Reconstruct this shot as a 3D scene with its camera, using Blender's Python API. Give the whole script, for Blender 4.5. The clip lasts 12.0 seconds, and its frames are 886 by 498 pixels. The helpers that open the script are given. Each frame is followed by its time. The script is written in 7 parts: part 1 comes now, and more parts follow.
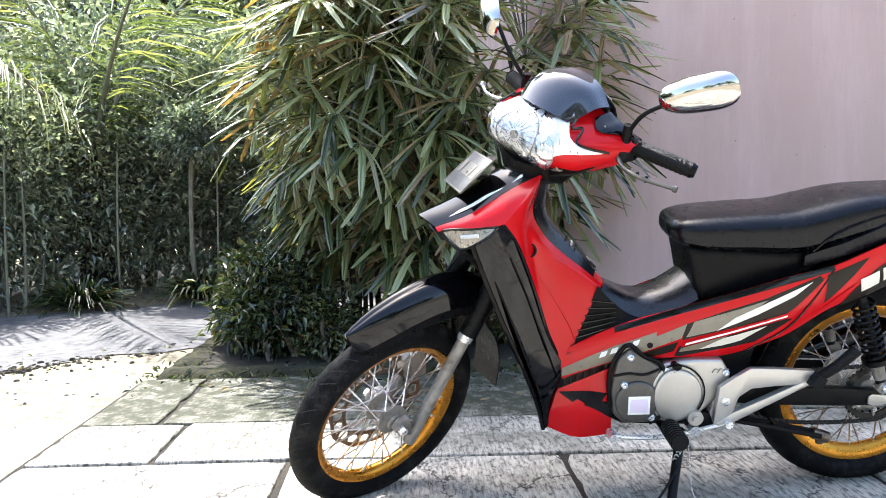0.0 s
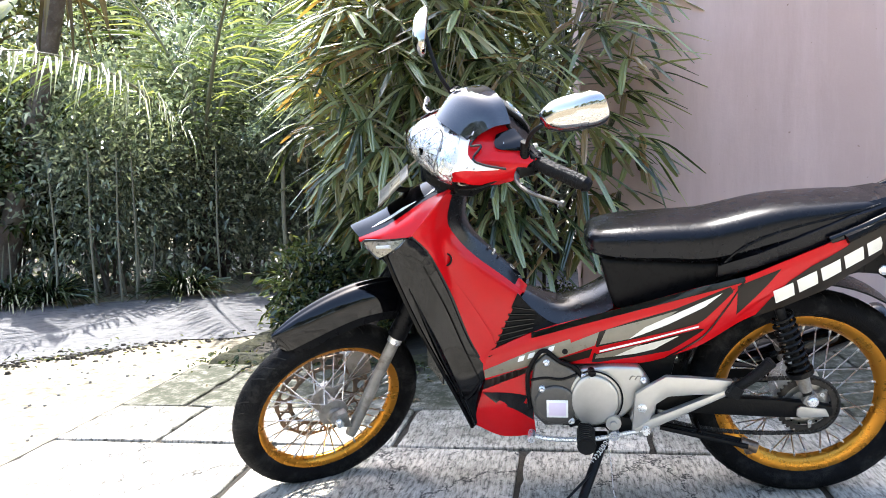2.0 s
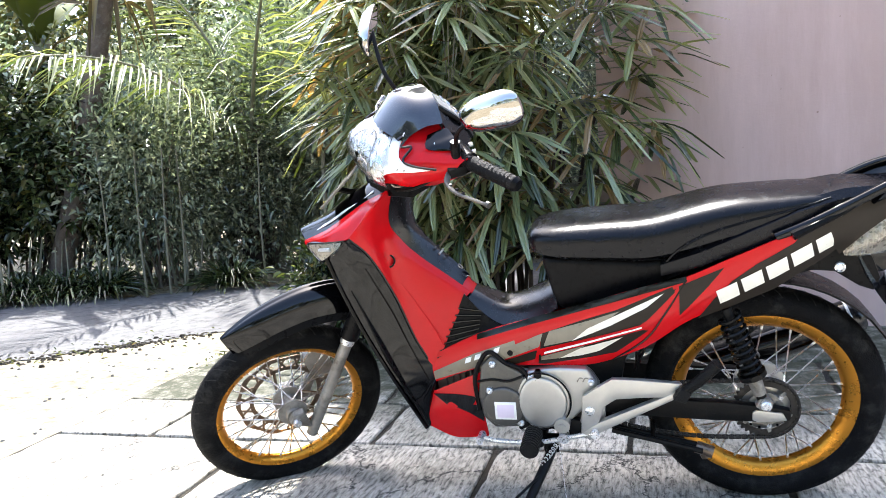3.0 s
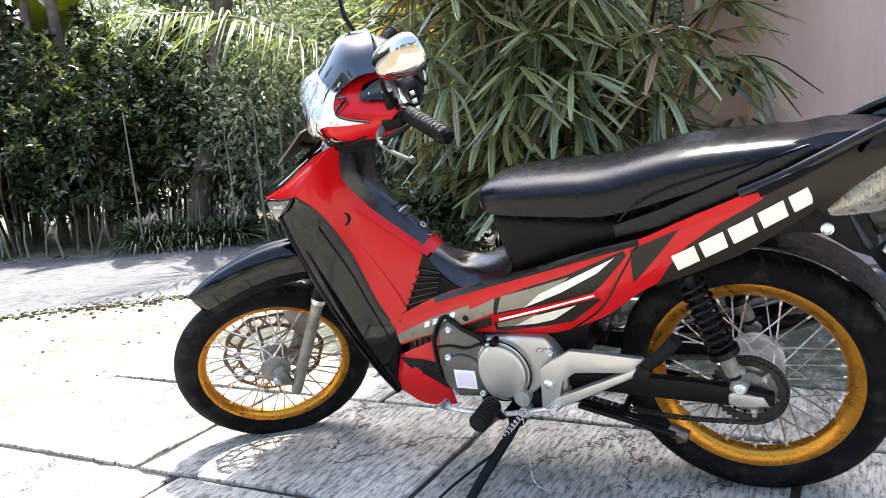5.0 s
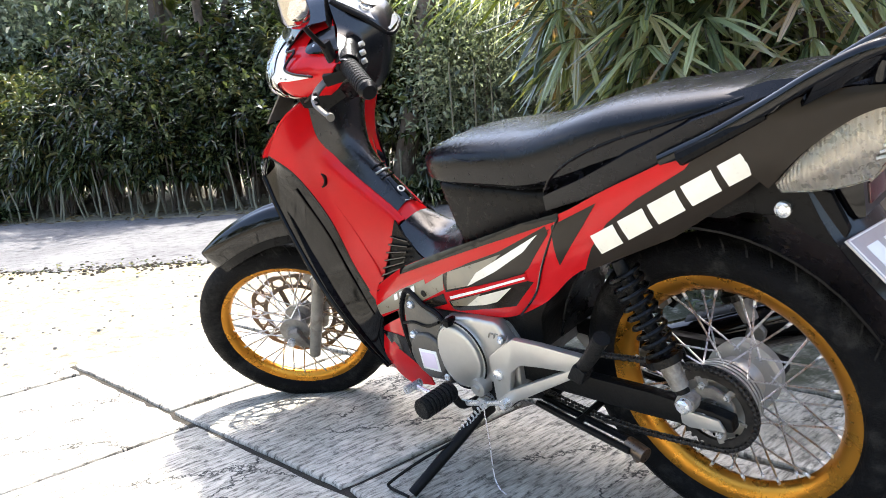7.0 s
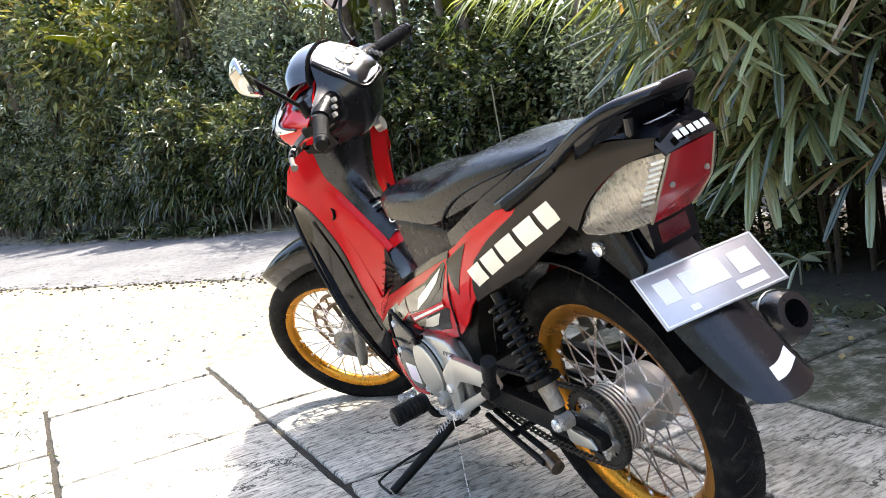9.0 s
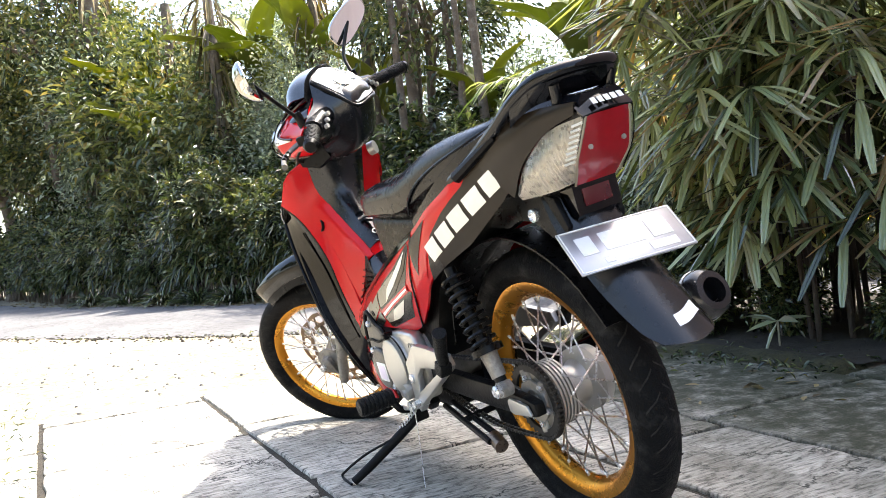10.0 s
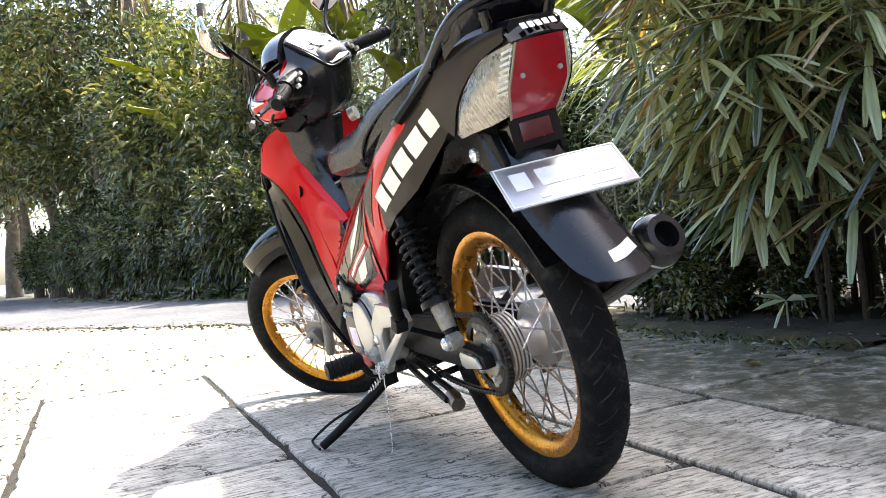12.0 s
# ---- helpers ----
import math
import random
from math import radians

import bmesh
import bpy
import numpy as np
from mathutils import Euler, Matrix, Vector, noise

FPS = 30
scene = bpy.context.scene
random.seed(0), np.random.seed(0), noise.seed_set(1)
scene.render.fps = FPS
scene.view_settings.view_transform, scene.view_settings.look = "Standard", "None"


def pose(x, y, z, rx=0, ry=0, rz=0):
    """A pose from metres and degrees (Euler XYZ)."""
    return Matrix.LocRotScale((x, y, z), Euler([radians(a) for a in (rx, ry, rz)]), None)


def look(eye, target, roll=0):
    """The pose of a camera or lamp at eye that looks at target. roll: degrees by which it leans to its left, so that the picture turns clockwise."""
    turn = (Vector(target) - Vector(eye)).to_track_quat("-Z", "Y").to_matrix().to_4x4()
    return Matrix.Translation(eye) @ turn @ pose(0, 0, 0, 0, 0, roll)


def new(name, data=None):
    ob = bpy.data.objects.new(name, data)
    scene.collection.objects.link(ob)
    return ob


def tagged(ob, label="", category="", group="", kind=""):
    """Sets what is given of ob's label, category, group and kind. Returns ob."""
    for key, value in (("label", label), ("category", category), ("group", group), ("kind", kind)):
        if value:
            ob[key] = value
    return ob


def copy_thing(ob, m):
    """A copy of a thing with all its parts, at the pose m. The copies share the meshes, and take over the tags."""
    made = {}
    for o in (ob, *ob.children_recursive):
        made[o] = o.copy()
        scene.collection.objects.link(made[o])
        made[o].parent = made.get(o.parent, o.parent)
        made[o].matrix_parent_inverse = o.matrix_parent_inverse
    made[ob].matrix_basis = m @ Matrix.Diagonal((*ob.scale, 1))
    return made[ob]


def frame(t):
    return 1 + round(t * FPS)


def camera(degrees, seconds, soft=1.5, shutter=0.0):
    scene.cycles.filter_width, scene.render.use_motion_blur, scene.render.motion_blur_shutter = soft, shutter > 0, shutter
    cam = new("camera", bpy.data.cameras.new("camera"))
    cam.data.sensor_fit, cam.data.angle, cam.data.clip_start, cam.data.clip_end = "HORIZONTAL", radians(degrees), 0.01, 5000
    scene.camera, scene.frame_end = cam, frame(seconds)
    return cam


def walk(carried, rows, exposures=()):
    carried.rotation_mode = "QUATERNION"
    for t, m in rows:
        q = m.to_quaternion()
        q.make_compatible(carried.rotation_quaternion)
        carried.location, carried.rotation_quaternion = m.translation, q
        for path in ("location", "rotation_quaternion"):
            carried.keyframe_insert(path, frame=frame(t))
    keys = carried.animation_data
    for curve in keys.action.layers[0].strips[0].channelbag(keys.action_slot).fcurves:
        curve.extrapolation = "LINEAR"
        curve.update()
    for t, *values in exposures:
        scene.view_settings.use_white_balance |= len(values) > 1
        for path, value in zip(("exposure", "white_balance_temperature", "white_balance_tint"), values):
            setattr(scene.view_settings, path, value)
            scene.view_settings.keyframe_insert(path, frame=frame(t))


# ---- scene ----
cam = camera(56.7, 12.0, soft=0.75)
PATH = [
    (0, (1.192, 2.224, 0.808), (1.127, 0.23, 0.67), -0.9),
    (0.5, (1.069, 2.295, 0.824), (1.072, 0.3, 0.675), -1.2),
    (1, (0.916, 2.333, 0.861), (1.006, 0.343, 0.685), -1.7),
    (1.5, (0.764, 2.38, 0.886), (0.932, 0.394, 0.721), -1.6),
    (2, (0.599, 2.326, 0.872), (0.903, 0.357, 0.701), -1.6),
    (2.5, (0.437, 2.292, 0.871), (0.835, 0.34, 0.696), -2.3),
    (3, (0.246, 2.231, 0.902), (0.751, 0.307, 0.698), -3.1),
    (3.2, (0.169, 2.201, 0.9), (0.714, 0.288, 0.693), -3.3),
    (4.8, (-0.166, 1.944, 0.889), (0.686, 0.158, 0.594), -4.8),
    (5, (-0.222, 1.902, 0.884), (0.693, 0.151, 0.573), -4.7),
    (5.5, (-0.354, 1.78, 0.864), (0.712, 0.121, 0.528), -5.1),
    (6, (-0.452, 1.614, 0.819), (0.702, 0.027, 0.429), -6.0),
    (6.5, (-0.556, 1.486, 0.83), (0.726, 0.0, 0.445), -6.1),
    (7, (-0.673, 1.344, 0.809), (0.771, 0.003, 0.466), -5.2),
    (7.2, (-0.718, 1.299, 0.814), (0.775, 0.011, 0.477), -5.2),
    (8.8, (-1.1, 1.015, 0.84), (0.638, 0.072, 0.539), -8.6),
    (9, (-1.169, 0.977, 0.842), (0.597, 0.083, 0.553), -9.2),
    (9.5, (-1.301, 0.962, 0.75), (0.494, 0.095, 0.581), -7.9),
    (10, (-1.365, 0.972, 0.604), (0.43, 0.09, 0.568), -5.7),
    (10.5, (-1.396, 0.965, 0.532), (0.402, 0.09, 0.528), -5.3),
    (11, (-1.39, 0.931, 0.485), (0.432, 0.106, 0.464), -5.2),
    (11.5, (-1.39, 0.861, 0.482), (0.442, 0.061, 0.462), -5.6),
    (12, (-1.39, 0.803, 0.484), (0.447, 0.011, 0.464), -5.6),
]
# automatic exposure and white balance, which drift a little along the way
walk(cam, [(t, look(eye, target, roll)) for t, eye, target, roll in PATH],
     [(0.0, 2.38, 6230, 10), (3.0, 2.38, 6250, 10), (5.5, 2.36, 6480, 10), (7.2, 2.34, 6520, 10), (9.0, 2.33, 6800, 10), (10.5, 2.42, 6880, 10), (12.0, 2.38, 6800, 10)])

# ---- sky and sun ----
world = bpy.data.worlds.new("sky")
scene.world = world
world.use_nodes = True
sky = world.node_tree.nodes.new("ShaderNodeTexSky")
sky.sky_type, sky.sun_disc = "NISHITA", False
SUN_TO = Vector((0.16, -0.47, 1.0)).normalized()
sky.sun_elevation = math.asin(SUN_TO.z)
sky.sun_rotation = math.atan2(SUN_TO.x, SUN_TO.y)
sky.air_density, sky.dust_density = 1.0, 3.0
back = world.node_tree.nodes["Background"]
world.node_tree.links.new(sky.outputs[0], back.inputs[0])
back.inputs[1].default_value = 0.15
sun = new("sun", bpy.data.lights.new("sun", "SUN"))
sun.data.energy, sun.data.angle, sun.data.color = 3.3, radians(0.6), (1.0, 0.96, 0.90)
sun.matrix_world = look(SUN_TO * 20, (0, 0, 0))


# ---- materials ----
def nodes_of(m):
    m.use_nodes = True
    t = m.node_tree
    return t, t.nodes, t.links, t.nodes["Principled BSDF"]


def noise_node(t, scale, detail=4.0, rough=0.6, coord="Object", stretch=None):
    tc = t.nodes.new("ShaderNodeTexCoord")
    n = t.nodes.new("ShaderNodeTexNoise")
    n.inputs["Scale"].default_value, n.inputs["Detail"].default_value, n.inputs["Roughness"].default_value = scale, detail, rough
    if stretch:
        mp = t.nodes.new("ShaderNodeMapping")
        mp.inputs["Scale"].default_value = stretch
        t.links.new(tc.outputs[coord], mp.inputs[0])
        t.links.new(mp.outputs[0], n.inputs["Vector"])
    else:
        t.links.new(tc.outputs[coord], n.inputs["Vector"])
    return n


def ramp(t, src, stops):
    r = t.nodes.new("ShaderNodeValToRGB")
    e = r.color_ramp.elements
    e[0].position, e[0].color = stops[0][0], (*stops[0][1], 1)
    e[1].position, e[1].color = stops[-1][0], (*stops[-1][1], 1)
    for p, c in stops[1:-1]:
        e.new(p).color = (*c, 1)
    t.links.new(src, r.inputs[0])
    return r


def mix(t, kind, fac, a, b):
    m = t.nodes.new("ShaderNodeMix")
    m.data_type, m.blend_type = "RGBA", kind
    for slot, v in ((0, fac), (6, a), (7, b)):
        if isinstance(v, (int, float)):
            m.inputs[slot].default_value = v
        elif isinstance(v, tuple):
            m.inputs[slot].default_value = (*v, 1)
        else:
            t.links.new(v, m.inputs[slot])
    return m.outputs[2]


def bumped(t, p, src, strength, dist=0.01):
    b = t.nodes.new("ShaderNodeBump")
    b.inputs["Strength"].default_value, b.inputs["Distance"].default_value = strength, dist
    t.links.new(src, b.inputs["Height"])
    t.links.new(b.outputs[0], p.inputs["Normal"])


def scaled(c, k):
    return tuple(min(1.0, v * k) for v in c)


def surface(name, col, rough=0.5, metal=0.0, var=0.12, scale=6.0, grain=0.0, gscale=150.0, coat=0.0, rvar=0.1, spec=0.5, dirt=None, ribs=0.0, wavy=1.5):
    m = bpy.data.materials.new(name)
    t, n, l, p = nodes_of(m)
    big, fine = noise_node(t, scale), noise_node(t, scale * 9, 5.0)
    a = ramp(t, big.outputs[0], [(0.3, scaled(col, 1 - var)), (0.7, scaled(col, 1 + var))]).outputs[0]
    b = ramp(t, fine.outputs[0], [(0.35, (1 - var * 0.7,) * 3), (0.65, (1.0,) * 3)]).outputs[0]
    c = mix(t, "MULTIPLY", 1.0, a, b)
    if dirt:
        d = noise_node(t, scale * 1.7, 8.0, 0.7)
        f = ramp(t, d.outputs[0], [(0.5, (0, 0, 0)), (0.72, (1, 1, 1))]).outputs[0]
        c = mix(t, "MIX", f, c, dirt)
    l.new(c, p.inputs["Base Color"])
    r = ramp(t, fine.outputs[0], [(0.3, (max(0.02, rough - rvar),) * 3), (0.7, (min(1, rough + rvar),) * 3)])
    l.new(r.outputs[0], p.inputs["Roughness"])
    p.inputs["Metallic"].default_value = metal
    p.inputs["Coat Weight"].default_value = coat
    p.inputs["Coat Roughness"].default_value = 0.06
    p.inputs["Specular IOR Level"].default_value = spec
    if ribs:
        w = n.new("ShaderNodeTexWave")
        w.inputs["Scale"].default_value, w.inputs["Distortion"].default_value = ribs, wavy
        l.new(n.new("ShaderNodeTexCoord").outputs["Object"], w.inputs["Vector"])
        bumped(t, p, w.outputs["Fac"], 0.35, 0.003)
    if grain:
        bumped(t, p, noise_node(t, gscale, 3.0).outputs[0], grain)
    return m


def leafy(name, dark, mid, light, glow=0.3, rough=0.35, dry=None, shine=(1.5, 1.5, 0.7), coat=0.15):
    """Foliage: most leaves dark, a few light, with light shining through."""
    m = bpy.data.materials.new(name)
    t, n, l, p = nodes_of(m)
    g = n.new("ShaderNodeNewGeometry")
    o = n.new("ShaderNodeObjectInfo")
    stops = [(0.0, dark), (0.45, mid), (0.90, light)] + ([(0.95, dry), (1.0, dry)] if dry else [(1.0, scaled(light, 1.35))])
    c = ramp(t, g.outputs["Random Per Island"], stops).outputs[0]
    v = ramp(t, o.outputs["Random"], [(0.0, (0.72, 0.76, 0.72)), (1.0, (1.18, 1.12, 0.95))]).outputs[0]
    c = mix(t, "MULTIPLY", 1.0, c, v)
    big = ramp(t, noise_node(t, 1.3, 3.0).outputs[0], [(0.3, (0.65, 0.72, 0.68)), (0.7, (1.15, 1.08, 0.95))]).outputs[0]
    c = mix(t, "MULTIPLY", 1.0, c, big)
    l.new(c, p.inputs["Base Color"])
    p.inputs["Roughness"].default_value = rough
    p.inputs["Coat Weight"].default_value, p.inputs["Coat Roughness"].default_value = coat, 0.22
    tr = n.new("ShaderNodeBsdfTranslucent")
    l.new(mix(t, "MULTIPLY", 1.0, c, shine), tr.inputs[0])
    ms = n.new("ShaderNodeMixShader")
    ms.inputs[0].default_value = glow
    l.new(p.outputs[0], ms.inputs[1])
    l.new(tr.outputs[0], ms.inputs[2])
    l.new(ms.outputs[0], n["Material Output"].inputs[0])
    return m


def clear(name, tint=(0.95, 0.96, 0.97), rough=0.03):
    m = bpy.data.materials.new(name)
    t, n, l, p = nodes_of(m)
    p.inputs["Base Color"].default_value = (*tint, 1)
    p.inputs["Transmission Weight"].default_value = 1.0
    p.inputs["Roughness"].default_value = rough
    p.inputs["IOR"].default_value = 1.25
    bumped(t, p, noise_node(t, 90, 2.0).outputs[0], 0.08)
    return m


RED = surface("red_paint", (0.48, 0.005, 0.008), 0.15, var=0.05, rvar=0.03, scale=4, spec=0.26)
BLACK = surface("black_gloss_paint", (0.0018, 0.0018, 0.0024), 0.08, var=0.2, rvar=0.03, scale=4, spec=0.34)
PLASTIC = surface("black_plastic", (0.0045, 0.0045, 0.005), 0.30, var=0.2, grain=0.1, gscale=500, rvar=0.08, spec=0.1)
TAUPE = surface("dark_taupe_paint", (0.019, 0.0145, 0.0105), 0.22, var=0.1, rvar=0.05, spec=0.18)
SILVERGREY = surface("grey_stripe", (0.20, 0.175, 0.125), 0.35, var=0.15, coat=0.2)
CREAM = surface("pale_stripe", (0.74, 0.71, 0.62), 0.35, var=0.1, coat=0.4)
WHITE = surface("white_paint", (0.82, 0.82, 0.80), 0.3, var=0.05, coat=0.4)
VINYL = surface("seat_vinyl", (0.0032, 0.0036, 0.0056), 0.25, var=0.25, grain=0.06, gscale=420, rvar=0.05, scale=5, spec=0.22)
RUBBER = surface("tyre_rubber", (0.0055, 0.0055, 0.006), 0.6, var=0.3, grain=0.4, gscale=260, scale=10, dirt=(0.030, 0.029, 0.027), spec=0.07)
DUSTY = surface("dusty_tread", (0.035, 0.033, 0.031), 0.9, var=0.6, scale=40, spec=0.1)
GRIPRUBBER = surface("grip_rubber", (0.006, 0.006, 0.006), 0.45, var=0.3, grain=0.5, gscale=300, spec=0.18)
GOLD = surface("gold_anodised_rim", (0.55, 0.235, 0.028), 0.28, metal=0.9, var=0.03, scale=3, rvar=0.03)
STEEL = surface("bright_steel", (0.74, 0.74, 0.74), 0.30, metal=0.75, var=0.12, scale=20)
ALLOY = surface("cast_alloy", (0.50, 0.49, 0.455), 0.40, metal=0.75, var=0.07, rvar=0.05, grain=0.02, gscale=300, scale=9)
DULL = surface("weathered_alloy", (0.30, 0.285, 0.26), 0.55, metal=0.6, var=0.25, grain=0.3, gscale=200, scale=14, dirt=(0.12, 0.10, 0.08))
DARKMETAL = surface("dark_case_metal", (0.10, 0.095, 0.086), 0.42, metal=0.5, var=0.15, grain=0.08, gscale=240, scale=12, dirt=(0.15, 0.135, 0.11))
FRAME = surface("black_frame_steel", (0.006, 0.006, 0.006), 0.42, var=0.3, grain=0.15, scale=12, dirt=(0.010, 0.009, 0.008), spec=0.12)
CHROME = surface("chrome", (0.52, 0.50, 0.47), 0.07, metal=1.0, var=0.03, rvar=0.03)
MIRROR = surface("mirror_glass", (0.92, 0.93, 0.93), 0.02, metal=1.0, var=0.0, rvar=0.01)
REFLECTOR = surface("faceted_reflector", (0.37, 0.335, 0.28), 0.30, metal=0.55, var=0.15, ribs=52, wavy=0.25, scale=10)
HEADLAMP = surface("clear_crystal_lamp", (0.72, 0.73, 0.73), 0.16, metal=0.85, var=0.12, ribs=26, wavy=3.0, scale=10)
LACQUER = surface("black_lacquer", (0.0016, 0.0015, 0.0016), 0.10, var=0.2, rvar=0.03, scale=4, spec=0.14)
WINGBLACK = surface("polished_black_wing", (0.0016, 0.0015, 0.0018), 0.07, var=0.2, rvar=0.02, scale=4, spec=0.34)
LENS = clear("clear_lens")
SMOKE = surface("smoked_shield", (0.012, 0.014, 0.02), 0.08, var=0.1, coat=1.0, rvar=0.02)
REDLENS = surface("red_lamp_lens", (0.24, 0.004, 0.010), 0.12, var=0.12, coat=0.5, grain=0.05, gscale=70, rvar=0.03, spec=0.4)
DARKRED = surface("dark_red_reflector", (0.06, 0.003, 0.006), 0.2, var=0.2, coat=0.3)
SATIN = surface("satin_black_plastic", (0.006, 0.0062, 0.0075), 0.25, var=0.15, rvar=0.05, spec=0.5)
STICKER = surface("lilac_label", (0.72, 0.62, 0.74), 0.4, var=0.06)
PLATE = surface("plate_paint", (0.46, 0.46, 0.47), 0.36, metal=0.85, var=0.10, coat=0.5, rvar=0.05)
# pale grey stands in for the sky's glare on the panel glass
DASH = surface("sky_glare_panel_glass", (0.30, 0.305, 0.315), 0.20, var=0.12, coat=1.0, rvar=0.05)
COVER = surface("satin_black_cover", (0.006, 0.006, 0.007), 0.24, var=0.2, rvar=0.05, spec=0.6)
SPRING = surface("black_spring", (0.004, 0.004, 0.004), 0.3, var=0.2, spec=0.15)
CHAIN = surface("oily_chain_steel", (0.05, 0.046, 0.042), 0.45, metal=0.8, var=0.4, scale=60)
COPPER = surface("brown_disc_steel", (0.20, 0.15, 0.11), 0.35, metal=0.9, var=0.3, scale=25)


def wall_paint():
    m = bpy.data.materials.new("pink_wall_paint")
    t, n, l, p = nodes_of(m)
    a = ramp(t, noise_node(t, 0.9, 6.0, 0.65).outputs[0], [(0.25, (0.56, 0.40, 0.35)), (0.75, (0.66, 0.49, 0.44))]).outputs[0]
    s = ramp(t, noise_node(t, 2.2, 8.0, 0.7, stretch=(1, 1, 0.15)).outputs[0], [(0.42, (0.86, 0.84, 0.82)), (0.6, (1, 1, 1))]).outputs[0]
    k = ramp(t, noise_node(t, 26, 2.0).outputs[0], [(0.22, (0.55, 0.5, 0.45)), (0.28, (1, 1, 1))]).outputs[0]
    l.new(mix(t, "MULTIPLY", 1.0, mix(t, "MULTIPLY", 1.0, a, s), k), p.inputs["Base Color"])
    p.inputs["Roughness"].default_value = 0.8
    bumped(t, p, noise_node(t, 70, 6.0).outputs[0], 0.25, 0.004)
    return m


def concrete():
    m = bpy.data.materials.new("broomed_concrete")
    t, n, l, p = nodes_of(m)
    o = n.new("ShaderNodeObjectInfo")
    tone = ramp(t, o.outputs["Random"], [(0.0, (0.385, 0.363, 0.318)), (1.0, (0.48, 0.452, 0.395))]).outputs[0]
    st = ramp(t, noise_node(t, 2.6, 8.0, 0.7, "Object").outputs[0], [(0.30, (0.46, 0.45, 0.41)), (0.60, (1.16, 1.15, 1.12))]).outputs[0]
    broom = noise_node(t, 24, 5.0, 0.66, "Object", (4.4, 0.62, 1))
    br = ramp(t, broom.outputs[0], [(0.37, (0.36, 0.36, 0.35)), (0.46, (0.84, 0.84, 0.83)), (0.60, (1.22, 1.22, 1.22))]).outputs[0]
    sp = ramp(t, noise_node(t, 45, 4.0, 0.7, "Object", (1.3, 0.6, 1)).outputs[0], [(0.36, (0.30, 0.30, 0.29)), (0.46, (1, 1, 1)), (0.70, (1.2, 1.2, 1.2))]).outputs[0]
    c = mix(t, "MULTIPLY", 1.0, mix(t, "MULTIPLY", 1.0, mix(t, "MULTIPLY", 1.0, tone, st), br), sp)
    tc = n.new("ShaderNodeTexCoord")
    wob = n.new("ShaderNodeTexNoise")
    wob.inputs["Scale"].default_value, wob.inputs["Detail"].default_value, wob.inputs["Roughness"].default_value = 4.0, 6.0, 0.7
    add = n.new("ShaderNodeMixRGB")
    add.inputs[0].default_value = 0.22
    l.new(tc.outputs["Object"], wob.inputs["Vector"])
    l.new(tc.outputs["Object"], add.inputs[1])
    l.new(wob.outputs["Color"], add.inputs[2])
    vo = n.new("ShaderNodeTexVoronoi")
    vo.feature, vo.inputs["Scale"].default_value = "DISTANCE_TO_EDGE", 2.3
    l.new(add.outputs[0], vo.inputs["Vector"])
    gate = ramp(t, noise_node(t, 1.1, 2.0).outputs[0], [(0.40, (0, 0, 0)), (0.46, (1, 1, 1))]).outputs[0]
    ck = ramp(t, vo.outputs[0], [(0.0025, (0.05, 0.05, 0.045)), (0.010, (1, 1, 1))]).outputs[0]
    c = mix(t, "MULTIPLY", gate, c, ck)
    gp = n.new("ShaderNodeNewGeometry")
    sep = n.new("ShaderNodeSeparateXYZ")
    l.new(gp.outputs["Position"], sep.inputs[0])
    wo = n.new("ShaderNodeMath")
    wo.operation = "MULTIPLY_ADD"
    wo.inputs[1].default_value = 1.0
    ns = noise_node(t, 1.6, 5.0, 0.6)
    mm = n.new("ShaderNodeMath")
    mm.operation = "MULTIPLY"
    mm.inputs[1].default_value = 0.9
    l.new(ns.outputs[0], mm.inputs[0])
    l.new(sep.outputs["Y"], wo.inputs[0])
    l.new(mm.outputs[0], wo.inputs[2])
    moss = n.new("ShaderNodeMapRange")
    moss.inputs[1].default_value, moss.inputs[2].default_value = 0.16, -0.34
    l.new(wo.outputs[0], moss.inputs[0])
    tuft = ramp(t, noise_node(t, 11, 8.0, 0.75).outputs[0], [(0.46, (1, 1, 1)), (0.68, (0.45, 0.45, 0.45))]).outputs[0]
    c = mix(t, "MIX", mix(t, "MULTIPLY", 1.0, moss.outputs[0], tuft), c, (0.030, 0.033, 0.014))
    l.new(c, p.inputs["Base Color"])
    p.inputs["Roughness"].default_value = 0.85
    bumped(t, p, broom.outputs[0], 0.8, 0.008)
    return m


def earth(name, a, b, spots, scale=1.2, bump=0.5):
    m = bpy.data.materials.new(name)
    t, n, l, p = nodes_of(m)
    c = ramp(t, noise_node(t, scale, 10.0, 0.7).outputs[0], [(0.3, a), (0.7, b)]).outputs[0]
    f = ramp(t, noise_node(t, scale * 16, 6.0, 0.7).outputs[0], [(0.33, spots), (0.5, (1, 1, 1))]).outputs[0]
    l.new(mix(t, "MULTIPLY", 1.0, c, f), p.inputs["Base Color"])
    p.inputs["Roughness"].default_value = 0.9
    bumped(t, p, noise_node(t, scale * 30, 8.0, 0.7).outputs[0], bump, 0.02)
    return m


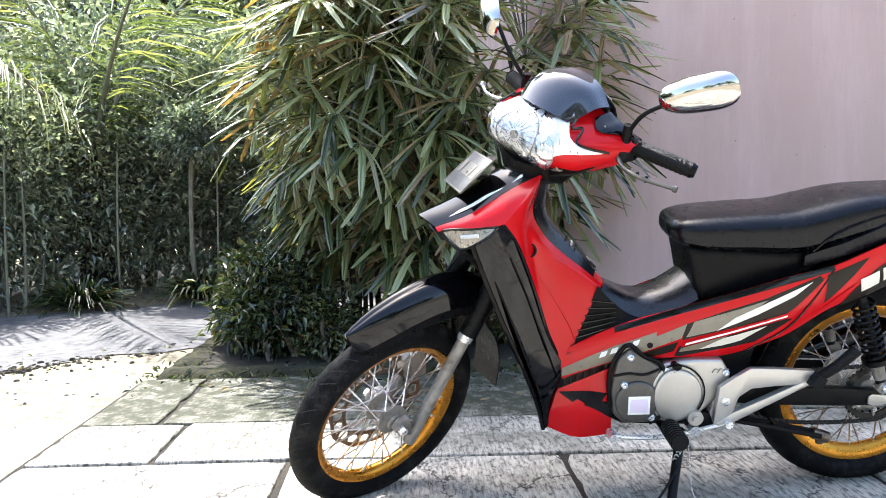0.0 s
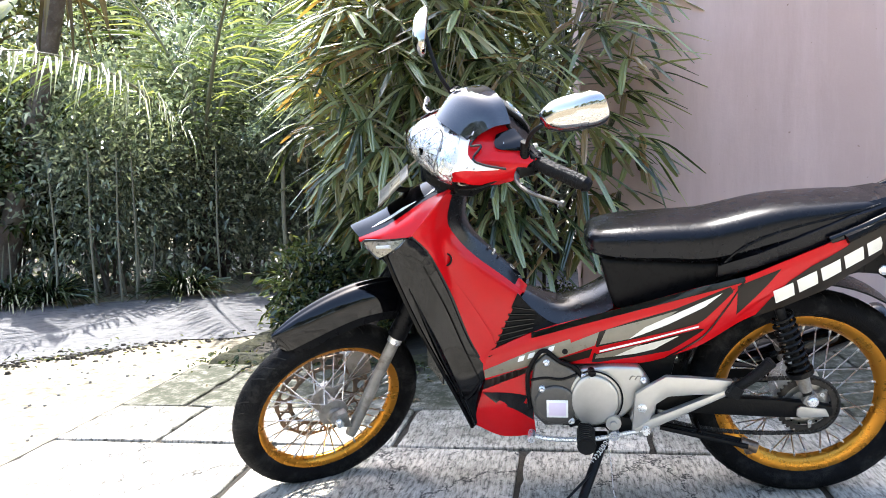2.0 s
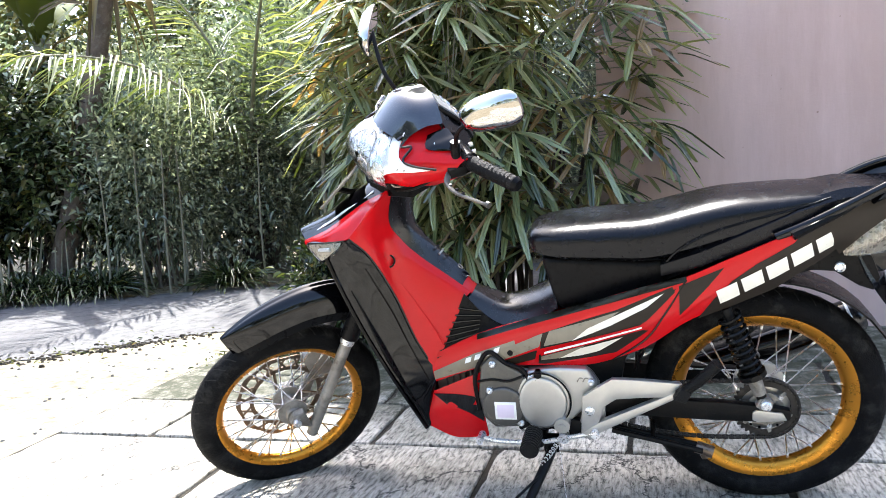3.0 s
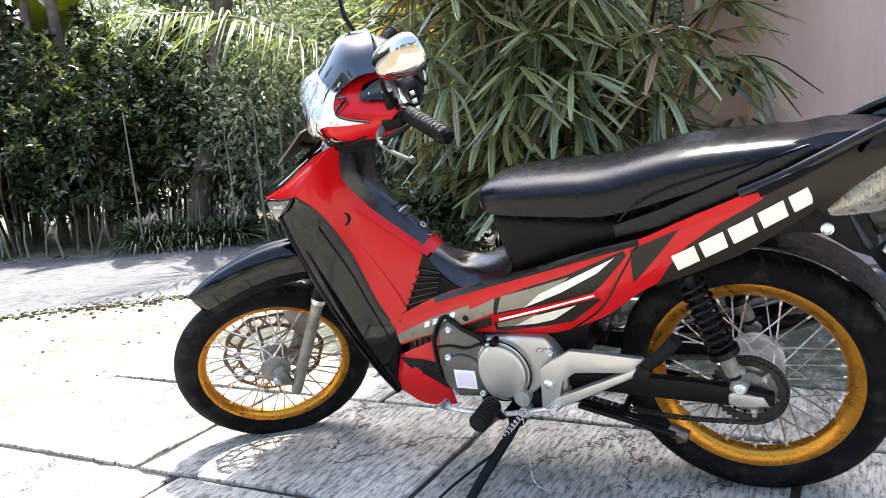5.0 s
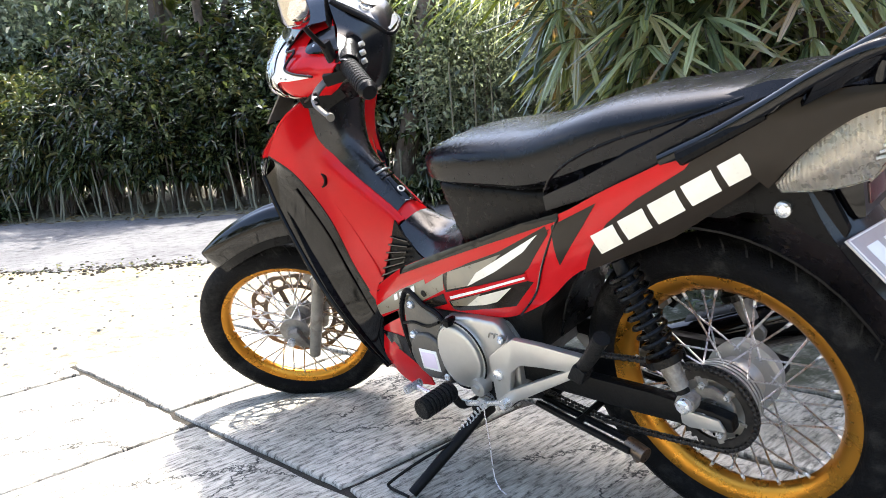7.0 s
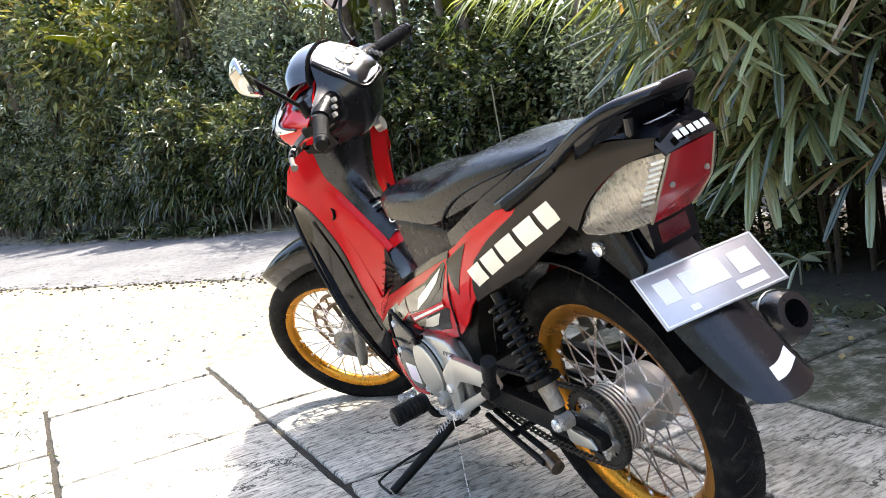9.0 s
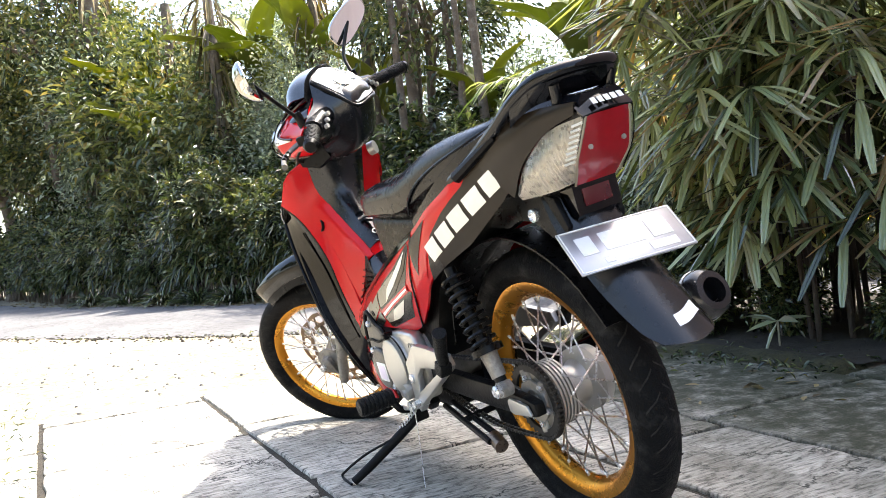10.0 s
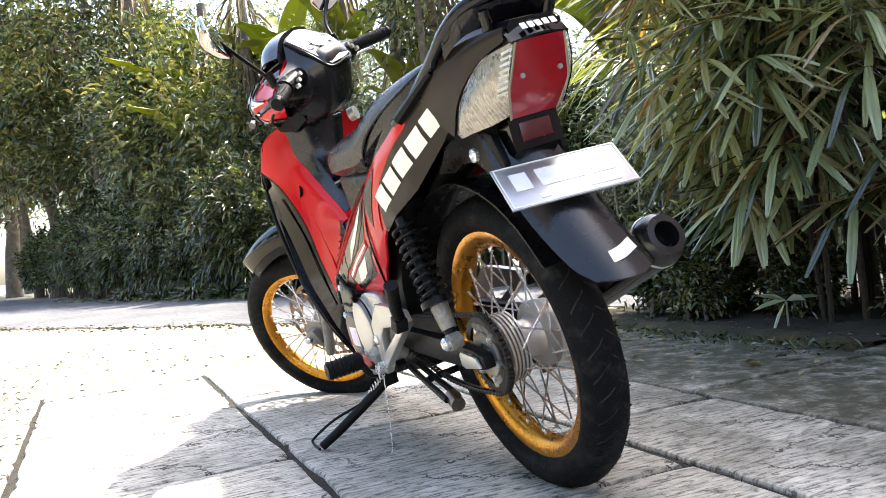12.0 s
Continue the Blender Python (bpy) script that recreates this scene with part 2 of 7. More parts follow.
WALL, CONCRETE = wall_paint(), concrete()
# unseen white underside, chosen to bounce light onto the palm
SOFFIT_BOUNCE = surface("white_soffit_bounce", (0.80, 0.79, 0.76), 0.8, var=0.04, scale=1.0)
SAND = earth("pale_sandy_ground", (0.18, 0.152, 0.100), (0.31, 0.272, 0.195), (0.36, 0.35, 0.31))
ASPHALT = earth("worn_grey_asphalt", (0.075, 0.074, 0.078), (0.16, 0.158, 0.158), (0.45, 0.45, 0.46), 0.8, 0.6)
SOIL = earth("dark_damp_soil", (0.016, 0.013, 0.009), (0.045, 0.036, 0.022), (0.6, 0.6, 0.5), 2.0, 0.8)
MOSSY = earth("mossy_kerb_stone", (0.012, 0.014, 0.006), (0.075, 0.070, 0.022), (0.25, 0.25, 0.2), 7.0, 0.9)
BARK = surface("grey_brown_bark", (0.12, 0.09, 0.065), 0.85, var=0.35, grain=0.8, gscale=40, scale=6, dirt=(0.20, 0.18, 0.14))
CANE = surface("brown_fibrous_cane", (0.045, 0.030, 0.018), 0.8, var=0.4, grain=0.7, gscale=90, scale=25)
BAMBOO = surface("pale_slim_stem", (0.20, 0.19, 0.13), 0.6, var=0.25, scale=20)
# palest palm tones are raised to stand in for sky sheen on the blades
PALM_LEAF = leafy("palm_leaflet", (0.032, 0.052, 0.026), (0.21, 0.265, 0.15), (0.54, 0.585, 0.44), 0.24, 0.24, (0.24, 0.16, 0.10), (1.9, 1.65, 0.4), 0.8)
HEDGE_LEAF = leafy("hedge_leaf", (0.012, 0.024, 0.010), (0.045, 0.066, 0.028), (0.17, 0.20, 0.11), 0.22, 0.24, (0.15, 0.13, 0.04), coat=0.5)
TREE_LEAF = leafy("tree_leaf", (0.022, 0.042, 0.018), (0.075, 0.10, 0.042), (0.24, 0.25, 0.11), 0.22, 0.32, (0.24, 0.19, 0.07), coat=0.3)
FINE_LEAF = leafy("fine_leaf", (0.06, 0.085, 0.07), (0.20, 0.235, 0.20), (0.46, 0.49, 0.43), 0.28, 0.28, None, (1.2, 1.35, 0.9), 0.5)
BRIGHT_LEAF = leafy("banana_leaf", (0.08, 0.12, 0.025), (0.14, 0.18, 0.035), (0.22, 0.25, 0.06), 0.45, 0.35)
FROND_LEAF = leafy("coconut_leaflet", (0.07, 0.11, 0.05), (0.14, 0.18, 0.08), (0.30, 0.33, 0.19), 0.42, 0.3, coat=0.3)
DRY_LEAF = leafy("dry_leaf_litter", (0.07, 0.05, 0.028), (0.13, 0.095, 0.05), (0.27, 0.21, 0.12), 0.15, 0.7)


# ---- mesh helpers ----
def part(name, bm, material, parent=None, label="", m=None, smooth=True):
    me = bpy.data.meshes.new(name)
    if m is not None:
        bm.transform(m)
    bmesh.ops.recalc_face_normals(bm, faces=bm.faces)
    bm.to_mesh(me)
    bm.free()
    me.materials.append(material)
    if smooth:
        me.shade_smooth()
        me.set_sharp_from_angle(angle=radians(38))
    ob = new(name, me)
    if parent is not None:
        ob.parent = parent
    if label:
        ob["label"] = label
    return ob


def piece(name, me, parent, m):
    ob = new(name, me)
    ob.parent = parent
    ob.matrix_local = m
    return ob


def grid_faces(bm, rows, closed_u=False, closed_v=False):
    nu, nv = len(rows), len(rows[0])
    for i in range(nu if closed_u else nu - 1):
        for j in range(nv if closed_v else nv - 1):
            a, b, c, d = rows[i][j], rows[i][(j + 1) % nv], rows[(i + 1) % nu][(j + 1) % nv], rows[(i + 1) % nu][j]
            if len({a, b, c, d}) == 4:
                bm.faces.new((a, b, c, d))


def spline(pts, n):
    """n points along a smooth curve through pts."""
    pts = [Vector(p) for p in pts]
    if len(pts) == 2:
        return [pts[0].lerp(pts[1], i / (n - 1)) for i in range(n)]
    ext = [pts[0] * 2 - pts[1]] + pts + [pts[-1] * 2 - pts[-2]]
    out = []
    for i in range(n):
        u = i / (n - 1) * (len(pts) - 1)
        k = min(int(u), len(pts) - 2)
        f = u - k
        a, b, c, d = ext[k : k + 4]
        out.append(0.5 * (2 * b + (c - a) * f + (2 * a - 5 * b + 4 * c - d) * f * f + (3 * b - a - 3 * c + d) * f * f * f))
    return out


def sheet(ctrl, nu=10, nv=16, thick=0.004):
    """A smooth sheet through rows of control points, with thickness."""
    rows = [spline(r, nv) for r in ctrl]
    cols = [spline([r[j] for r in rows], nu) for j in range(nv)]
    bm = bmesh.new()
    top = [[bm.verts.new(cols[j][i]) for j in range(nv)] for i in range(nu)]
    grid_faces(bm, top)
    bm.normal_update()
    nrm = {v: v.normal.copy() for r in top for v in r}
    low = [[bm.verts.new(v.co - nrm[v] * thick) for v in r] for r in top]
    grid_faces(bm, low)
    for e in (([r[0] for r in top], [r[0] for r in low]), ([r[-1] for r in top], [r[-1] for r in low]), (top[0], low[0]), (top[-1], low[-1])):
        grid_faces(bm, list(e))
    return bm


def mirrored(bm):
    out = bm.copy()
    for v in out.verts:
        v.co.y = -v.co.y
    return out


def tube(pts, r, n=10, steps=None, flat=1.0, closed=False):
    """A tube along a smooth curve; r one radius or one for each end."""
    steps = steps or max(6, 6 * (len(pts) - 1))
    line = spline(pts, steps)
    r0, r1 = r if isinstance(r, tuple) else (r, r)
    bm = bmesh.new()
    rows = []
    side = None
    for i, p in enumerate(line):
        d = (line[min(i + 1, steps - 1)] - line[max(i - 1, 0)]).normalized()
        if side is None:
            side = d.orthogonal().normalized()
        side = (side - d * side.dot(d)).normalized()
        up = d.cross(side)
        rad = r0 + (r1 - r0) * i / (steps - 1)
        rows.append([bm.verts.new(p + rad * (math.cos(2 * math.pi * k / n) * side + flat * math.sin(2 * math.pi * k / n) * up)) for k in range(n)])
    grid_faces(bm, rows, closed_v=True)
    if not closed:
        bm.faces.new(rows[0])
        bm.faces.new(rows[-1])
    return bm


def lathe(profile, n=48, closed=False):
    """Turned about the y axis: profile of (radius, y)."""
    bm = bmesh.new()
    rows = [[bm.verts.new((r * math.cos(2 * math.pi * i / n), y, r * math.sin(2 * math.pi * i / n))) for r, y in profile] for i in range(n)]
    grid_faces(bm, rows, closed_u=True, closed_v=closed)
    return bm


def solid(outline, y0, y1, bevel=0.006, seg=2):
    """A plate with an outline in x and z, from y0 to y1, with rounded edges."""
    bm = bmesh.new()
    f = bm.faces.new([bm.verts.new((x, y0, z)) for x, z in outline])
    g = bmesh.ops.extrude_face_region(bm, geom=[f])
    for v in g["geom"]:
        if isinstance(v, bmesh.types.BMVert):
            v.co.y = y1
    if bevel:
        bmesh.ops.bevel(bm, geom=list(bm.edges), offset=bevel, segments=seg, affect="EDGES", profile=0.6)
    return bm


def block(a, b, bevel=0.004):
    return solid([(a[0], a[2]), (b[0], a[2]), (b[0], b[2]), (a[0], b[2])], a[1], b[1], bevel)


def joined(*meshes):
    out = bmesh.new()
    for b in meshes:
        me = bpy.data.meshes.new("tmp")
        b.to_mesh(me)
        b.free()
        out.from_mesh(me)
        bpy.data.meshes.remove(me)
    return out


def rings(sections):
    """A body through closed rings of equal count, capped."""
    bm = bmesh.new()
    rows = [[bm.verts.new(p) for p in s] for s in sections]
    grid_faces(bm, rows, closed_v=True)
    bm.faces.new(rows[0])
    bm.faces.new(rows[-1])
    return bm


def seg_matrix(a, b):
    d = b - a
    return Matrix.Translation(a) @ d.to_track_quat("Z", "Y").to_matrix().to_4x4() @ Matrix.Diagonal((1, 1, d.length, 1))


def mesh_of(name, bm, material, smooth=True):
    me = bpy.data.meshes.new(name)
    bm.to_mesh(me)
    bm.free()
    me.materials.append(material)
    if smooth:
        me.shade_smooth()
    return me


# ---- ground, road, house ----
def flat_sheet(name, outline, z, material, kind="structure", label=""):
    bm = bmesh.new()
    bm.faces.new([bm.verts.new((x, y, z)) for x, y in outline])
    ob = part(name, bm, material, smooth=False)
    return tagged(ob, label, "ground", kind=kind)


flat_sheet("ground", [(-300, -300), (300, -300), (300, 300), (-300, 300)], -0.014, SAND, label="pale sandy ground with small stones")

ROAD_FAR = [(-9.0, -10.6), (-3.0, -7.25), (3.2, -4.0), (8.2, -1.4), (12.0, -0.1), (18.0, 1.5), (40.0, 5.5)]
ROAD_NEAR = [(-9.0, -8.0), (-3.0, -4.9), (2.2, -2.35), (3.3, -1.55), (4.2, -0.85), (5.2, -0.15), (8.0, 1.35), (12.0, 3.0), (18.0, 4.6), (40.0, 8.6)]


def along(line, n, wob, seed):
    rnd = random.Random(seed)
    return [(p.x + rnd.uniform(-wob, wob), p.y + rnd.uniform(-wob, wob)) for p in spline([(x, y, 0) for x, y in line], n)]


far, near = along(ROAD_FAR, 90, 0.03, 1), along(ROAD_NEAR, 220, 0.05, 2)
bm = bmesh.new()
bm.faces.new([bm.verts.new((x, y, -0.008)) for x, y in near + far[::-1]])
bmesh.ops.triangulate(bm, faces=bm.faces)
tagged(part("road", bm, ASPHALT, smooth=False), "worn grey asphalt lane with a broken edge", "road", kind="structure")

HOUSE_Y, HOUSE_X = -2.15, 0.53
wall = part("wall_north", block((-9, HOUSE_Y - 0.16, -0.05), (HOUSE_X, HOUSE_Y, 5.595), 0.012), WALL)
tagged(wall, "plain pink painted plaster house wall", "wall", kind="structure")
side = part("wall_side", block((HOUSE_X - 0.16, -9, -0.05), (HOUSE_X - 0.003, HOUSE_Y - 0.163, 5.595), 0.012), WALL)
tagged(side, "pink plaster end wall of the house", "wall", kind="structure")

# unseen eave, sized and raised to put the shade edge on the paving
roof = part("roof", block((-9, -9, 5.60), (2.18, -2.10, 5.76), 0.02), SOFFIT_BOUNCE)
tagged(roof, "unseen flat eave, added to shade the paving and palm", "roof", kind="structure")

# planting bed with a mossy kerb
def rough_bar(x0, y0, x1, y1, z1, seed):
    """A worn kerb stone with an uneven top and rounded edges."""
    bm = bmesh.new()
    nx, ny = max(4, int((x1 - x0) / 0.03)), max(4, int((y1 - y0) / 0.03))
    rows = []
    for i in range(nx + 1):
        row = []
        for j in range(ny + 1):
            x, y = x0 + (x1 - x0) * i / nx, y0 + (y1 - y0) * j / ny
            edge = min(i, nx - i, j, ny - j)
            w = noise.noise(Vector((x * 9, y * 9, seed))) * 0.013 + noise.noise(Vector((x * 31, y * 31, seed))) * 0.006
            row.append(bm.verts.new((x + w * 0.6, y + w * 0.8, -0.03 if edge == 0 else z1 - (0.012 if edge == 1 else 0) + w)))
        rows.append(row)
    grid_faces(bm, rows)
    return bm


kerb = part("kerb", joined(rough_bar(0.56, -1.60, 2.38, -1.40, 0.030, 1), rough_bar(2.19, -2.75, 2.38, -1.605, 0.030, 2)), MOSSY)
tagged(kerb, "low moss-grown concrete kerb round the planting bed", "kerb", kind="structure")
bm = bmesh.new()
rnd = random.Random(5)
rows = [[bm.verts.new((0.56 + 1.68 * i / 18, -3.3 + 1.78 * j / 18, 0.016 + rnd.uniform(-0.012, 0.020))) for j in range(19)] for i in range(19)]
grid_faces(bm, rows)
tagged(part("planting_bed", bm, SOIL), "dark damp soil of the planting bed", "soil", kind="structure")


# ---- motorcycle, leaning on its side stand, bars turned to its left ----
BIKE = new("motorcycle")
BIKE.matrix_world = pose(0, 0, 0, -12.0, 0, 0)
tagged(BIKE, "red and black underbone motorcycle with gold rims on its side stand", "motorcycle")
RAKE, TURNED, PIVOT = 26.5, 40.0, Vector((1.0, 0, 0.65))
COLUMN = Vector((-math.sin(radians(RAKE)), 0, math.cos(radians(RAKE))))
STEER = Matrix.Translation(PIVOT) @ Matrix.Rotation(radians(TURNED), 4, COLUMN) @ Matrix.Translation(-PIVOT)


def on_bike(name, bm, material, label="", parent=None, smooth=True):
    return part(name, bm, material, parent or BIKE, label, smooth=smooth)


def on_bars(name, bm, material, label="", parent=None):
    return part(name, bm, material, parent or BIKE, label, m=STEER)


def spoked_wheel(prefix, place, tyre_r, tyre_w, rim_r, rim_w, flange_r, flange_y, seed, deep=1.0):
    h = tyre_w / 2
    side = [(rim_r - 0.006, -rim_w * 0.55), (rim_r + 0.012, -h * 0.86)]
    crown = [(rim_r + (tyre_r - rim_r) * f, y * h) for f, y in ((0.35, -1.0), (0.58, -0.97), (0.78, -0.80), (0.92, -0.52), (0.985, -0.22), (1.0, 0.0))]
    half = side + crown
    prof = half + [(r, -y) for r, y in half[-2::-1]]
    bm = lathe(prof, 96)
    tyre = part(prefix + "_tyre", bm, RUBBER, BIKE, "worn black road tyre")
    tyre.matrix_local = place
    # tread cuts
    bm = bmesh.new()
    rnd = random.Random(seed)
    n = 44
    for i in range(n):
        for s in (-1, 1):
            a = 2 * math.pi * (i + (0.25 if s > 0 else 0)) / n
            pts = []
            for f, y in ((0.997, 0.10), (0.972, 0.38), (0.90, 0.62), (0.80, 0.82)):
                r = rim_r + (tyre_r - rim_r) * f + 0.0012
                aa = a + y * 0.13 + rnd.uniform(-0.006, 0.006)
                pts.append(Vector((r * math.cos(aa), s * y * h, r * math.sin(aa))))
            for pa, qa in zip(pts, pts[1:]):
                t = Vector((-pa.z, 0, pa.x)).normalized() * 0.0020
                bm.faces.new([bm.verts.new(v) for v in (pa - t, qa - t, qa + t, pa + t)])
    tagged(part("tread", bm, DUSTY, tyre, "dusty tread grooves", smooth=False), kind="stuff")
    w = rim_w
    prof = [(0.008, -1), (0.008, -0.86), (-0.012, -0.74), (-0.024, -0.3), (-0.027, 0), (-0.024, 0.3), (-0.012, 0.74), (0.008, 0.86), (0.008, 1), (0.002, 1), (-0.018, 0.8), (-0.031, 0.3), (-0.034, 0), (-0.031, -0.3), (-0.018, -0.8), (0.002, -1)]
    prof = [(rim_r + (r if r > 0 else r * deep), y * w) for r, y in prof]
    rim = part(prefix + "_rim", lathe(prof, 96, closed=True), GOLD, BIKE, "gold anodised rim")
    rim.matrix_local = place
    stick = mesh_of("spoke", joined(tube([(0, 0, 0), (0, 0, 1)], 0.0019, 6, 2)), STEEL)
    nip = mesh_of("nipple", lathe([(0.0, 0), (0.0032, 0), (0.0032, 0.014), (0.0, 0.014)], 8), STEEL)
    count = 36
    for i in range(count):
        s = 1 if i % 2 else -1
        a = 2 * math.pi * i / count
        lead = radians(38) * (1 if (i // 2) % 2 else -1)
        fy = flange_y if s > 0 else -flange_y
        p = Vector((flange_r * math.cos(a + lead), fy, flange_r * math.sin(a + lead)))
        q = Vector(((rim_r - 0.03 * deep) * math.cos(a), s * 0.005, (rim_r - 0.03 * deep) * math.sin(a)))
        piece("spoke", stick, rim, seg_matrix(p, q))
        d = (p - q).normalized()
        piece("nipple", nip, rim, Matrix.Translation(q) @ d.to_track_quat("Y", "Z").to_matrix().to_4x4())
    return tyre, rim


REAR = Matrix.Translation((0, 0, 0.286))
FRONT = STEER @ Matrix.Translation((1.302, 0, 0.270))
spoked_wheel("rear", REAR, 0.291, 0.086, 0.222, 0.026, 0.055, 0.034, 1)
spoked_wheel("front", FRONT, 0.276, 0.070, 0.209, 0.020, 0.036, 0.030, 2, 0.6)


def placed(name, bm, material, m, label="", parent=None):
    return part(name, bm, material, parent or BIKE, label, m=m)


# rear hub, drum and sprocket
fins = [(r, y) for k in range(5) for r, y in ((0.067, 0.020 + 0.008 * k), (0.067, 0.0245 + 0.008 * k), (0.058, 0.0255 + 0.008 * k), (0.058, 0.027 + 0.008 * k))]
hub = placed("rear_hub", lathe([(0, -0.078), (0.046, -0.078), (0.062, -0.072), (0.066, -0.050), (0.058, -0.046), (0.066, -0.042), (0.058, -0.038), (0.066, -0.034), (0.045, -0.030), (0.038, -0.018), (0.038, 0.004), (0.046, 0.016)] + fins + [(0.03, 0.062), (0, 0.062)], 56), ALLOY, REAR, "finned alloy hub")
for k in range(18):
    a = 2 * math.pi * k / 18
    b = lathe([(0, 0), (0.0035, 0), (0.0035, 0.002), (0, 0.002)], 8)
    b.transform(Matrix.Translation((0.0625 * math.cos(a), 0.0605, 0.0625 * math.sin(a))))
    placed("spoke_head", b, FRAME, REAR, "", hub)
def toothed_ring(r0, r1, r2, y, count):
    bm = bmesh.new()
    ring = [((r2 if i % 4 in (1, 2) else r1), 2 * math.pi * i / (count * 4)) for i in range(count * 4)]
    rows = []
    for yy in (y - 0.003, y + 0.003):
        rows.append([bm.verts.new((r * math.cos(a), yy, r * math.sin(a))) for r, a in ring])
        rows.append([bm.verts.new((r0 * math.cos(a), yy, r0 * math.sin(a))) for r, a in ring])
    grid_faces(bm, [rows[1], rows[0], rows[2], rows[3]], closed_u=True, closed_v=True)
    return bm


sprocket = placed("sprocket", toothed_ring(0.060, 0.073, 0.079, 0.075, 37), CHAIN, REAR, "worn steel sprocket with round cut-outs")
placed("sprocket_hub", toothed_ring(0.022, 0.043, 0.044, 0.076, 12), DULL, REAR, "", sprocket)
for k in range(6):
    a = 2 * math.pi * (k + 0.3) / 6
    placed("sprocket_arm", tube([(0.040 * math.cos(a), 0.076, 0.040 * math.sin(a)), (0.064 * math.cos(a), 0.076, 0.064 * math.sin(a))], 0.009, 8, 3, flat=0.35), DULL, REAR, "", sprocket)
    b = lathe([(0, 0), (0.006, 0), (0.006, 0.006), (0, 0.006)], 6)
    b.transform(Matrix.Translation((0.047 * math.cos(a), 0.078, 0.047 * math.sin(a))))
    placed("sprocket_bolt", b, STEEL, REAR, "", sprocket)
placed("rear_axle", joined(lathe([(0, -0.12), (0.009, -0.12), (0.009, 0.115), (0, 0.115)], 16), lathe([(0, 0.10), (0.016, 0.10), (0.016, 0.113), (0.012, 0.116), (0, 0.116)], 6)), STEEL, REAR, "axle nut")


link = mesh_of("link", joined(block((-0.0075, -0.006, -0.0035), (0.0075, -0.0035, 0.0035), 0.0015), block((-0.0075, 0.0035, -0.0035), (0.0075, 0.006, 0.0035), 0.0015),
                              lathe([(0, -0.0075), (0.0032, -0.0075), (0.0032, 0.0075), (0, 0.0075)], 8)), CHAIN)
C0, C1, CY = Vector((0.0, 0.075, 0.286)), Vector((0.475, 0.075, 0.305)), 0.075
path = []
ta = math.atan2(0.019, 0.475)
for i in range(26):
    a = math.pi / 2 + 0.09 + (math.pi - 0.18) * i / 25
    path.append(C0 + Vector((0.079 * math.cos(a), 0, 0.079 * math.sin(a))))
lo0, lo1 = path[-1], C1 + Vector((-0.004, 0, -0.032))
for i in range(1, 31):
    f = i / 31
    path.append(lo0.lerp(lo1, f) - Vector((0, 0, 0.03 * math.sin(math.pi * f))))
for i in range(9):
    a = -math.pi / 2 + math.pi * i / 8
    path.append(C1 + Vector((0.032 * math.cos(a), 0, 0.032 * math.sin(a))))
up0, up1 = path[-1], path[0]
for i in range(1, 30):
    path.append(up0.lerp(up1, i / 30))
chain = on_bike("chain", lathe([(0, -0.005), (0.028, -0.005), (0.028, 0.005), (0, 0.005)], 20), CHAIN, "oily drive chain")
chain.matrix_local = Matrix.Translation(C1)
inv = Matrix.Translation(-C1)
for i, p in enumerate(path):
    d = path[(i + 1) % len(path)] - p
    piece("link", link, chain, inv @ Matrix.Translation((p + path[(i + 1) % len(path)]) / 2) @ Matrix.Rotation(-math.atan2(d.z, d.x), 4, "Y"))

# swing arm, axle plates, shock absorbers
for s in (1, -1):
    on_bike("swing_arm", solid([(0.42, 0.288), (0.42, 0.330), (0.10, 0.318), (-0.02, 0.306), (-0.055, 0.298), (-0.055, 0.272), (0.0, 0.266), (0.12, 0.268), (0.3, 0.276)], s * 0.088, s * 0.112, 0.006), FRAME, "black steel swing arm")
    on_bike("axle_plate", solid([(-0.045, 0.276), (-0.035, 0.296), (0.025, 0.303), (0.034, 0.296), (0.034, 0.276), (0.02, 0.270)], s * 0.113, s * 0.119, 0.002), ALLOY)
    top, low = Vector((0.096, s * 0.128, 0.575)), Vector((0.012, s * 0.128, 0.335))
    ax = (low - top).normalized()
    shock = on_bike("shock_absorber", tube([top, low], 0.012, 12, 4), FRAME, "black coil-over shock absorber")
    coils = []
    u, v = ax.orthogonal().normalized(), ax.cross(ax.orthogonal().normalized())
    for i in range(9 * 12 + 1):
        a = 2 * math.pi * i / 12
        coils.append(top + ax * (0.02 + 0.155 * i / 108) + 0.0255 * (math.cos(a) * u + math.sin(a) * v))
    on_bike("spring", tube(coils, 0.0045, 6, len(coils)), SPRING, parent=shock)
    on_bike("collar", tube([top + ax * 0.173, top + ax * 0.186], 0.033, 20, 3), SPRING, parent=shock)
    on_bike("clevis", joined(tube([top + ax * 0.186, top + ax * 0.235], (0.018, 0.015), 14, 4), solid([(0.03, 0.325), (0.02, 0.345), (0.0, 0.348), (-0.012, 0.336), (-0.006, 0.318), (0.014, 0.312)], s * 0.116, s * 0.142, 0.005)), DULL, parent=shock)
    nut = lathe([(0, 0), (0.013, 0), (0.013, 0.01), (0.009, 0.014), (0, 0.014)], 12)
    nut.transform(Matrix.Translation((0.006, s * 0.141, 0.331)) @ (Matrix.Identity(4) if s > 0 else Matrix.Rotation(math.pi, 4, "X")))
    on_bike("nut", nut, STEEL, parent=shock)

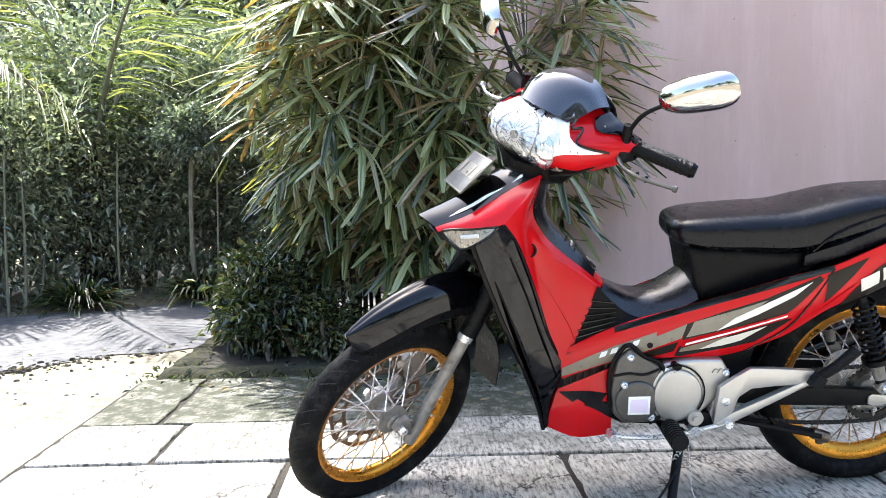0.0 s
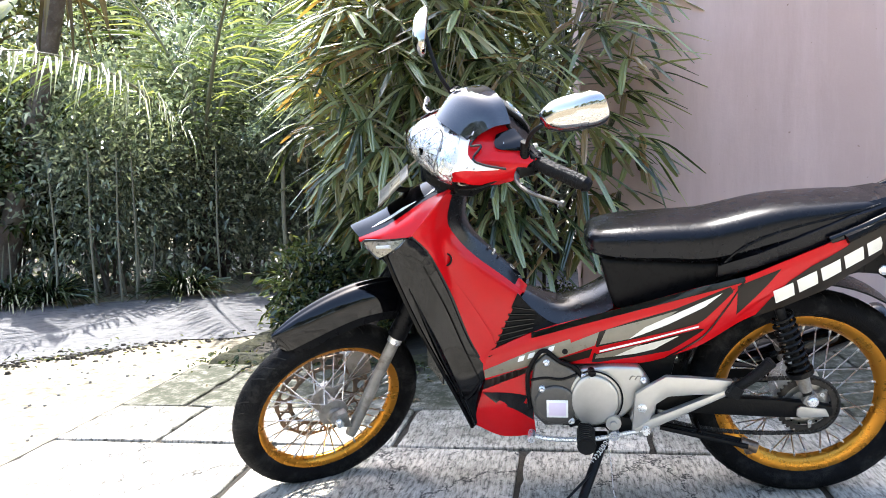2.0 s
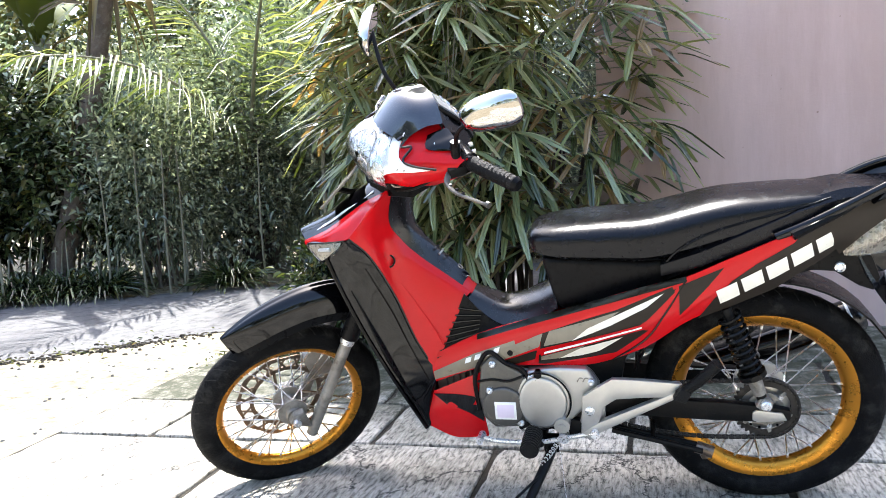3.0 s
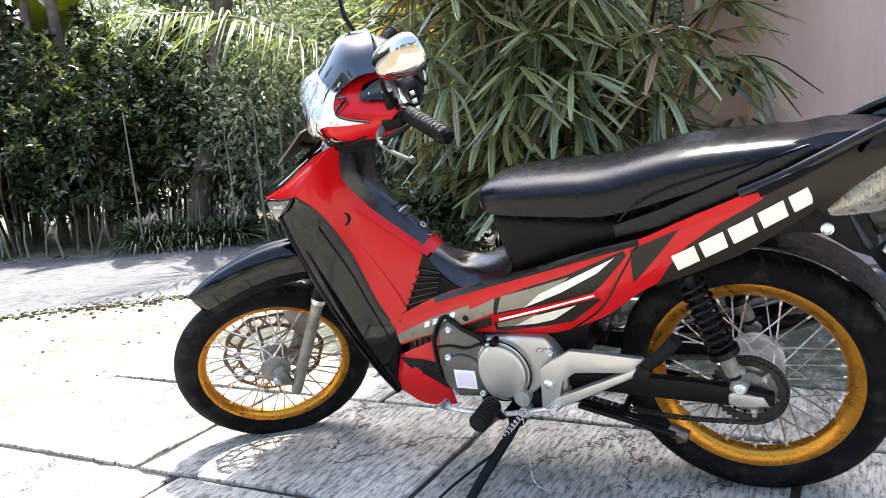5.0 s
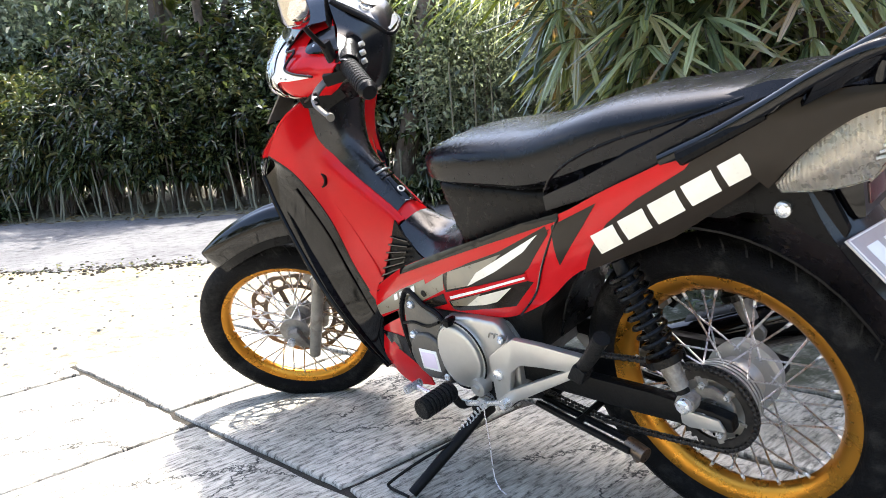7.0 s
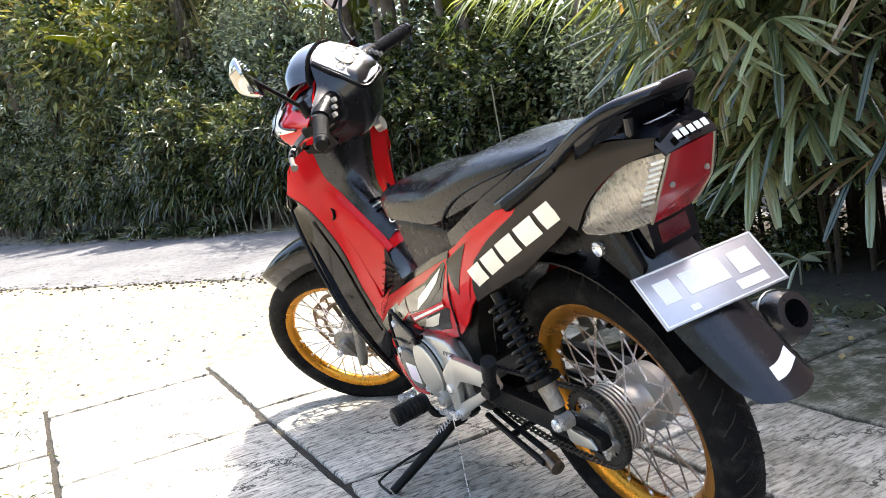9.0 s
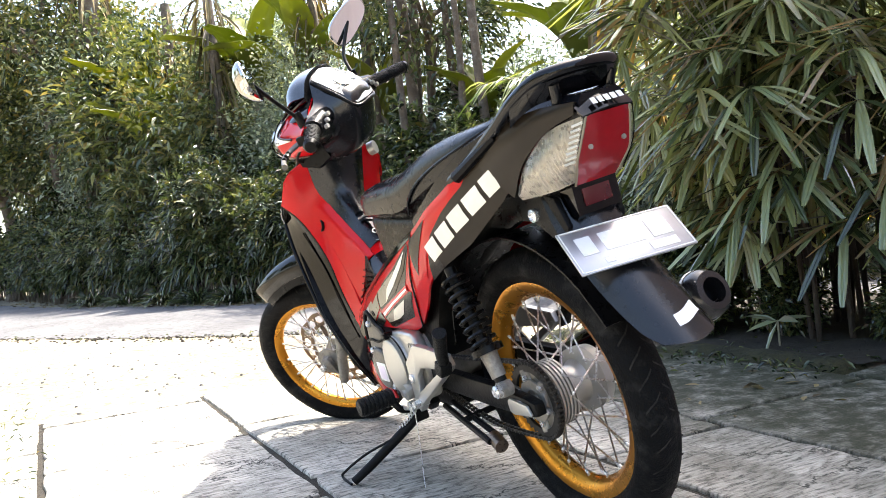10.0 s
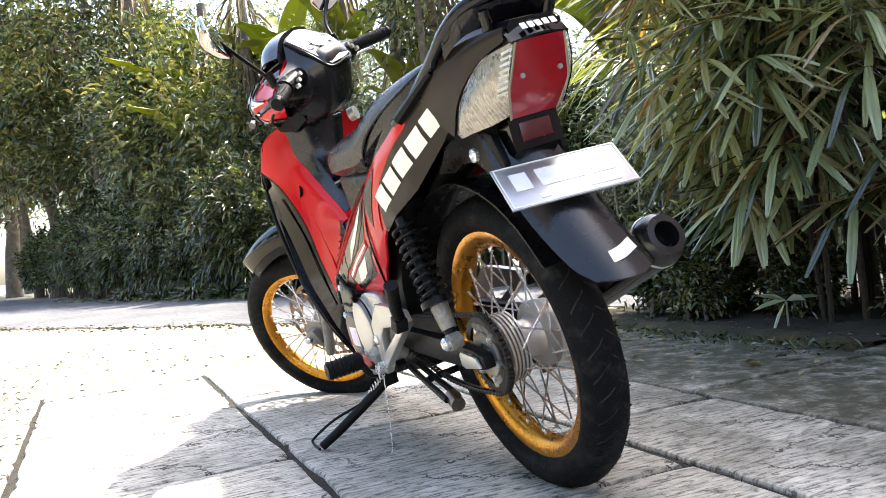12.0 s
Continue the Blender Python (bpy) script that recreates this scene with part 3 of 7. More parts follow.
# engine
eng = on_bike("crankcase", joined(solid([(0.705, 0.29), (0.69, 0.40), (0.60, 0.40), (0.42, 0.40), (0.395, 0.36), (0.40, 0.28), (0.47, 0.245), (0.56, 0.228), (0.68, 0.236)], -0.10, 0.095, 0.012)), DULL, "weathered alloy engine case")
on_bike("chain_cover", solid([(0.578, 0.402), (0.50, 0.412), (0.425, 0.410), (0.400, 0.368), (0.412, 0.32), (0.47, 0.262), (0.565, 0.240), (0.585, 0.30)], 0.09, 0.122, 0.012, 4), ALLOY, "silver alloy side cover", eng)
dome = [(0.548 + 0.080 * math.cos(a) * (0.72 if math.cos(a) > 0 else 1), 0.322 + 0.080 * math.sin(a)) for a in [2 * math.pi * i / 32 for i in range(32)]]
on_bike("clutch_dome", joined(solid(dome, 0.105, 0.130, 0.006, 3), solid([(0.548 + (x - 0.548) * 0.90, 0.322 + (z - 0.322) * 0.90) for x, z in dome], 0.126, 0.141, 0.012, 4)), ALLOY, "", eng)
on_bike("dome_seam", tube([(x, 0.131, z) for x, z in dome[6:27]], 0.0022, 6, 40), FRAME, "", eng)
on_bike("oil_plug", joined(tube([(0.548, 0.118, 0.398), (0.546, 0.142, 0.402)], 0.010, 12, 3), block((0.536, 0.138, 0.396), (0.556, 0.146, 0.408), 0.003)), PLASTIC, "black oil filler plug", eng)
on_bike("lever_boss", joined(tube([(0.492, 0.115, 0.262), (0.492, 0.150, 0.262)], 0.020, 16, 3), tube([(0.492, 0.145, 0.262), (0.492, 0.158, 0.262)], 0.010, 6, 2)), ALLOY, "", eng)
# black plate put in for the shade inside the sprocket opening
on_bike("recess_shade_plate", solid([(0.505, 0.225), (0.52, 0.245), (0.475, 0.268), (0.425, 0.262), (0.405, 0.235), (0.43, 0.215)], 0.10, 0.124, 0.006), FRAME, "", eng)
for k in range(3):
    on_bike("cast_mark", tube([(0.450 - 0.014 * k, 0.1225, 0.375), (0.444 - 0.014 * k, 0.1235, 0.385), (0.436 - 0.014 * k, 0.1225, 0.384)], 0.0016, 5, 8), DULL, "", eng)
on_bike("magneto_cover", solid([(0.694, 0.418), (0.664, 0.448), (0.63, 0.425), (0.585, 0.397), (0.578, 0.33), (0.582, 0.262), (0.60, 0.244), (0.67, 0.240), (0.698, 0.27), (0.708, 0.33)], 0.088, 0.128, 0.009, 3), DARKMETAL, "dark oil-stained magneto cover", eng)
on_bike("round_cap", solid([(0.640 + 0.056 * math.cos(a), 0.305 + 0.056 * math.sin(a)) for a in [2 * math.pi * i / 28 for i in range(28)]], 0.12, 0.138, 0.008, 3), DARKMETAL, "", eng)
on_bike("label", block((0.608, 0.1375, 0.272), (0.664, 0.1395, 0.322), 0.001), WHITE, "small white and lilac paper label", eng)
on_bike("label_print", block((0.614, 0.139, 0.278), (0.658, 0.1405, 0.315), 0.0006), STICKER, "", eng)
on_bike("gasket", tube([(0.708, 0.124, 0.29), (0.712, 0.124, 0.38), (0.690, 0.124, 0.436), (0.664, 0.124, 0.456), (0.628, 0.124, 0.426), (0.582, 0.124, 0.402), (0.572, 0.126, 0.34), (0.578, 0.126, 0.262), (0.604, 0.124, 0.240)], 0.006, 8, 60), PLASTIC, "", eng)
on_bike("cover_crease", tube([(0.704, 0.129, 0.375), (0.665, 0.1305, 0.382), (0.625, 0.1305, 0.378), (0.585, 0.129, 0.392)], 0.0035, 6, 24), FRAME, "", eng)
for x, z, y in ((0.675, 0.352, 0.132), (0.662, 0.425, 0.128), (0.565, 0.388, 0.126), (0.545, 0.388, 0.124), (0.485, 0.265, 0.122), (0.415, 0.375, 0.122), (0.60, 0.258, 0.128)):
    b = lathe([(0, -0.01), (0.009, -0.01), (0.009, 0.005), (0.006, 0.008), (0.005, 0.006), (0, 0.005)], 12)
    b.transform(Matrix.Translation((x, y, z)))
    on_bike("bolt", b, STEEL, "", eng)
cyl = [block((0.70 + 0.018 * i, -0.055, 0.275), (0.708 + 0.018 * i, 0.055, 0.375), 0.003) for i in range(7)]
on_bike("cylinder", joined(block((0.69, -0.042, 0.285), (0.84, 0.042, 0.365), 0.01), *cyl), DULL, "finned engine cylinder", eng)
on_bike("sprocket_guard", solid([(0.405, 0.25), (0.44, 0.24), (0.45, 0.265), (0.43, 0.33), (0.40, 0.345), (0.38, 0.33), (0.385, 0.27)], 0.09, 0.126, 0.008), ALLOY, "", eng)
on_bike("underside", solid([(0.69, 0.225), (0.66, 0.21), (0.45, 0.20), (0.36, 0.215), (0.37, 0.25), (0.47, 0.25), (0.69, 0.25)], -0.07, 0.07, 0.012), FRAME, "", eng)

# passenger foot-rest brackets with folded rests
for s in (1, -1):
    y = s * 0.140
    br = on_bike("footrest_bracket", joined(
        solid([(0.437, 0.345), (0.40, 0.372), (0.362, 0.396), (0.30, 0.394), (0.20, 0.386), (0.188, 0.362), (0.205, 0.350), (0.30, 0.345), (0.355, 0.340), (0.385, 0.318), (0.40, 0.27), (0.42, 0.225), (0.445, 0.245)], y - 0.008, y + 0.008, 0.004),
        solid([(0.425, 0.222), (0.395, 0.248), (0.20, 0.352), (0.196, 0.365), (0.215, 0.362), (0.40, 0.275), (0.44, 0.245)], y - 0.010, y + 0.010, 0.004)), ALLOY, "polished alloy passenger foot-rest bracket")
    on_bike("folded_rest", joined(tube([(0.205, y + s * 0.012, 0.362), (0.16, y + s * 0.03, 0.405), (0.118, y + s * 0.040, 0.455)], (0.012, 0.015), 12), solid([(0.22, 0.355), (0.20, 0.385), (0.175, 0.372), (0.19, 0.345)], y + s * 0.006, y + s * 0.034, 0.004)), GRIPRUBBER, "black folded foot rest", br)
    b = lathe([(0, 0), (0.012, 0), (0.012, 0.006), (0.006, 0.009), (0, 0.009)], 12)
    b.transform(Matrix.Translation((0.42, y + s * 0.006, 0.308)) @ (Matrix.Identity(4) if s > 0 else Matrix.Rotation(math.pi, 4, "X")))
    on_bike("bolt", b, STEEL, "", br)

# rider's foot rests, gear lever, stands, exhaust
bar = on_bike("footrest_bar", tube([(0.555, -0.25, 0.245), (0.55, -0.14, 0.205), (0.55, 0, 0.195), (0.55, 0.14, 0.205), (0.56, 0.17, 0.24), (0.563, 0.25, 0.250)], 0.009, 10), FRAME, "black foot-rest bar")
for s in (1, -1):
    rub = on_bike("rubber", tube([(0.5635, s * 0.160, 0.248), (0.5635, s * 0.252, 0.2515)], 0.020, 14, 4), GRIPRUBBER, "ribbed black rubber", bar)
    for i in range(8):
        r2 = part("rib", tube([(0.5635, s * (0.165 + 0.011 * i), 0.2485 + 0.0004 * i), (0.5635, s * (0.171 + 0.011 * i), 0.2488 + 0.0004 * i)], 0.0235, 14, 3), GRIPRUBBER, bar)
on_bike("gear_lever", joined(tube([(0.705, 0.145, 0.222), (0.66, 0.145, 0.212), (0.56, 0.142, 0.210), (0.48, 0.142, 0.226), (0.41, 0.145, 0.245)], 0.0065, 8), tube([(0.705, 0.13, 0.222), (0.705, 0.175, 0.226)], 0.010, 10), tube([(0.41, 0.13, 0.247), (0.41, 0.168, 0.250)], 0.010, 10),
                              tube([(0.49, 0.10, 0.226), (0.49, 0.15, 0.226)], 0.014, 12)), STEEL, "steel heel-and-toe gear lever")
stand = on_bike("side_stand", joined(tube([(0.520, 0.118, 0.195), (0.535, 0.16, 0.165), (0.575, 0.255, 0.105), (0.592, 0.312, 0.076)], (0.014, 0.011), 10), block((0.505, 0.10, 0.175), (0.545, 0.135, 0.215), 0.006)), FRAME, "black steel side stand on the paving")
on_bike("wire_loop", tube([(0.548, 0.20, 0.150), (0.60, 0.262, 0.125), (0.655, 0.310, 0.088), (0.66, 0.318, 0.075), (0.60, 0.318, 0.070)], 0.0035, 6, 24), FRAME, "", stand)
on_bike("loose_wire", tube([(0.505, 0.135, 0.205), (0.497, 0.150, 0.13), (0.490, 0.166, 0.06), (0.470, 0.178, 0.040), (0.440, 0.190, 0.042)], 0.0014, 5, 24), STEEL, "", stand)
on_bike("return_spring", tube([Vector((0.50, 0.13, 0.215)) + Vector((0.05, 0.05, -0.055)) * (i / 60) + 0.006 * Vector((math.cos(i * 0.9), 0, math.sin(i * 0.9))) for i in range(61)], 0.0018, 5, 61), STEEL, "", stand)
cst = on_bike("centre_stand", joined(*[tube([(0.37, sy, 0.232), (0.28, sy * 1.08, 0.216), (0.15, sy * 1.16, 0.190)], 0.007, 8) for sy in (0.086, 0.108, -0.086, -0.108)], tube([(0.27, 0.112, 0.214), (0.27, -0.112, 0.214)], 0.008, 8)), FRAME, "folded black centre stand")
for s in (1, -1):
    on_bike("foot", joined(tube([(0.165, s * 0.108, 0.192), (0.125, s * 0.114, 0.180)], 0.0155, 10), tube([(0.150, s * 0.110, 0.190), (0.142, s * 0.110, 0.165)], 0.012, 8)), COPPER, "", cst)
on_bike("exhaust_pipe", tube([(0.82, -0.03, 0.28), (0.80, -0.05, 0.205), (0.68, -0.09, 0.175), (0.45, -0.125, 0.19), (0.22, -0.155, 0.25)], 0.014, 12), DULL, "weathered exhaust pipe")
muf = on_bike("muffler", tube([(0.24, -0.158, 0.245), (0.17, -0.164, 0.268), (0.02, -0.172, 0.322), (-0.12, -0.178, 0.374), (-0.235, -0.183, 0.417)], 0.047, 24, 24), BLACK, "black exhaust muffler with a pale rim")
md = (Vector((-0.277, -0.184, 0.432)) - Vector((0.02, -0.172, 0.322))).normalized()
mm = Matrix.Translation((-0.235, -0.183, 0.417)) @ md.to_track_quat("Y", "Z").to_matrix().to_4x4()
cap = lathe([(0.046, 0.0), (0.047, 0.012), (0.043, 0.028), (0.036, 0.036), (0.024, 0.038), (0.022, 0.030), (0.020, -0.02), (0, -0.02)], 32)
cap.transform(mm)
on_bike("end_cap", cap, COVER, "", muf)
cap = lathe([(0.0475, -0.002), (0.0490, 0.0), (0.0490, 0.003), (0.0475, 0.005)], 32)
cap.transform(mm)
on_bike("end_ring", cap, ALLOY, "", muf)
shield = tube([(0.16, -0.176, 0.275), (0.02, -0.182, 0.326), (-0.10, -0.188, 0.370)], 0.049, 20, 12)
on_bike("heat_shield", shield, PLASTIC, "", muf)

# body: tunnel, leg shields, floor
PANEL = [  # x, then z and y of the side cover's top, middle and low edges
    (0.835, 0.428, 0.090, 0.392, 0.098, 0.352, 0.092), (0.690, 0.500, 0.102, 0.458, 0.116, 0.405, 0.105), (0.550, 0.547, 0.116, 0.480, 0.130, 0.412, 0.105), (0.410, 0.592, 0.132, 0.505, 0.143, 0.415, 0.102),
    (0.280, 0.634, 0.142, 0.555, 0.152, 0.472, 0.125), (0.183, 0.660, 0.148, 0.605, 0.156, 0.545, 0.138), (0.090, 0.700, 0.146, 0.645, 0.153, 0.588, 0.140), (-0.010, 0.739, 0.132, 0.685, 0.138, 0.625, 0.122),
    (-0.120, 0.785, 0.104, 0.740, 0.108, 0.690, 0.096), (-0.200, 0.802, 0.082, 0.780, 0.084, 0.750, 0.078)]


def panel_y(x, z):
    rows = PANEL
    for a, b in zip(rows, rows[1:]):
        if b[0] <= x <= a[0] or b is rows[-1]:
            f = min(1, max(0, (a[0] - x) / (a[0] - b[0])))
            zt, yt, zm, ym, zl, yl = [p + (q - p) * f for p, q in zip(a[1:], b[1:])]
            if x > rows[0][0]:
                zt, yt, zm, ym, zl, yl = rows[0][1:]
            v = (zt - z) / (zt - zl)
            v = min(1.05, max(-0.05, v))
            c = ym * 2 - (yt + yl) / 2
            return (1 - v) ** 2 * yt + 2 * v * (1 - v) * c + v * v * yl
    return 0.1


def cover_sheet(s, x0, x1):
    """The side cover between x0 and x1."""
    bm = bmesh.new()
    line = spline([(r[0], r[1], 0) for r in PANEL], 60), spline([(r[0], r[5], 0) for r in PANEL], 60)
    rows = []
    for a, b in zip(*line):
        if not x0 <= a.x <= x1:
            continue
        rows.append([bm.verts.new((a.x, s * panel_y(a.x, a.y + (b.y - a.y) * k / 8), a.y + (b.y - a.y) * k / 8)) for k in range(9)])
    grid_faces(bm, rows)
    inner = [[bm.verts.new((v.co.x, v.co.y - s * 0.005, v.co.z)) for v in r] for r in rows]
    grid_faces(bm, inner)
    for e in (([r[0] for r in rows], [r[0] for r in inner]), ([r[-1] for r in rows], [r[-1] for r in inner]), (rows[0], inner[0]), (rows[-1], inner[-1])):
        grid_faces(bm, list(e))
    return bm


def decal(outline, s, lift=0.0018, fn=panel_y):
    """A thin sticker that follows the side cover."""
    bm = bmesh.new()
    f = bm.faces.new([bm.verts.new((x, 0, z)) for x, z in outline])
    bmesh.ops.triangulate(bm, faces=[f])
    for _ in range(3):
        long = [e for e in bm.edges if e.calc_length() > 0.022]
        if long:
            bmesh.ops.subdivide_edges(bm, edges=long, cuts=1)
            bmesh.ops.triangulate(bm, faces=bm.faces)
    for v in bm.verts:
        v.co.y = s * (fn(v.co.x, v.co.z) + lift)
    return bm


def slanted(x, z, w, h, lean=0.35, rise=-0.44):
    """A plain slanted bar whose base follows the cover's slope."""
    return [(x, z), (x - w, z - rise * w), (x - w + lean * h - 0.0 * w, z - rise * w + h), (x + lean * h, z + h)]


for s in (1, -1):
    cover = on_bike("side_cover", cover_sheet(s, -0.10, 1.0), RED, "red side cover with grey, cream and black graphics")
    on_bike("tail_side_cover", cover_sheet(s, -0.3, -0.08), TAUPE, "dark taupe tail side cover")
    on_bike("tail_corner_cover", sheet([
        [(-0.080, s * 0.113, 0.772), (-0.160, s * 0.098, 0.804), (-0.250, s * 0.074, 0.818), (-0.336, s * 0.049, 0.813)],
        [(-0.118, s * 0.106, 0.735), (-0.188, s * 0.096, 0.776), (-0.262, s * 0.076, 0.801), (-0.332, s * 0.051, 0.806)],
        [(-0.150, s * 0.084, 0.688), (-0.205, s * 0.086, 0.740), (-0.268, s * 0.070, 0.780), (-0.327, s * 0.050, 0.796)]], 10, 16), TAUPE, "")
    art = [
        (SILVERGREY, 0.0013, [(0.828, 0.388), (0.71, 0.448), (0.60, 0.490), (0.595, 0.45), (0.70, 0.408), (0.828, 0.362)]),
        (TAUPE, 0.0007, [(0.531, 0.511), (0.433, 0.549), (0.343, 0.58), (0.215, 0.638), (0.209, 0.626), (0.271, 0.557), (0.295, 0.538), (0.536, 0.469)]),
        (TAUPE, 0.0007, [(0.541, 0.45), (0.285, 0.528), (0.272, 0.526), (0.351, 0.458), (0.46, 0.435), (0.53, 0.417), (0.546, 0.419)]),
        (BLACK, 0.0010, [(0.70, 0.497), (0.55, 0.549), (0.41, 0.594), (0.28, 0.636), (0.183, 0.662), (0.183, 0.650), (0.28, 0.621), (0.41, 0.579), (0.55, 0.534), (0.70, 0.484)]),
        (SILVERGREY, 0.0014, [(0.527, 0.477), (0.51, 0.519), (0.403, 0.554), (0.336, 0.577), (0.361, 0.558), (0.414, 0.53), (0.452, 0.497)]),
        (TAUPE, 0.0016, [(0.455, 0.494), (0.361, 0.539), (0.273, 0.587), (0.234, 0.623), (0.203, 0.635), (0.227, 0.615), (0.265, 0.578), (0.365, 0.524), (0.487, 0.485)]),
        (CREAM, 0.0024, [(0.455, 0.496), (0.414, 0.532), (0.355, 0.562), (0.234, 0.623), (0.274, 0.588), (0.36, 0.54)]),
        (RED, 0.0026, [(0.531, 0.464), (0.282, 0.545), (0.285, 0.529), (0.536, 0.448)]),
        (WHITE, 0.0034, [(0.526, 0.461), (0.286, 0.538), (0.287, 0.533), (0.527, 0.454)]),
        (SILVERGREY, 0.0014, [(0.535, 0.445), (0.476, 0.465), (0.422, 0.483), (0.461, 0.458), (0.488, 0.44), (0.537, 0.432)]),
        (TAUPE, 0.0016, [(0.436, 0.449), (0.388, 0.465), (0.33, 0.508), (0.276, 0.526), (0.325, 0.484), (0.405, 0.448)]),
        (CREAM, 0.0024, [(0.491, 0.44), (0.435, 0.475), (0.332, 0.508), (0.39, 0.466), (0.436, 0.451)]),
        (SILVERGREY, 0.0016, [(0.699, 0.42), (0.693, 0.44), (0.604, 0.477), (0.527, 0.513), (0.538, 0.475), (0.616, 0.44), (0.706, 0.4)]),
        (TAUPE, 0.0016, [(0.712, 0.39), (0.621, 0.434), (0.544, 0.465), (0.552, 0.436), (0.588, 0.423), (0.656, 0.404)]),
        (TAUPE, 0.0012, [(0.20, 0.640), (0.10, 0.683), (0.135, 0.640), (0.17, 0.600), (0.20, 0.566)][::1]),
        (TAUPE, 0.0016, [(0.160, 0.552), (0.125, 0.605), (0.085, 0.650), (0.03, 0.688), (-0.05, 0.730), (-0.09, 0.775), (-0.15, 0.797), (-0.204, 0.806), (-0.204, 0.744), (-0.12, 0.683), (-0.01, 0.618), (0.09, 0.581)]),
        (RED, 0.0024, [(0.20, 0.553), (0.145, 0.604), (0.115, 0.622), (0.152, 0.582), (0.175, 0.556)]),
    ]
    for material, lift, outline in art:
        on_bike("graphic", decal(outline, s, lift), material, "", cover)
    # maker's mark as five plain pale blocks, and smaller marks
    for i in range(5):
        x0, z0 = 0.109 - 0.0535 * i, 0.594 + 0.0258 * i
        on_bike("pale_block", decal([(x0, z0), (x0 - 0.043, z0 + 0.0205), (x0 - 0.035, z0 + 0.055), (x0 + 0.010, z0 + 0.034)], s, 0.0034), CREAM, "", cover)
    for i in range(4):
        x0, z0 = 0.738 - 0.026 * i, 0.418 + 0.0105 * i
        on_bike("pale_bar", decal([(x0, z0), (x0 - 0.016, z0 + 0.006), (x0 - 0.021, z0 + 0.022), (x0 - 0.005, z0 + 0.016)], s, 0.0034), WHITE, "", cover)
    on_bike("seam", tube([(0.183, s * (panel_y(0.183, 0.655) + 0.002), 0.655), (0.233, s * (panel_y(0.233, 0.571) + 0.002), 0.571), (0.279, s * (panel_y(0.279, 0.50) + 0.002), 0.50), (0.36, s * (panel_y(0.36, 0.43) + 0.002), 0.43)], 0.0022, 6), BLACK, "", cover)
    b = lathe([(0, -0.004), (0.0075, -0.004), (0.0075, 0.003), (0.004, 0.0035), (0, 0.002)], 14)
    b.transform(Matrix.Translation((0.614, s * (panel_y(0.614, 0.455) + 0.001), 0.455)) @ (Matrix.Identity(4) if s > 0 else Matrix.Rotation(math.pi, 4, "X")))
    on_bike("screw", b, FRAME, "", cover)

    # lower red piece of the cover with a black wedge
    low = on_bike("belly_cover", sheet([[(0.860, s * 0.078, 0.31), (0.80, s * 0.098, 0.345), (0.69, s * 0.104, 0.395)], [(0.868, s * 0.088, 0.262), (0.79, s * 0.108, 0.268), (0.700, s * 0.112, 0.30)], [(0.862, s * 0.080, 0.218), (0.785, s * 0.094, 0.192), (0.695, s * 0.096, 0.200)]], 10, 12), RED, "red lower fairing")
    on_bike("wedge", sheet([[(0.835, s * 0.098, 0.322), (0.765, s * 0.111, 0.328), (0.700, s * 0.113, 0.320)], [(0.800, s * 0.107, 0.296), (0.750, s * 0.114, 0.282), (0.700, s * 0.1145, 0.252)]], 5, 8, 0.002), BLACK, "", low)
    b = lathe([(0, -0.004), (0.008, -0.004), (0.008, 0.003), (0, 0.003)], 14)
    b.transform(Matrix.Translation((0.762, s * 0.104, 0.237)) @ (Matrix.Identity(4) if s > 0 else Matrix.Rotation(math.pi, 4, "X")))
    on_bike("screw", b, STEEL, "", low)

    # red leg-shield panel
    redp = on_bike("leg_shield_panel", sheet([
        [(0.889, s * 0.088, 0.886), (0.911, s * 0.073, 0.800), (0.887, s * 0.051, 0.737), (0.838, s * 0.042, 0.681), (0.782, s * 0.037, 0.635), (0.722, s * 0.034, 0.587)],
        [(0.899, s * 0.108, 0.880), (0.922, s * 0.093, 0.788), (0.899, s * 0.075, 0.720), (0.851, s * 0.060, 0.662), (0.793, s * 0.053, 0.617), (0.735, s * 0.050, 0.573)],
        [(0.927, s * 0.146, 0.850), (0.937, s * 0.116, 0.762), (0.908, s * 0.088, 0.668), (0.862, s * 0.082, 0.580), (0.815, s * 0.078, 0.530), (0.774, s * 0.071, 0.500)],
        [(0.990, s * 0.163, 0.783), (0.952, s * 0.132, 0.722), (0.908, s * 0.106, 0.608), (0.870, s * 0.102, 0.490), (0.842, s * 0.098, 0.425), (0.822, s * 0.095, 0.394)]], 24, 34), RED, "red leg-shield side panel")
    on_bike("panel_crease", tube([(0.930, s * 0.098, 0.690), (0.890, s * 0.087, 0.630), (0.848, s * 0.084, 0.562), (0.812, s * 0.086, 0.500), (0.796, s * 0.088, 0.462)], (0.0012, 0.003), 6, 24), RED, "", redp)
    on_bike("panel_rim", tube([(0.988, s * 0.164, 0.782), (0.950, s * 0.1335, 0.722), (0.906, s * 0.108, 0.608), (0.868, s * 0.1035, 0.490), (0.840, s * 0.099, 0.425)], 0.0035, 6, 30), BLACK, "", redp)
    b = lathe([(0.017, -0.004), (0.018, 0.003), (0.014, 0.004), (0.012, -0.006), (0.005, -0.008), (0, -0.005)], 20)
    b.transform(Matrix.Translation((0.916, s * 0.0905, 0.697)) @ Matrix.Rotation(radians(12) * (1 if s > 0 else -1), 4, "X") @ (Matrix.Identity(4) if s > 0 else Matrix.Rotation(math.pi, 4, "X")))
    on_bike("screw_well", b, PLASTIC, "", redp)
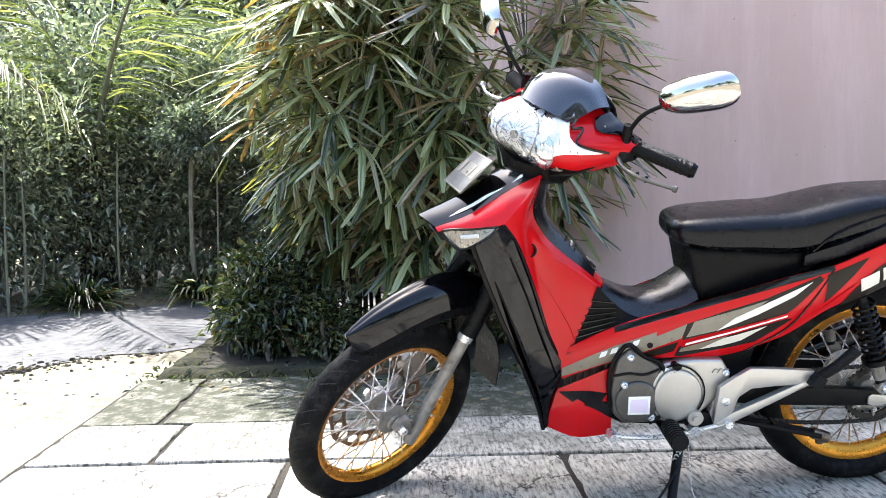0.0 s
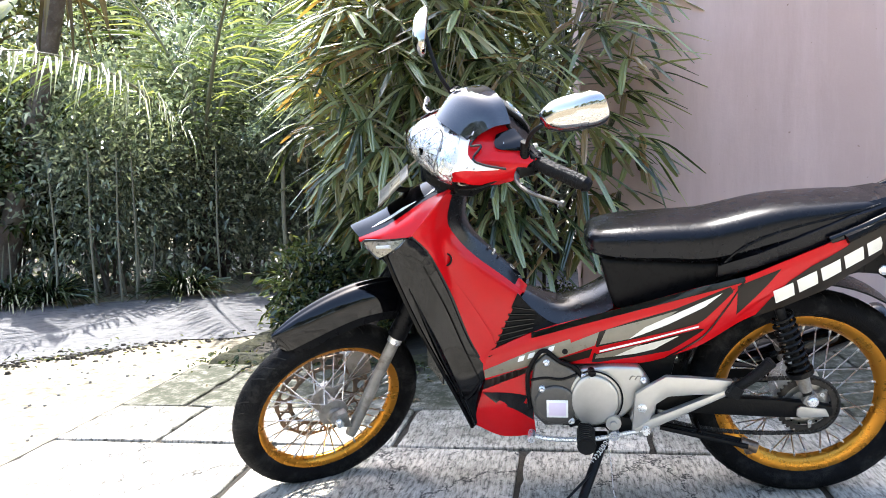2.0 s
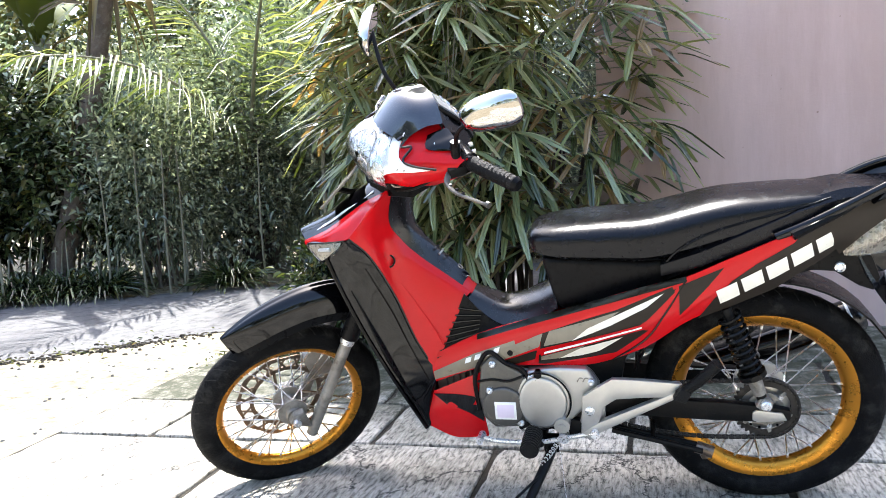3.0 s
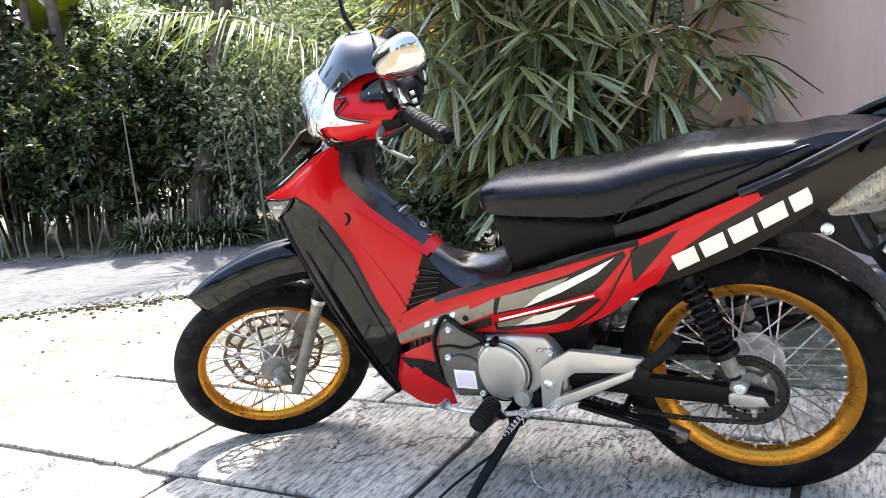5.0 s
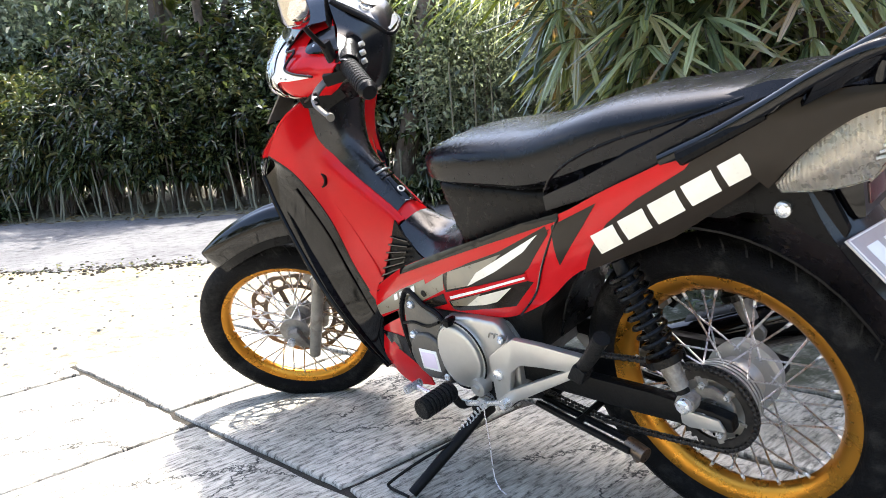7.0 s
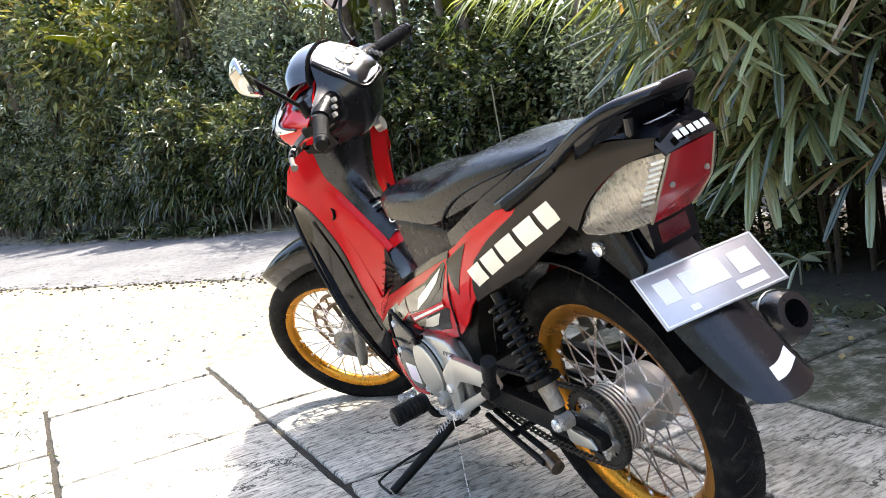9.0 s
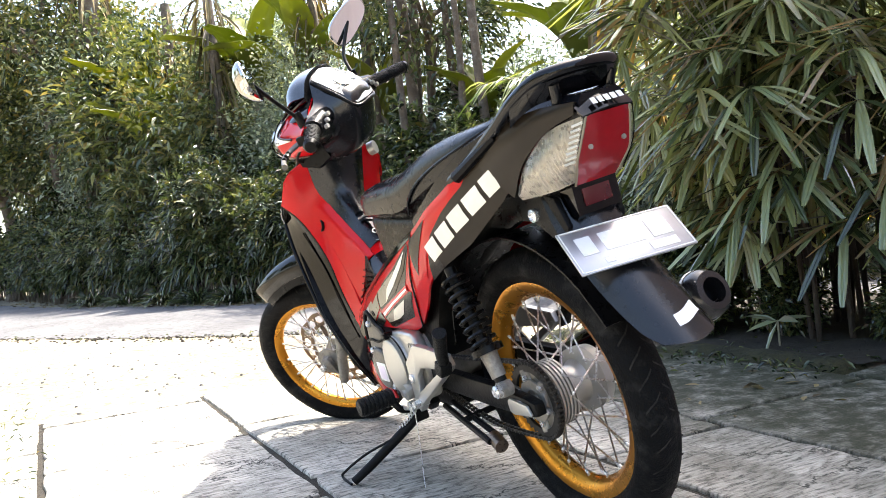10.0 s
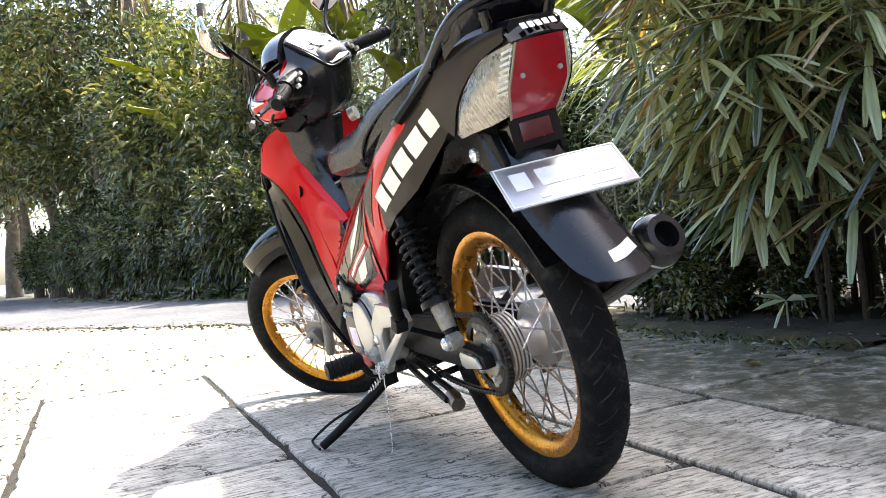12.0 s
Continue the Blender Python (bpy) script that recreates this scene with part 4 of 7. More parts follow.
    on_bike("edge_ridge", tube([(0.913, s * 0.0745, 0.80), (0.889, s * 0.052, 0.738), (0.839, s * 0.043, 0.683), (0.783, s * 0.038, 0.637), (0.735, s * 0.036, 0.597)], 0.003, 8), RED, "", redp)
    # black wing
    edge = [(1.060, s * 0.150, 0.728), (1.030, s * 0.157, 0.645), (0.985, s * 0.158, 0.530), (0.940, s * 0.152, 0.425), (0.895, s * 0.126, 0.305), (0.870, s * 0.088, 0.212)]
    wing = on_bike("leg_shield_wing", sheet([
        edge,
        [(1.025, s * 0.146, 0.757), (0.985, s * 0.138, 0.672), (0.945, s * 0.134, 0.548), (0.910, s * 0.130, 0.446), (0.868, s * 0.115, 0.322), (0.856, s * 0.088, 0.225)],
        [(0.990, s * 0.161, 0.778), (0.945, s * 0.124, 0.705), (0.896, s * 0.100, 0.590), (0.860, s * 0.098, 0.484), (0.825, s * 0.096, 0.385), (0.842, s * 0.084, 0.300)]], 14, 30), WINGBLACK, "glossy black leg-shield wing")
    on_bike("wing_edge", tube(edge, 0.006, 8), LACQUER, "", wing)
    on_bike("wing_ridge", tube([Vector(p).lerp(Vector(q), 0.72) + Vector((-0.003, s * 0.001, 0.002)) for p, q in zip(edge[1:5], [(0.945, s * 0.124, 0.705), (0.896, s * 0.100, 0.590), (0.860, s * 0.098, 0.484), (0.825, s * 0.096, 0.385)])], 0.002, 6, 24), LACQUER, "", wing)
    # red band of the nose, with its turn lamp
    on_bike("nose_band", sheet([
        [(0.895, s * 0.100, 0.886), (0.962, s * 0.108, 0.856), (1.066, s * 0.104, 0.792), (1.145, s * 0.080, 0.757)],
        [(0.912, s * 0.136, 0.868), (0.978, s * 0.146, 0.824), (1.064, s * 0.130, 0.782), (1.143, s * 0.086, 0.753)],
        [(0.932, s * 0.155, 0.846), (0.992, s * 0.164, 0.782), (1.062, s * 0.141, 0.768), (1.140, s * 0.090, 0.748)]], 10, 18), RED, "red nose band")
    lamp_rows = [
        [(1.000, s * 0.162, 0.776), (1.060, s * 0.140, 0.766), (1.128, s * 0.100, 0.752)],
        [(1.018, s * 0.162, 0.756), (1.060, s * 0.147, 0.738), (1.108, s * 0.114, 0.730)],
        [(1.040, s * 0.156, 0.740), (1.062, s * 0.144, 0.724), (1.085, s * 0.128, 0.714)]]
    ind = on_bike("front_indicator", sheet(lamp_rows, 10, 12, 0.004), REFLECTOR, "clear faceted indicator lamp")
    on_bike("lens", sheet([[(x + 0.001, y + s * 0.006, z + 0.001) for x, y, z in r] for r in lamp_rows], 10, 12, 0.002), LENS, "", ind)
    on_bike("lamp_frame", tube([lamp_rows[0][0], lamp_rows[0][1], lamp_rows[0][2], lamp_rows[1][2], lamp_rows[2][2], lamp_rows[2][1], lamp_rows[2][0], lamp_rows[1][0], lamp_rows[0][0]], 0.0035, 6, 50), BLACK, "", ind)
    on_bike("bulb", tube([(1.045, s * 0.153, 0.752), (1.085, s * 0.130, 0.744)], 0.005, 8, 4), WHITE, "", ind)
    # stripes on the nose
    for k, (a, b, m2) in enumerate(((0.010, 0.020, WHITE), (0.026, 0.032, WHITE))):
        on_bike("nose_stripe", sheet([
            [(0.935, s * (0.097 - a), 0.879), (1.0, s * (0.098 - a), 0.842), (1.06, s * (0.096 - a), 0.805), (1.11, s * (0.082 - a), 0.780)],
            [(0.935, s * (0.097 - b), 0.883), (1.0, s * (0.098 - b), 0.847), (1.06, s * (0.096 - b), 0.810), (1.11, s * (0.082 - b), 0.784)]], 4, 12, 0.001), m2, "")
    # vents behind the red panel
    vent = on_bike("vent_panel", sheet([[(0.735, s * 0.052, 0.590), (0.70, s * 0.060, 0.550), (0.655, s * 0.070, 0.515), (0.60, s * 0.085, 0.503), (0.53, s * 0.094, 0.515), (0.44, s * 0.100, 0.565), (0.30, s * 0.105, 0.615)],
                                        [(0.790, s * 0.070, 0.475), (0.75, s * 0.075, 0.47), (0.70, s * 0.085, 0.475), (0.62, s * 0.095, 0.49), (0.54, s * 0.100, 0.51), (0.44, s * 0.104, 0.55), (0.30, s * 0.108, 0.60)],
                                        [(0.840, s * 0.086, 0.395), (0.80, s * 0.088, 0.415), (0.70, s * 0.095, 0.455), (0.62, s * 0.102, 0.485), (0.54, s * 0.107, 0.51), (0.44, s * 0.11, 0.545), (0.30, s * 0.12, 0.595)]], 12, 24), PLASTIC, "black plastic inner panel with cooling slats")
    for i in range(8):
        f = i / 7
        p = Vector((0.815, s * 0.094, 0.424)).lerp(Vector((0.752, s * 0.064, 0.553)), f)
        q = Vector((0.700, s * 0.101, 0.474)).lerp(Vector((0.690, s * 0.068, 0.546)), f)
        on_bike("slat", tube([p, q], 0.0036, 6, 4, flat=0.6), BLACK, "", vent)

# nose, inner shield, tunnel and floor
on_bike("nose_cover", sheet([
    [(0.895, -0.098, 0.884), (0.965, -0.102, 0.854), (1.066, -0.100, 0.789), (1.142, -0.078, 0.756)], [(0.915, -0.05, 0.905), (0.985, -0.055, 0.872), (1.085, -0.052, 0.808), (1.170, -0.038, 0.768)], [(0.922, 0, 0.912), (0.995, 0, 0.878), (1.095, 0, 0.815), (1.185, 0, 0.772)],
    [(0.915, 0.05, 0.905), (0.985, 0.055, 0.872), (1.085, 0.052, 0.808), (1.170, 0.038, 0.768)], [(0.895, 0.098, 0.884), (0.965, 0.102, 0.854), (1.066, 0.100, 0.789), (1.142, 0.078, 0.756)]], 17, 20), BLACK, "glossy black nose cover with pale stripes")
on_bike("inner_shield", sheet([
    [(1.08, -0.118, 0.712), (1.015, -0.148, 0.65), (0.96, -0.158, 0.52), (0.925, -0.154, 0.425), (0.883, -0.128, 0.305), (0.866, -0.09, 0.213)], [(1.15, -0.045, 0.74), (1.03, -0.06, 0.63), (0.95, -0.065, 0.52), (0.91, -0.06, 0.425), (0.885, -0.055, 0.305), (0.872, -0.04, 0.213)],
    [(1.15, 0.045, 0.74), (1.03, 0.06, 0.63), (0.95, 0.065, 0.52), (0.91, 0.06, 0.425), (0.885, 0.055, 0.305), (0.872, 0.04, 0.213)], [(1.08, 0.118, 0.712), (1.015, 0.148, 0.65), (0.96, 0.158, 0.52), (0.925, 0.154, 0.425), (0.883, 0.128, 0.305), (0.866, 0.09, 0.213)]], 14, 20), PLASTIC, "black inner shield")
tun = on_bike("tunnel_cover", sheet([
    [(0.888, -0.087, 0.884), (0.910, -0.072, 0.797), (0.886, -0.050, 0.734), (0.837, -0.041, 0.678), (0.781, -0.036, 0.632), (0.746, -0.030, 0.602)], [(0.866, -0.048, 0.878), (0.880, -0.040, 0.795), (0.860, -0.027, 0.744), (0.818, -0.018, 0.696), (0.770, -0.016, 0.650), (0.738, -0.013, 0.615)],
    [(0.861, 0, 0.876), (0.872, 0, 0.795), (0.853, 0, 0.748), (0.812, 0, 0.701), (0.766, 0, 0.655), (0.733, 0, 0.618)],
    [(0.866, 0.048, 0.878), (0.880, 0.040, 0.795), (0.860, 0.027, 0.744), (0.818, 0.018, 0.696), (0.770, 0.016, 0.650), (0.738, 0.013, 0.615)], [(0.888, 0.087, 0.884), (0.910, 0.072, 0.797), (0.886, 0.050, 0.734), (0.837, 0.041, 0.678), (0.781, 0.036, 0.632), (0.746, 0.030, 0.602)]], 17, 24), SATIN, "satin black tunnel cover")
on_bike("tunnel_lip", sheet([[(0.752, -0.030, 0.611), (0.740, 0, 0.621), (0.752, 0.030, 0.611)], [(0.733, -0.034, 0.597), (0.725, 0, 0.605), (0.733, 0.034, 0.597)], [(0.719, -0.036, 0.584), (0.711, 0, 0.591), (0.719, 0.036, 0.584)]], 6, 12, 0.004), RED, "red lip below the emblem")
emb = [[(0.786, -0.024, 0.652), (0.756, -0.022, 0.623), (0.733, 0, 0.617)], [(0.782, 0, 0.671), (0.756, 0, 0.645), (0.732, 0, 0.6185)], [(0.786, 0.024, 0.652), (0.756, 0.022, 0.623), (0.733, 0, 0.617)]]
plate = on_bike("emblem_plate", sheet([[(x - 0.001, y, z + 0.003) for x, y, z in r] for r in emb], 7, 10, 0.003), BLACK, "black shield-shaped emblem plate", tun)
on_bike("emblem_edge", tube([(x - 0.001, y, z + 0.004) for x, y, z in emb[0] + emb[2][::-1][1:]], 0.0022, 6, 30), ALLOY, "", plate)
ring = lathe([(0.009, 0), (0.009, 0.002), (0.0055, 0.002), (0.0055, 0)], 20, closed=True)
ring.transform(Matrix.Translation((0.752, 0, 0.646)) @ Matrix.Rotation(radians(-46), 4, "Y") @ Matrix.Rotation(radians(90), 4, "X"))
on_bike("emblem_ring", ring, ALLOY, "", plate)
for k in range(3):
    x, z = 0.812 - 0.012 * k, 0.7035 - 0.0125 * k
    on_bike("emblem_bar", tube([(x, -0.020, z - 0.002), (x - 0.005, 0, z + 0.002), (x, 0.020, z - 0.002)], 0.0030, 6, 8), ALLOY if k == 1 else BLACK, "", tun)
on_bike("floor_cover", sheet([
    [(0.730, -0.050, 0.572), (0.66, -0.066, 0.518), (0.60, -0.080, 0.507), (0.55, -0.098, 0.535), (0.490, -0.112, 0.580)], [(0.718, -0.03, 0.584), (0.652, -0.040, 0.556), (0.60, -0.050, 0.552), (0.547, -0.056, 0.574), (0.49, -0.060, 0.608)], [(0.715, 0, 0.590), (0.650, 0, 0.552), (0.60, 0, 0.556), (0.546, 0, 0.577), (0.488, 0, 0.612)],
    [(0.718, 0.03, 0.584), (0.652, 0.038, 0.550), (0.60, 0.046, 0.542), (0.547, 0.050, 0.562), (0.49, 0.052, 0.598)], [(0.730, 0.050, 0.572), (0.66, 0.066, 0.518), (0.60, 0.080, 0.507), (0.55, 0.088, 0.525), (0.490, 0.095, 0.562)]], 15, 22), SATIN, "satin black step-through cover")
on_bike("floor_seam", tube([(0.543, -0.090, 0.530), (0.540, -0.052, 0.578), (0.539, 0, 0.582), (0.540, 0.048, 0.568), (0.543, 0.090, 0.530)], 0.002, 6), PLASTIC)
on_bike("frame_spine", tube([(0.93, 0, 0.80), (0.80, 0, 0.55), (0.60, 0, 0.46), (0.35, 0, 0.50), (0.10, 0, 0.62), (-0.15, 0, 0.70)], 0.030, 10), FRAME, "black frame tube")
on_bike("steering_head", tube([(1.005, 0, 0.68), (0.915, 0, 0.86)], 0.034, 14), FRAME)
on_bike("battery_box", solid([(0.46, 0.39), (0.46, 0.56), (0.20, 0.62), (0.15, 0.60), (0.25, 0.53), (0.33, 0.42), (0.345, 0.34), (0.44, 0.34)], -0.085, 0.085, 0.01), FRAME, "black inner box")

# seat
SEAT = [(0.560, 0.745, 0.722, 0.045), (0.545, 0.760, 0.702, 0.088), (0.510, 0.769, 0.690, 0.110), (0.460, 0.775, 0.684, 0.120), (0.360, 0.781, 0.680, 0.125), (0.270, 0.786, 0.676, 0.127), (0.190, 0.803, 0.690, 0.126),
        (0.095, 0.822, 0.718, 0.120), (-0.020, 0.828, 0.752, 0.108), (-0.110, 0.829, 0.786, 0.090), (-0.160, 0.824, 0.802, 0.062), (-0.172, 0.818, 0.808, 0.030)]
secs = []
for x, zt, zb, w in [tuple(v) for v in zip(*[[q.y for q in spline([(i, r[k], 0) for i, r in enumerate(SEAT)], 40)] for k in range(4)])]:
    h = zt - zb
    ring = []
    for k in range(28):
        a = 2 * math.pi * k / 28
        c, s2 = math.cos(a), math.sin(a)
        y = w * (abs(c) ** 0.55) * (1 if c > 0 else -1)
        z = zb + h * (0.52 + (0.48 if s2 > 0 else 0.52) * (abs(s2) ** (0.75 if s2 > 0 else 0.4)) * (1 if s2 > 0 else -1))
        ring.append((x, y * (0.93 if s2 < -0.3 else 1), z))
    secs.append(ring)
seat = on_bike("seat", rings(secs), VINYL, "long black vinyl dual seat, slightly worn")
for s in (1, -1):
    on_bike("piping", tube([(0.226, s * 0.121, 0.690), (0.195, s * 0.1275, 0.722), (0.14, s * 0.1255, 0.752), (0.06, s * 0.1175, 0.777), (-0.05, s * 0.104, 0.800), (-0.13, s * 0.083, 0.818)], 0.0028, 6, 30), VINYL, "", seat)
    on_bike("crease", tube([(0.425, s * 0.1262, 0.755), (0.39, s * 0.1275, 0.748), (0.35, s * 0.1275, 0.750)], 0.0015, 5, 10), VINYL, "", seat)
on_bike("seat_base", solid([(0.527, 0.700), (0.516, 0.66), (0.503, 0.603), (0.486, 0.555), (0.356, 0.577), (0.274, 0.604), (0.18, 0.650), (0.20, 0.69), (0.276, 0.682), (0.409, 0.692)], -0.095, 0.095, 0.02, 3), PLASTIC, "dark plastic seat base")
on_bike("tail_body", rings([[(x, w * c, zm + hz * q) for c, q in ((-1, -0.6), (-1, 0.5), (-0.8, 1), (0.8, 1), (1, 0.5), (1, -0.6), (0.7, -1), (-0.7, -1))] for x, w, zm, hz in
                            ((0.24, 0.112, 0.665, 0.025), (0.15, 0.122, 0.695, 0.03), (0.05, 0.122, 0.735, 0.035), (-0.06, 0.108, 0.775, 0.04), (-0.16, 0.085, 0.800, 0.035), (-0.26, 0.062, 0.805, 0.03), (-0.335, 0.045, 0.800, 0.022))]), VINYL, "black tail cowl")
# grab rail
pts = [(-0.010, 0.122, 0.742), (-0.09, 0.112, 0.772), (-0.165, 0.102, 0.806), (-0.235, 0.095, 0.841), (-0.285, 0.080, 0.861), (-0.312, 0.052, 0.866), (-0.322, 0, 0.867)]
rail = on_bike("grab_rail", tube(pts + [(x, -y, z) for x, y, z in pts[-2::-1]], 0.0115, 12, 90), BLACK, "thick black grab rail")
arch = pts[3:] + [(x, -y, z) for x, y, z in pts[-2:2:-1]]
on_bike("rail_web", sheet([[(x - 0.002, y * 1.02, z + 0.004) for x, y, z in arch], [(x + 0.012, y * 0.99, z - 0.016) for x, y, z in arch], [(x + 0.026, y * 0.95, z - 0.032) for x, y, z in arch]], 8, 60, 0.010), BLACK, "broad moulded back of the rail", rail)
for s in (1, -1):
    on_bike("rail_post", tube([(-0.304, s * 0.058, 0.850), (-0.298, s * 0.054, 0.832), (-0.290, s * 0.050, 0.806)], 0.010, 10, 12), BLACK, "", rail)
for s in (1, -1):
    on_bike("rail_foot", tube([(-0.045, s * 0.130, 0.747), (-0.10, s * 0.118, 0.770), (-0.165, s * 0.102, 0.798)], (0.012, 0.008), 8), PLASTIC, "", rail)
    on_bike("rail_strut", tube([(-0.160, s * 0.100, 0.800), (-0.180, s * 0.102, 0.808), (-0.19, s * 0.103, 0.818)], 0.008, 8), BLACK, "", rail)

# tail lamp
lamp = on_bike("tail_lamp", sheet([[(x, -w, z), (x - 0.003, -w * 0.6, z), (x - 0.004, 0, z), (x - 0.003, w * 0.6, z), (x, w, z)] for x, w, z in ((-0.344, 0.0425, 0.788), (-0.337, 0.0450, 0.774), (-0.322, 0.0495, 0.748), (-0.307, 0.0530, 0.724), (-0.290, 0.0480, 0.704), (-0.270, 0.0420, 0.684))], 22, 14, 0.004), REDLENS, "red tail lamp between clear indicator lenses")
for s in (1, -1):
    on_bike("lamp_rim", tube([(-0.344, s * 0.0435, 0.788), (-0.322, s * 0.0505, 0.748), (-0.307, s * 0.054, 0.724), (-0.290, s * 0.049, 0.704), (-0.270, s * 0.043, 0.684)], 0.0022, 6, 30), SILVERGREY, "", lamp)
for s in (1, -1):
    for k in range(8):
        p = Vector((-0.336, s * 0.047, 0.780)).lerp(Vector((-0.303, s * 0.055, 0.724)), k / 7)
        on_bike("lens_rib", tube([p, p + Vector((0.016, s * 0.010, -0.002))], 0.0022, 6, 3), WHITE, "", lamp)
for s in (1, -1):
    g = [[(-0.340, s * 0.044, 0.790), (-0.27, s * 0.066, 0.780), (-0.205, s * 0.082, 0.738), (-0.158, s * 0.080, 0.692)], [(-0.312, s * 0.054, 0.738), (-0.262, s * 0.076, 0.735), (-0.205, s * 0.090, 0.710), (-0.160, s * 0.081, 0.688)], [(-0.276, s * 0.046, 0.690), (-0.245, s * 0.064, 0.684), (-0.205, s * 0.078, 0.682), (-0.163, s * 0.078, 0.680)]]
    on_bike("indicator_reflector", sheet(g, 10, 14, 0.003), REFLECTOR, "", lamp)
    on_bike("indicator_lens", sheet([[(x - 0.004, y + s * 0.005, z) for x, y, z in r] for r in g], 10, 14, 0.002), LENS, "clear indicator lens", lamp)
    b = lathe([(0, 0), (0.0042, 0), (0.0042, 0.003), (0, 0.003)], 12)
    b.transform(Matrix.Translation((-0.3215, s * 0.034, 0.740)) @ Matrix.Rotation(radians(-90), 4, "Z") @ Matrix.Rotation(math.pi, 4, "Z"))
    on_bike("screw", b, DULL, "", lamp)
cap = on_bike("tail_cap", sheet([[(-0.26, -0.060, 0.815), (-0.27, 0, 0.832), (-0.26, 0.060, 0.815)], [(-0.318, -0.054, 0.812), (-0.33, 0, 0.820), (-0.318, 0.054, 0.812)], [(-0.346, -0.050, 0.789), (-0.353, 0, 0.793), (-0.346, 0.050, 0.789)]], 8, 12, 0.005), BLACK, "black tail cap with small pale blocks")
for i in range(5):
    y = 0.026 - 0.013 * i
    on_bike("pale_block", sheet([[(-0.3455, y + 0.0045, 0.8115), (-0.3455, y - 0.0045, 0.8115)], [(-0.352, y + 0.0045, 0.802), (-0.352, y - 0.0045, 0.802)]], 2, 2, 0.001), WHITE, "", cap)
# rear mudguard
guard = on_bike("rear_mudguard", sheet([
    [(-0.190, -0.062, 0.680), (-0.222, -0.068, 0.610), (-0.280, -0.068, 0.525), (-0.350, -0.062, 0.450), (-0.390, -0.052, 0.422)], [(-0.215, -0.035, 0.69), (-0.248, -0.040, 0.615), (-0.305, -0.040, 0.535), (-0.372, -0.036, 0.458), (-0.410, -0.030, 0.418)],
    [(-0.222, 0, 0.695), (-0.255, 0, 0.620), (-0.312, 0, 0.540), (-0.378, 0, 0.460), (-0.417, 0, 0.415)],
    [(-0.215, 0.035, 0.69), (-0.248, 0.040, 0.615), (-0.305, 0.040, 0.535), (-0.372, 0.036, 0.458), (-0.410, 0.030, 0.418)], [(-0.190, 0.062, 0.680), (-0.222, 0.068, 0.610), (-0.280, 0.068, 0.525), (-0.350, 0.062, 0.450), (-0.390, 0.052, 0.422)]], 16, 20), SATIN, "satin black rear mudguard")
on_bike("pale_mark", sheet([[(-0.378, 0.034, 0.456), (-0.3845, 0, 0.459), (-0.372, -0.034, 0.466)], [(-0.392, 0.032, 0.440), (-0.3995, 0, 0.443), (-0.388, -0.034, 0.450)]], 3, 8, 0.001), WHITE, "", guard)
on_bike("reflector_housing", rings([[(x, w * c, z) for c, x, z in ((-1, -0.225, z0), (-1, xo, z0), (1, xo, z0), (1, -0.225, z0))] for z0, w, xo in ((0.628, 0.044, -0.252), (0.634, 0.046, -0.262), (0.686, 0.046, -0.262), (0.694, 0.044, -0.252))]), BLACK, "", guard)
on_bike("reflector", joined(block((-0.2645, -0.029, 0.646), (-0.252, 0.029, 0.676), 0.002)), DARKRED, "small dark red reflector", guard)
on_bike("inner_mudguard", joined(*[sheet([[(0.300 * math.cos(a) * 1.06 + 0.0, y, 0.286 + 0.300 * math.sin(a) * 1.08) for a in [radians(q) for q in range(15, 151, 15)]] for y in (-0.065, -0.04, 0, 0.04, 0.065)], 9, 20)]), PLASTIC, "black inner mudguard")
for s in (1, -1):
    brk = on_bike("tail_bracket", solid([(0.01, 0.634), (-0.06, 0.628), (-0.10, 0.640), (-0.148, 0.636), (-0.20, 0.600), (-0.232, 0.588), (-0.245, 0.62), (-0.225, 0.672), (-0.15, 0.700), (-0.05, 0.68)], s * 0.050, s * 0.062, 0.003), PLASTIC, "black tail bracket")
    b = lathe([(0, -0.002), (0.012, -0.002), (0.012, 0.006), (0.008, 0.008), (0.006, 0.004), (0, 0.004)], 16)
    b.transform(Matrix.Translation((-0.158, s * 0.063, 0.648)) @ (Matrix.Identity(4) if s > 0 else Matrix.Rotation(math.pi, 4, "X")))
    on_bike("bolt", b, STEEL, "", brk)
# number plate with plain bars
PM = Matrix.Translation((-0.301, -0.003, 0.578)) @ Matrix.Rotation(radians(-6.3), 4, "Z") @ Matrix.Rotation(radians(46), 4, "Y") @ Matrix.Rotation(radians(4.4), 4, "X")
bm = block((-0.002, -0.107, -0.047), (0.002, 0.107, 0.047), 0.0015)
bm.transform(PM)
plate = on_bike("number_plate", bm, PLATE, "glossy dark number plate with plain pale bars")
bars = [(-0.085, -0.057, -0.012, 0.026), (-0.042, 0.030, -0.012, 0.026), (0.045, 0.082, -0.012, 0.026), (0.030, 0.080, -0.036, -0.020), (-0.055, -0.040, -0.036, -0.026)]
edge = [(-0.104, 0.104, 0.0428, 0.0448), (-0.104, 0.104, -0.0448, -0.0428), (-0.104, -0.102, -0.0448, 0.0448), (0.102, 0.104, -0.0448, 0.0448)]
for a, b2, c, d in bars + edge:
    bm = block((-0.0032, -b2, c), (-0.0021, -a, d), 0)
    bm.transform(PM)
    on_bike("plate_bar", bm, WHITE, "", plate)

